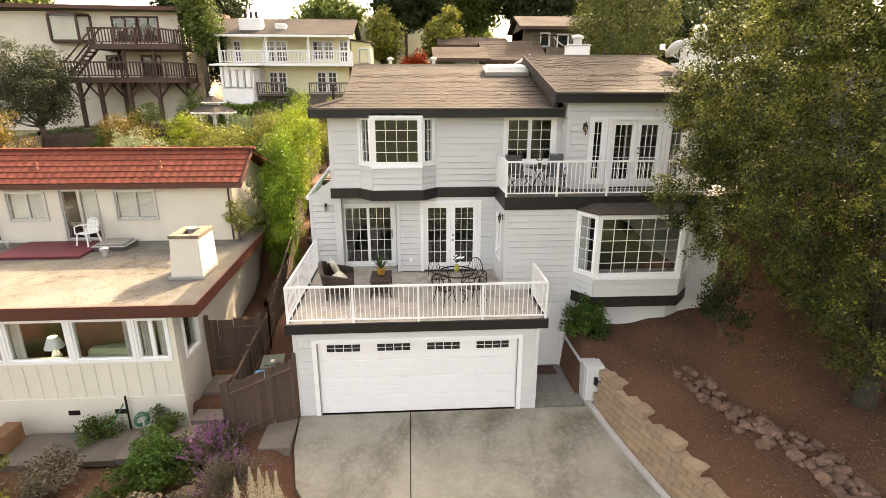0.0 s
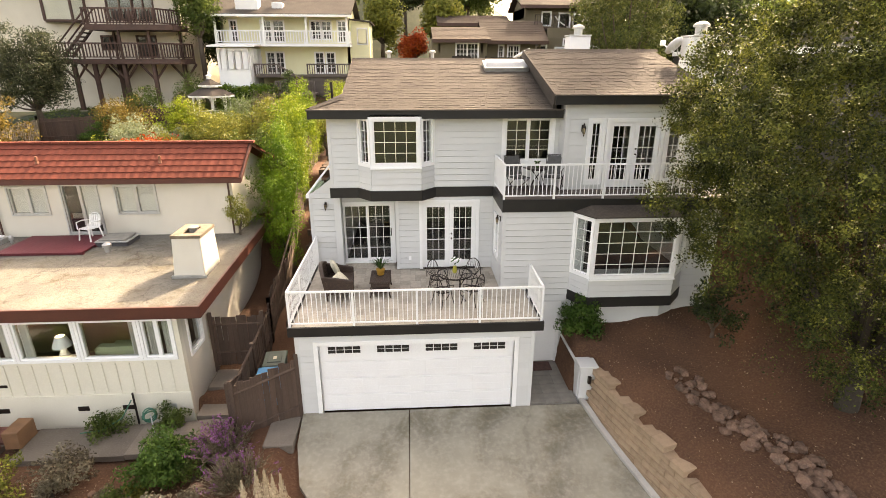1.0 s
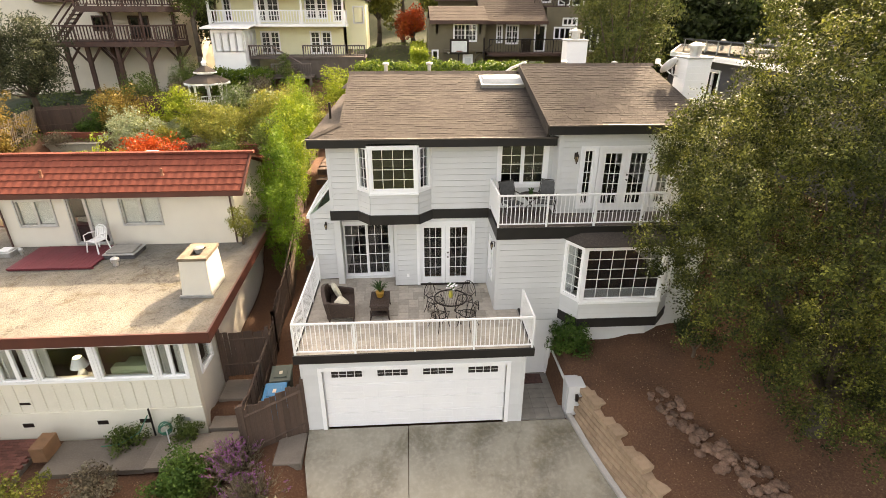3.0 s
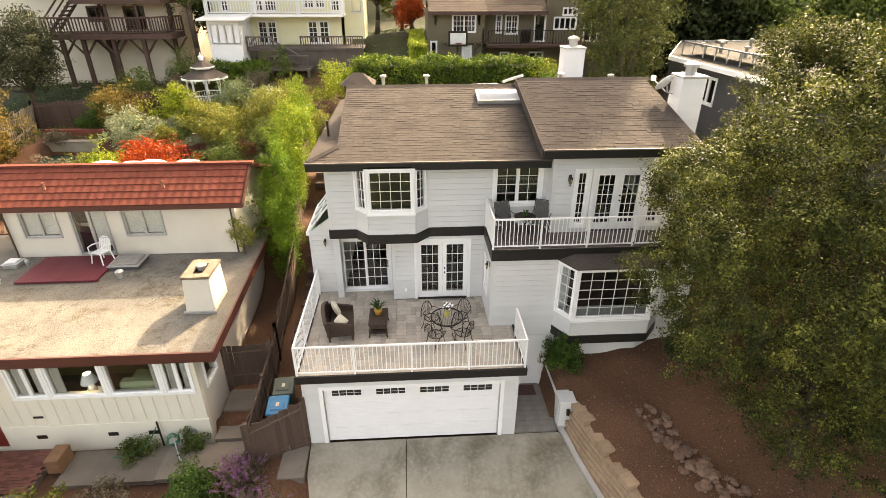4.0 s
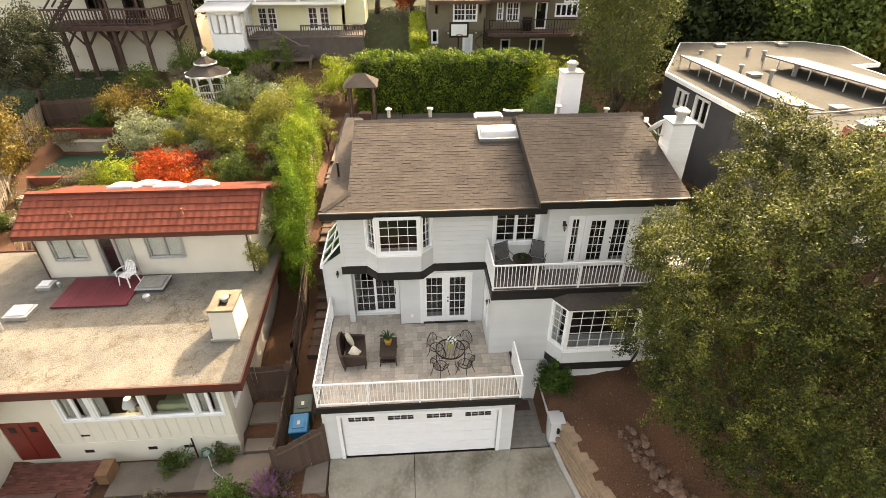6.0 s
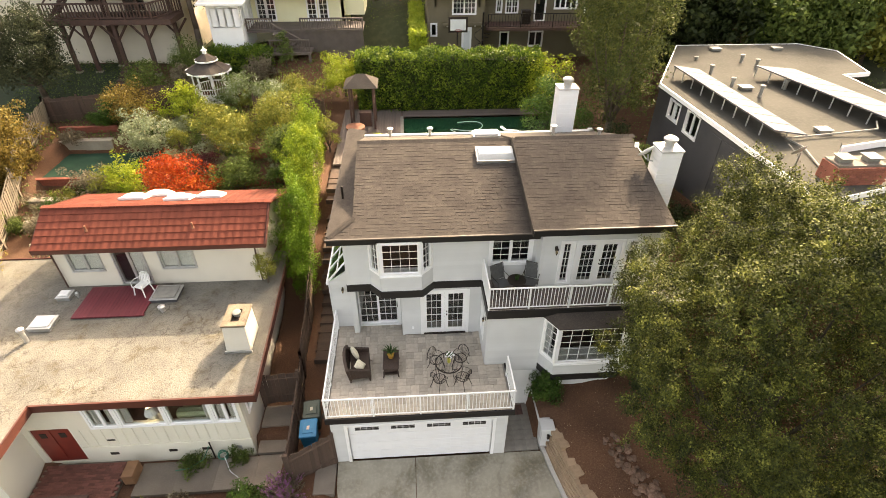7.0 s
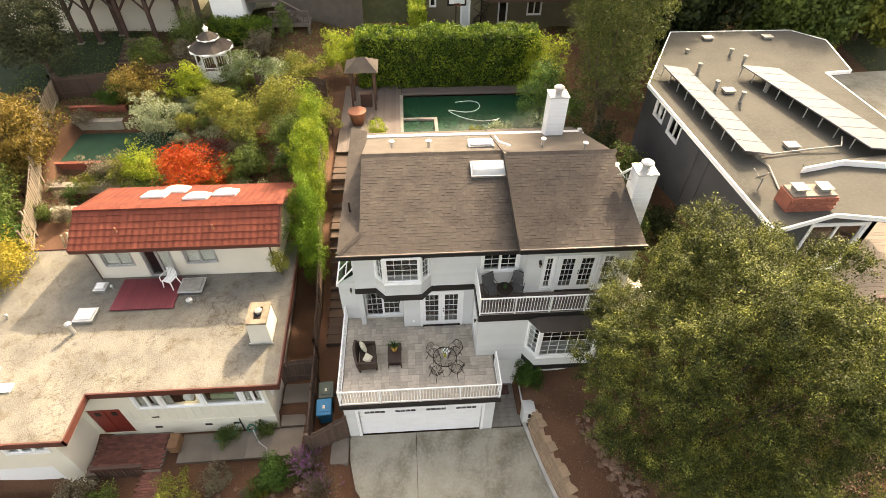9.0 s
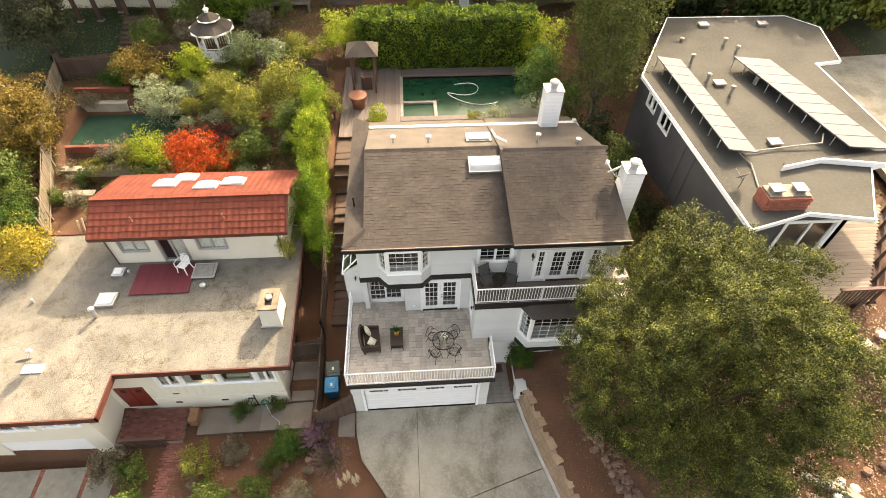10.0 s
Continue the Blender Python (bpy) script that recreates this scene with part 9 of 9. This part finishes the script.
# rocks along the bank
rr_ = random.Random(5)
for i in range(150):
    s = (i + 0.5) / 150
    x = 6.6 + 1.9 * s + rr_.uniform(-0.38, 0.38)
    y = -0.4 - 4.6 * s + rr_.uniform(-0.22, 0.22)
    r = rr_.uniform(0.06, 0.16) * (0.8 + 0.35 * s)
    rk = Mesh()
    bmr = bmesh.new()
    bmesh.ops.create_icosphere(bmr, subdivisions=2, radius=r)
    off = Vector((i * 3.1, 0, 0))
    rk.v = [tuple(Vector((v.co.x, v.co.y * rr_.uniform(0.99, 1.0), v.co.z * 0.72)) * (1 + 0.55 * noise.noise(v.co / r * 1.3 + off) + 0.2 * noise.noise(v.co / r * 3 + off))) for v in bmr.verts]
    bmr.verts.index_update()
    rk.f = [tuple(v.index for v in f.verts) for f in bmr.faces]
    bmr.free()
    o = solid("rock", rk, ROCK, "rounded reddish-brown garden rock on the bank", "rock", group="rocks along the bank")
    o.matrix_basis = pose(x, y, gz(x, y) + r * 0.3, 0, 0, rr_.uniform(0, 360))
for i in range(26):
    x, y = rr_.uniform(-10.0, -4.9), rr_.uniform(-4.5, -1.0)
    r = rr_.uniform(0.07, 0.2)
    rk = Mesh().lathe([(r * 0.7, -0.05), (r, 0.03), (r * 0.75, r * 0.5), (r * 0.2, r * 0.6)], (0, 0, 0), 7)
    o = solid("garden_stone", rk, ROCK, "flat stone edging the planting bed", "stone", group="stones in the front bed")
    o.matrix_basis = pose(x, y, gz(x, y), rr_.uniform(-10, 10), rr_.uniform(-10, 10), rr_.uniform(0, 360))

# leaf litter and gravel on the bare soil
rl = np.random.default_rng(9)
n = 5200
px = np.concatenate([rl.uniform(4.8, 12, n // 2), rl.uniform(-11, -3.3, n // 2)])
py = np.concatenate([rl.uniform(-7, 1.8, n // 2), rl.uniform(-6, -0.5, n // 2)])
keep = np.array([(x > drive_edge(y) + 0.7) if x > 0 else True for x, y in zip(px, py)])
pts = np.array([(x, y, gz(x, y) + 0.015) for x, y in zip(px[keep], py[keep])])
nn = np.tile([0.0, 0.0, 3.0], (len(pts), 1))
tagged(part("leaf_litter", quads("leaf_litter", leaves(pts, nn, 0.045, rl, 0.6), leafmat("litter", [(0.12, 0.06, 0.03), (0.25, 0.15, 0.09), (0.45, 0.36, 0.26)])), STRAW), "scattered dry leaves and gravel on the soil", "leaf litter", kind="stuff")
n = 44000
px = np.concatenate([rl.uniform(-27, -5.2, n // 2), rl.uniform(9.8, 32, n // 4), rl.uniform(-20, 12, n // 4)])
py = np.concatenate([rl.uniform(12, 31, n // 2), rl.uniform(3, 30, n // 4), rl.uniform(24.8, 44, n // 4)])
pts = np.array([(x, y, gz(x, y) + rl.uniform(0.02, 0.22)) for x, y in zip(px, py) if not (16.5 < y < 20.2 and -21.4 < x < -14.2)])
nn = np.tile([0.0, 0.0, 2.0], (len(pts), 1))
tagged(part("ground_cover", quads("ground_cover", leaves(pts, nn, 0.13, rl, 0.6), L_MID), L_MID), "low dark green ground cover and weeds on the slope", "ground cover", kind="stuff")
# curved concrete kerb by the street under the oak
cw = Mesh()
for i in range(16):
    a0, a1 = 0.6 + i * 0.07, 0.6 + (i + 1) * 0.07
    cw.add([(14.2 + r * math.cos(a), -8.2 + r * math.sin(a), z) for a in (a0, a1) for r, z in ((3.8, -0.6), (3.8, 1.3), (4.1, 1.3), (4.1, -0.6))], [(0, 1, 5, 4), (1, 2, 6, 5), (2, 3, 7, 6)])
solid("curved_wall", cw, CONCRETE, "curved pale concrete planter wall under the oak", "wall", kind="structure")

# boards, stones and litter on the bank beyond the oak
rb_ = random.Random(12)
for i in range(6):
    x, y = 18.0 + 0.45 * i, -0.7 + 0.22 * i + 0.3 * (i % 2)
    o = solid("loose_board", Mesh().box(-0.28, 0.28, -0.2, 0.2, 0, 0.06), STRAW if i % 2 else FENCE2, "pale timber board lying on the bank", "board", group="boards on the bank", bevel=0.01)
    o.matrix_basis = pose(x, y, gz(x, y) + 0.02, 0, 0, rb_.uniform(-40, 40))
for i in range(40):
    x, y = rb_.uniform(15.0, 21.5), rb_.uniform(-5.5, 1.6)
    r = rb_.uniform(0.1, 0.26)
    o = solid("bank_stone", Mesh().lathe([(r * 0.7, -0.06), (r, 0.03), (r * 0.8, r * 0.5), (r * 0.25, r * 0.66)], (0, 0, 0), 7), ROCK, "rough brown stone on the bank beyond the oak", "stone", group="stones beyond the oak")
    o.matrix_basis = pose(x, y, gz(x, y), rb_.uniform(-14, 14), rb_.uniform(-14, 14), rb_.uniform(0, 360)) @ Matrix.Diagonal((1.0, rb_.uniform(0.6, 1.0), 1.0, 1.0))
for i in range(5):
    x, y = 16.2 + 0.22 * i, -5.2 + 0.28 * (i % 3)
    o = solid("rubbish_bag", Mesh().lathe([(0.12, -0.02), (0.2, 0.06), (0.15, 0.16), (0.04, 0.24)], (0, 0, 0), 9), PLASTIC, "crumpled white plastic bag on the bank", "bag", group="bags on the bank", smooth=True)
    o.matrix_basis = pose(x, y, gz(x, y), 12 * (i % 2), 8, 50 * i)
n = 9000
px, py = rl.uniform(12.5, 23, n), rl.uniform(-8, 2.6, n)
pts = np.array([(x, y, gz(x, y) + 0.02) for x, y in zip(px, py)])
nn = np.tile([0.0, 0.0, 3.0], (len(pts), 1))
tagged(part("bank_litter", quads("bank_litter", leaves(pts, nn, 0.13, rl, 0.6), leafmat("pale_litter", [(0.2, 0.12, 0.06), (0.38, 0.27, 0.17), (0.55, 0.45, 0.32)])), STRAW), "dry leaves and twigs scattered over the far bank", "leaf litter", kind="stuff")
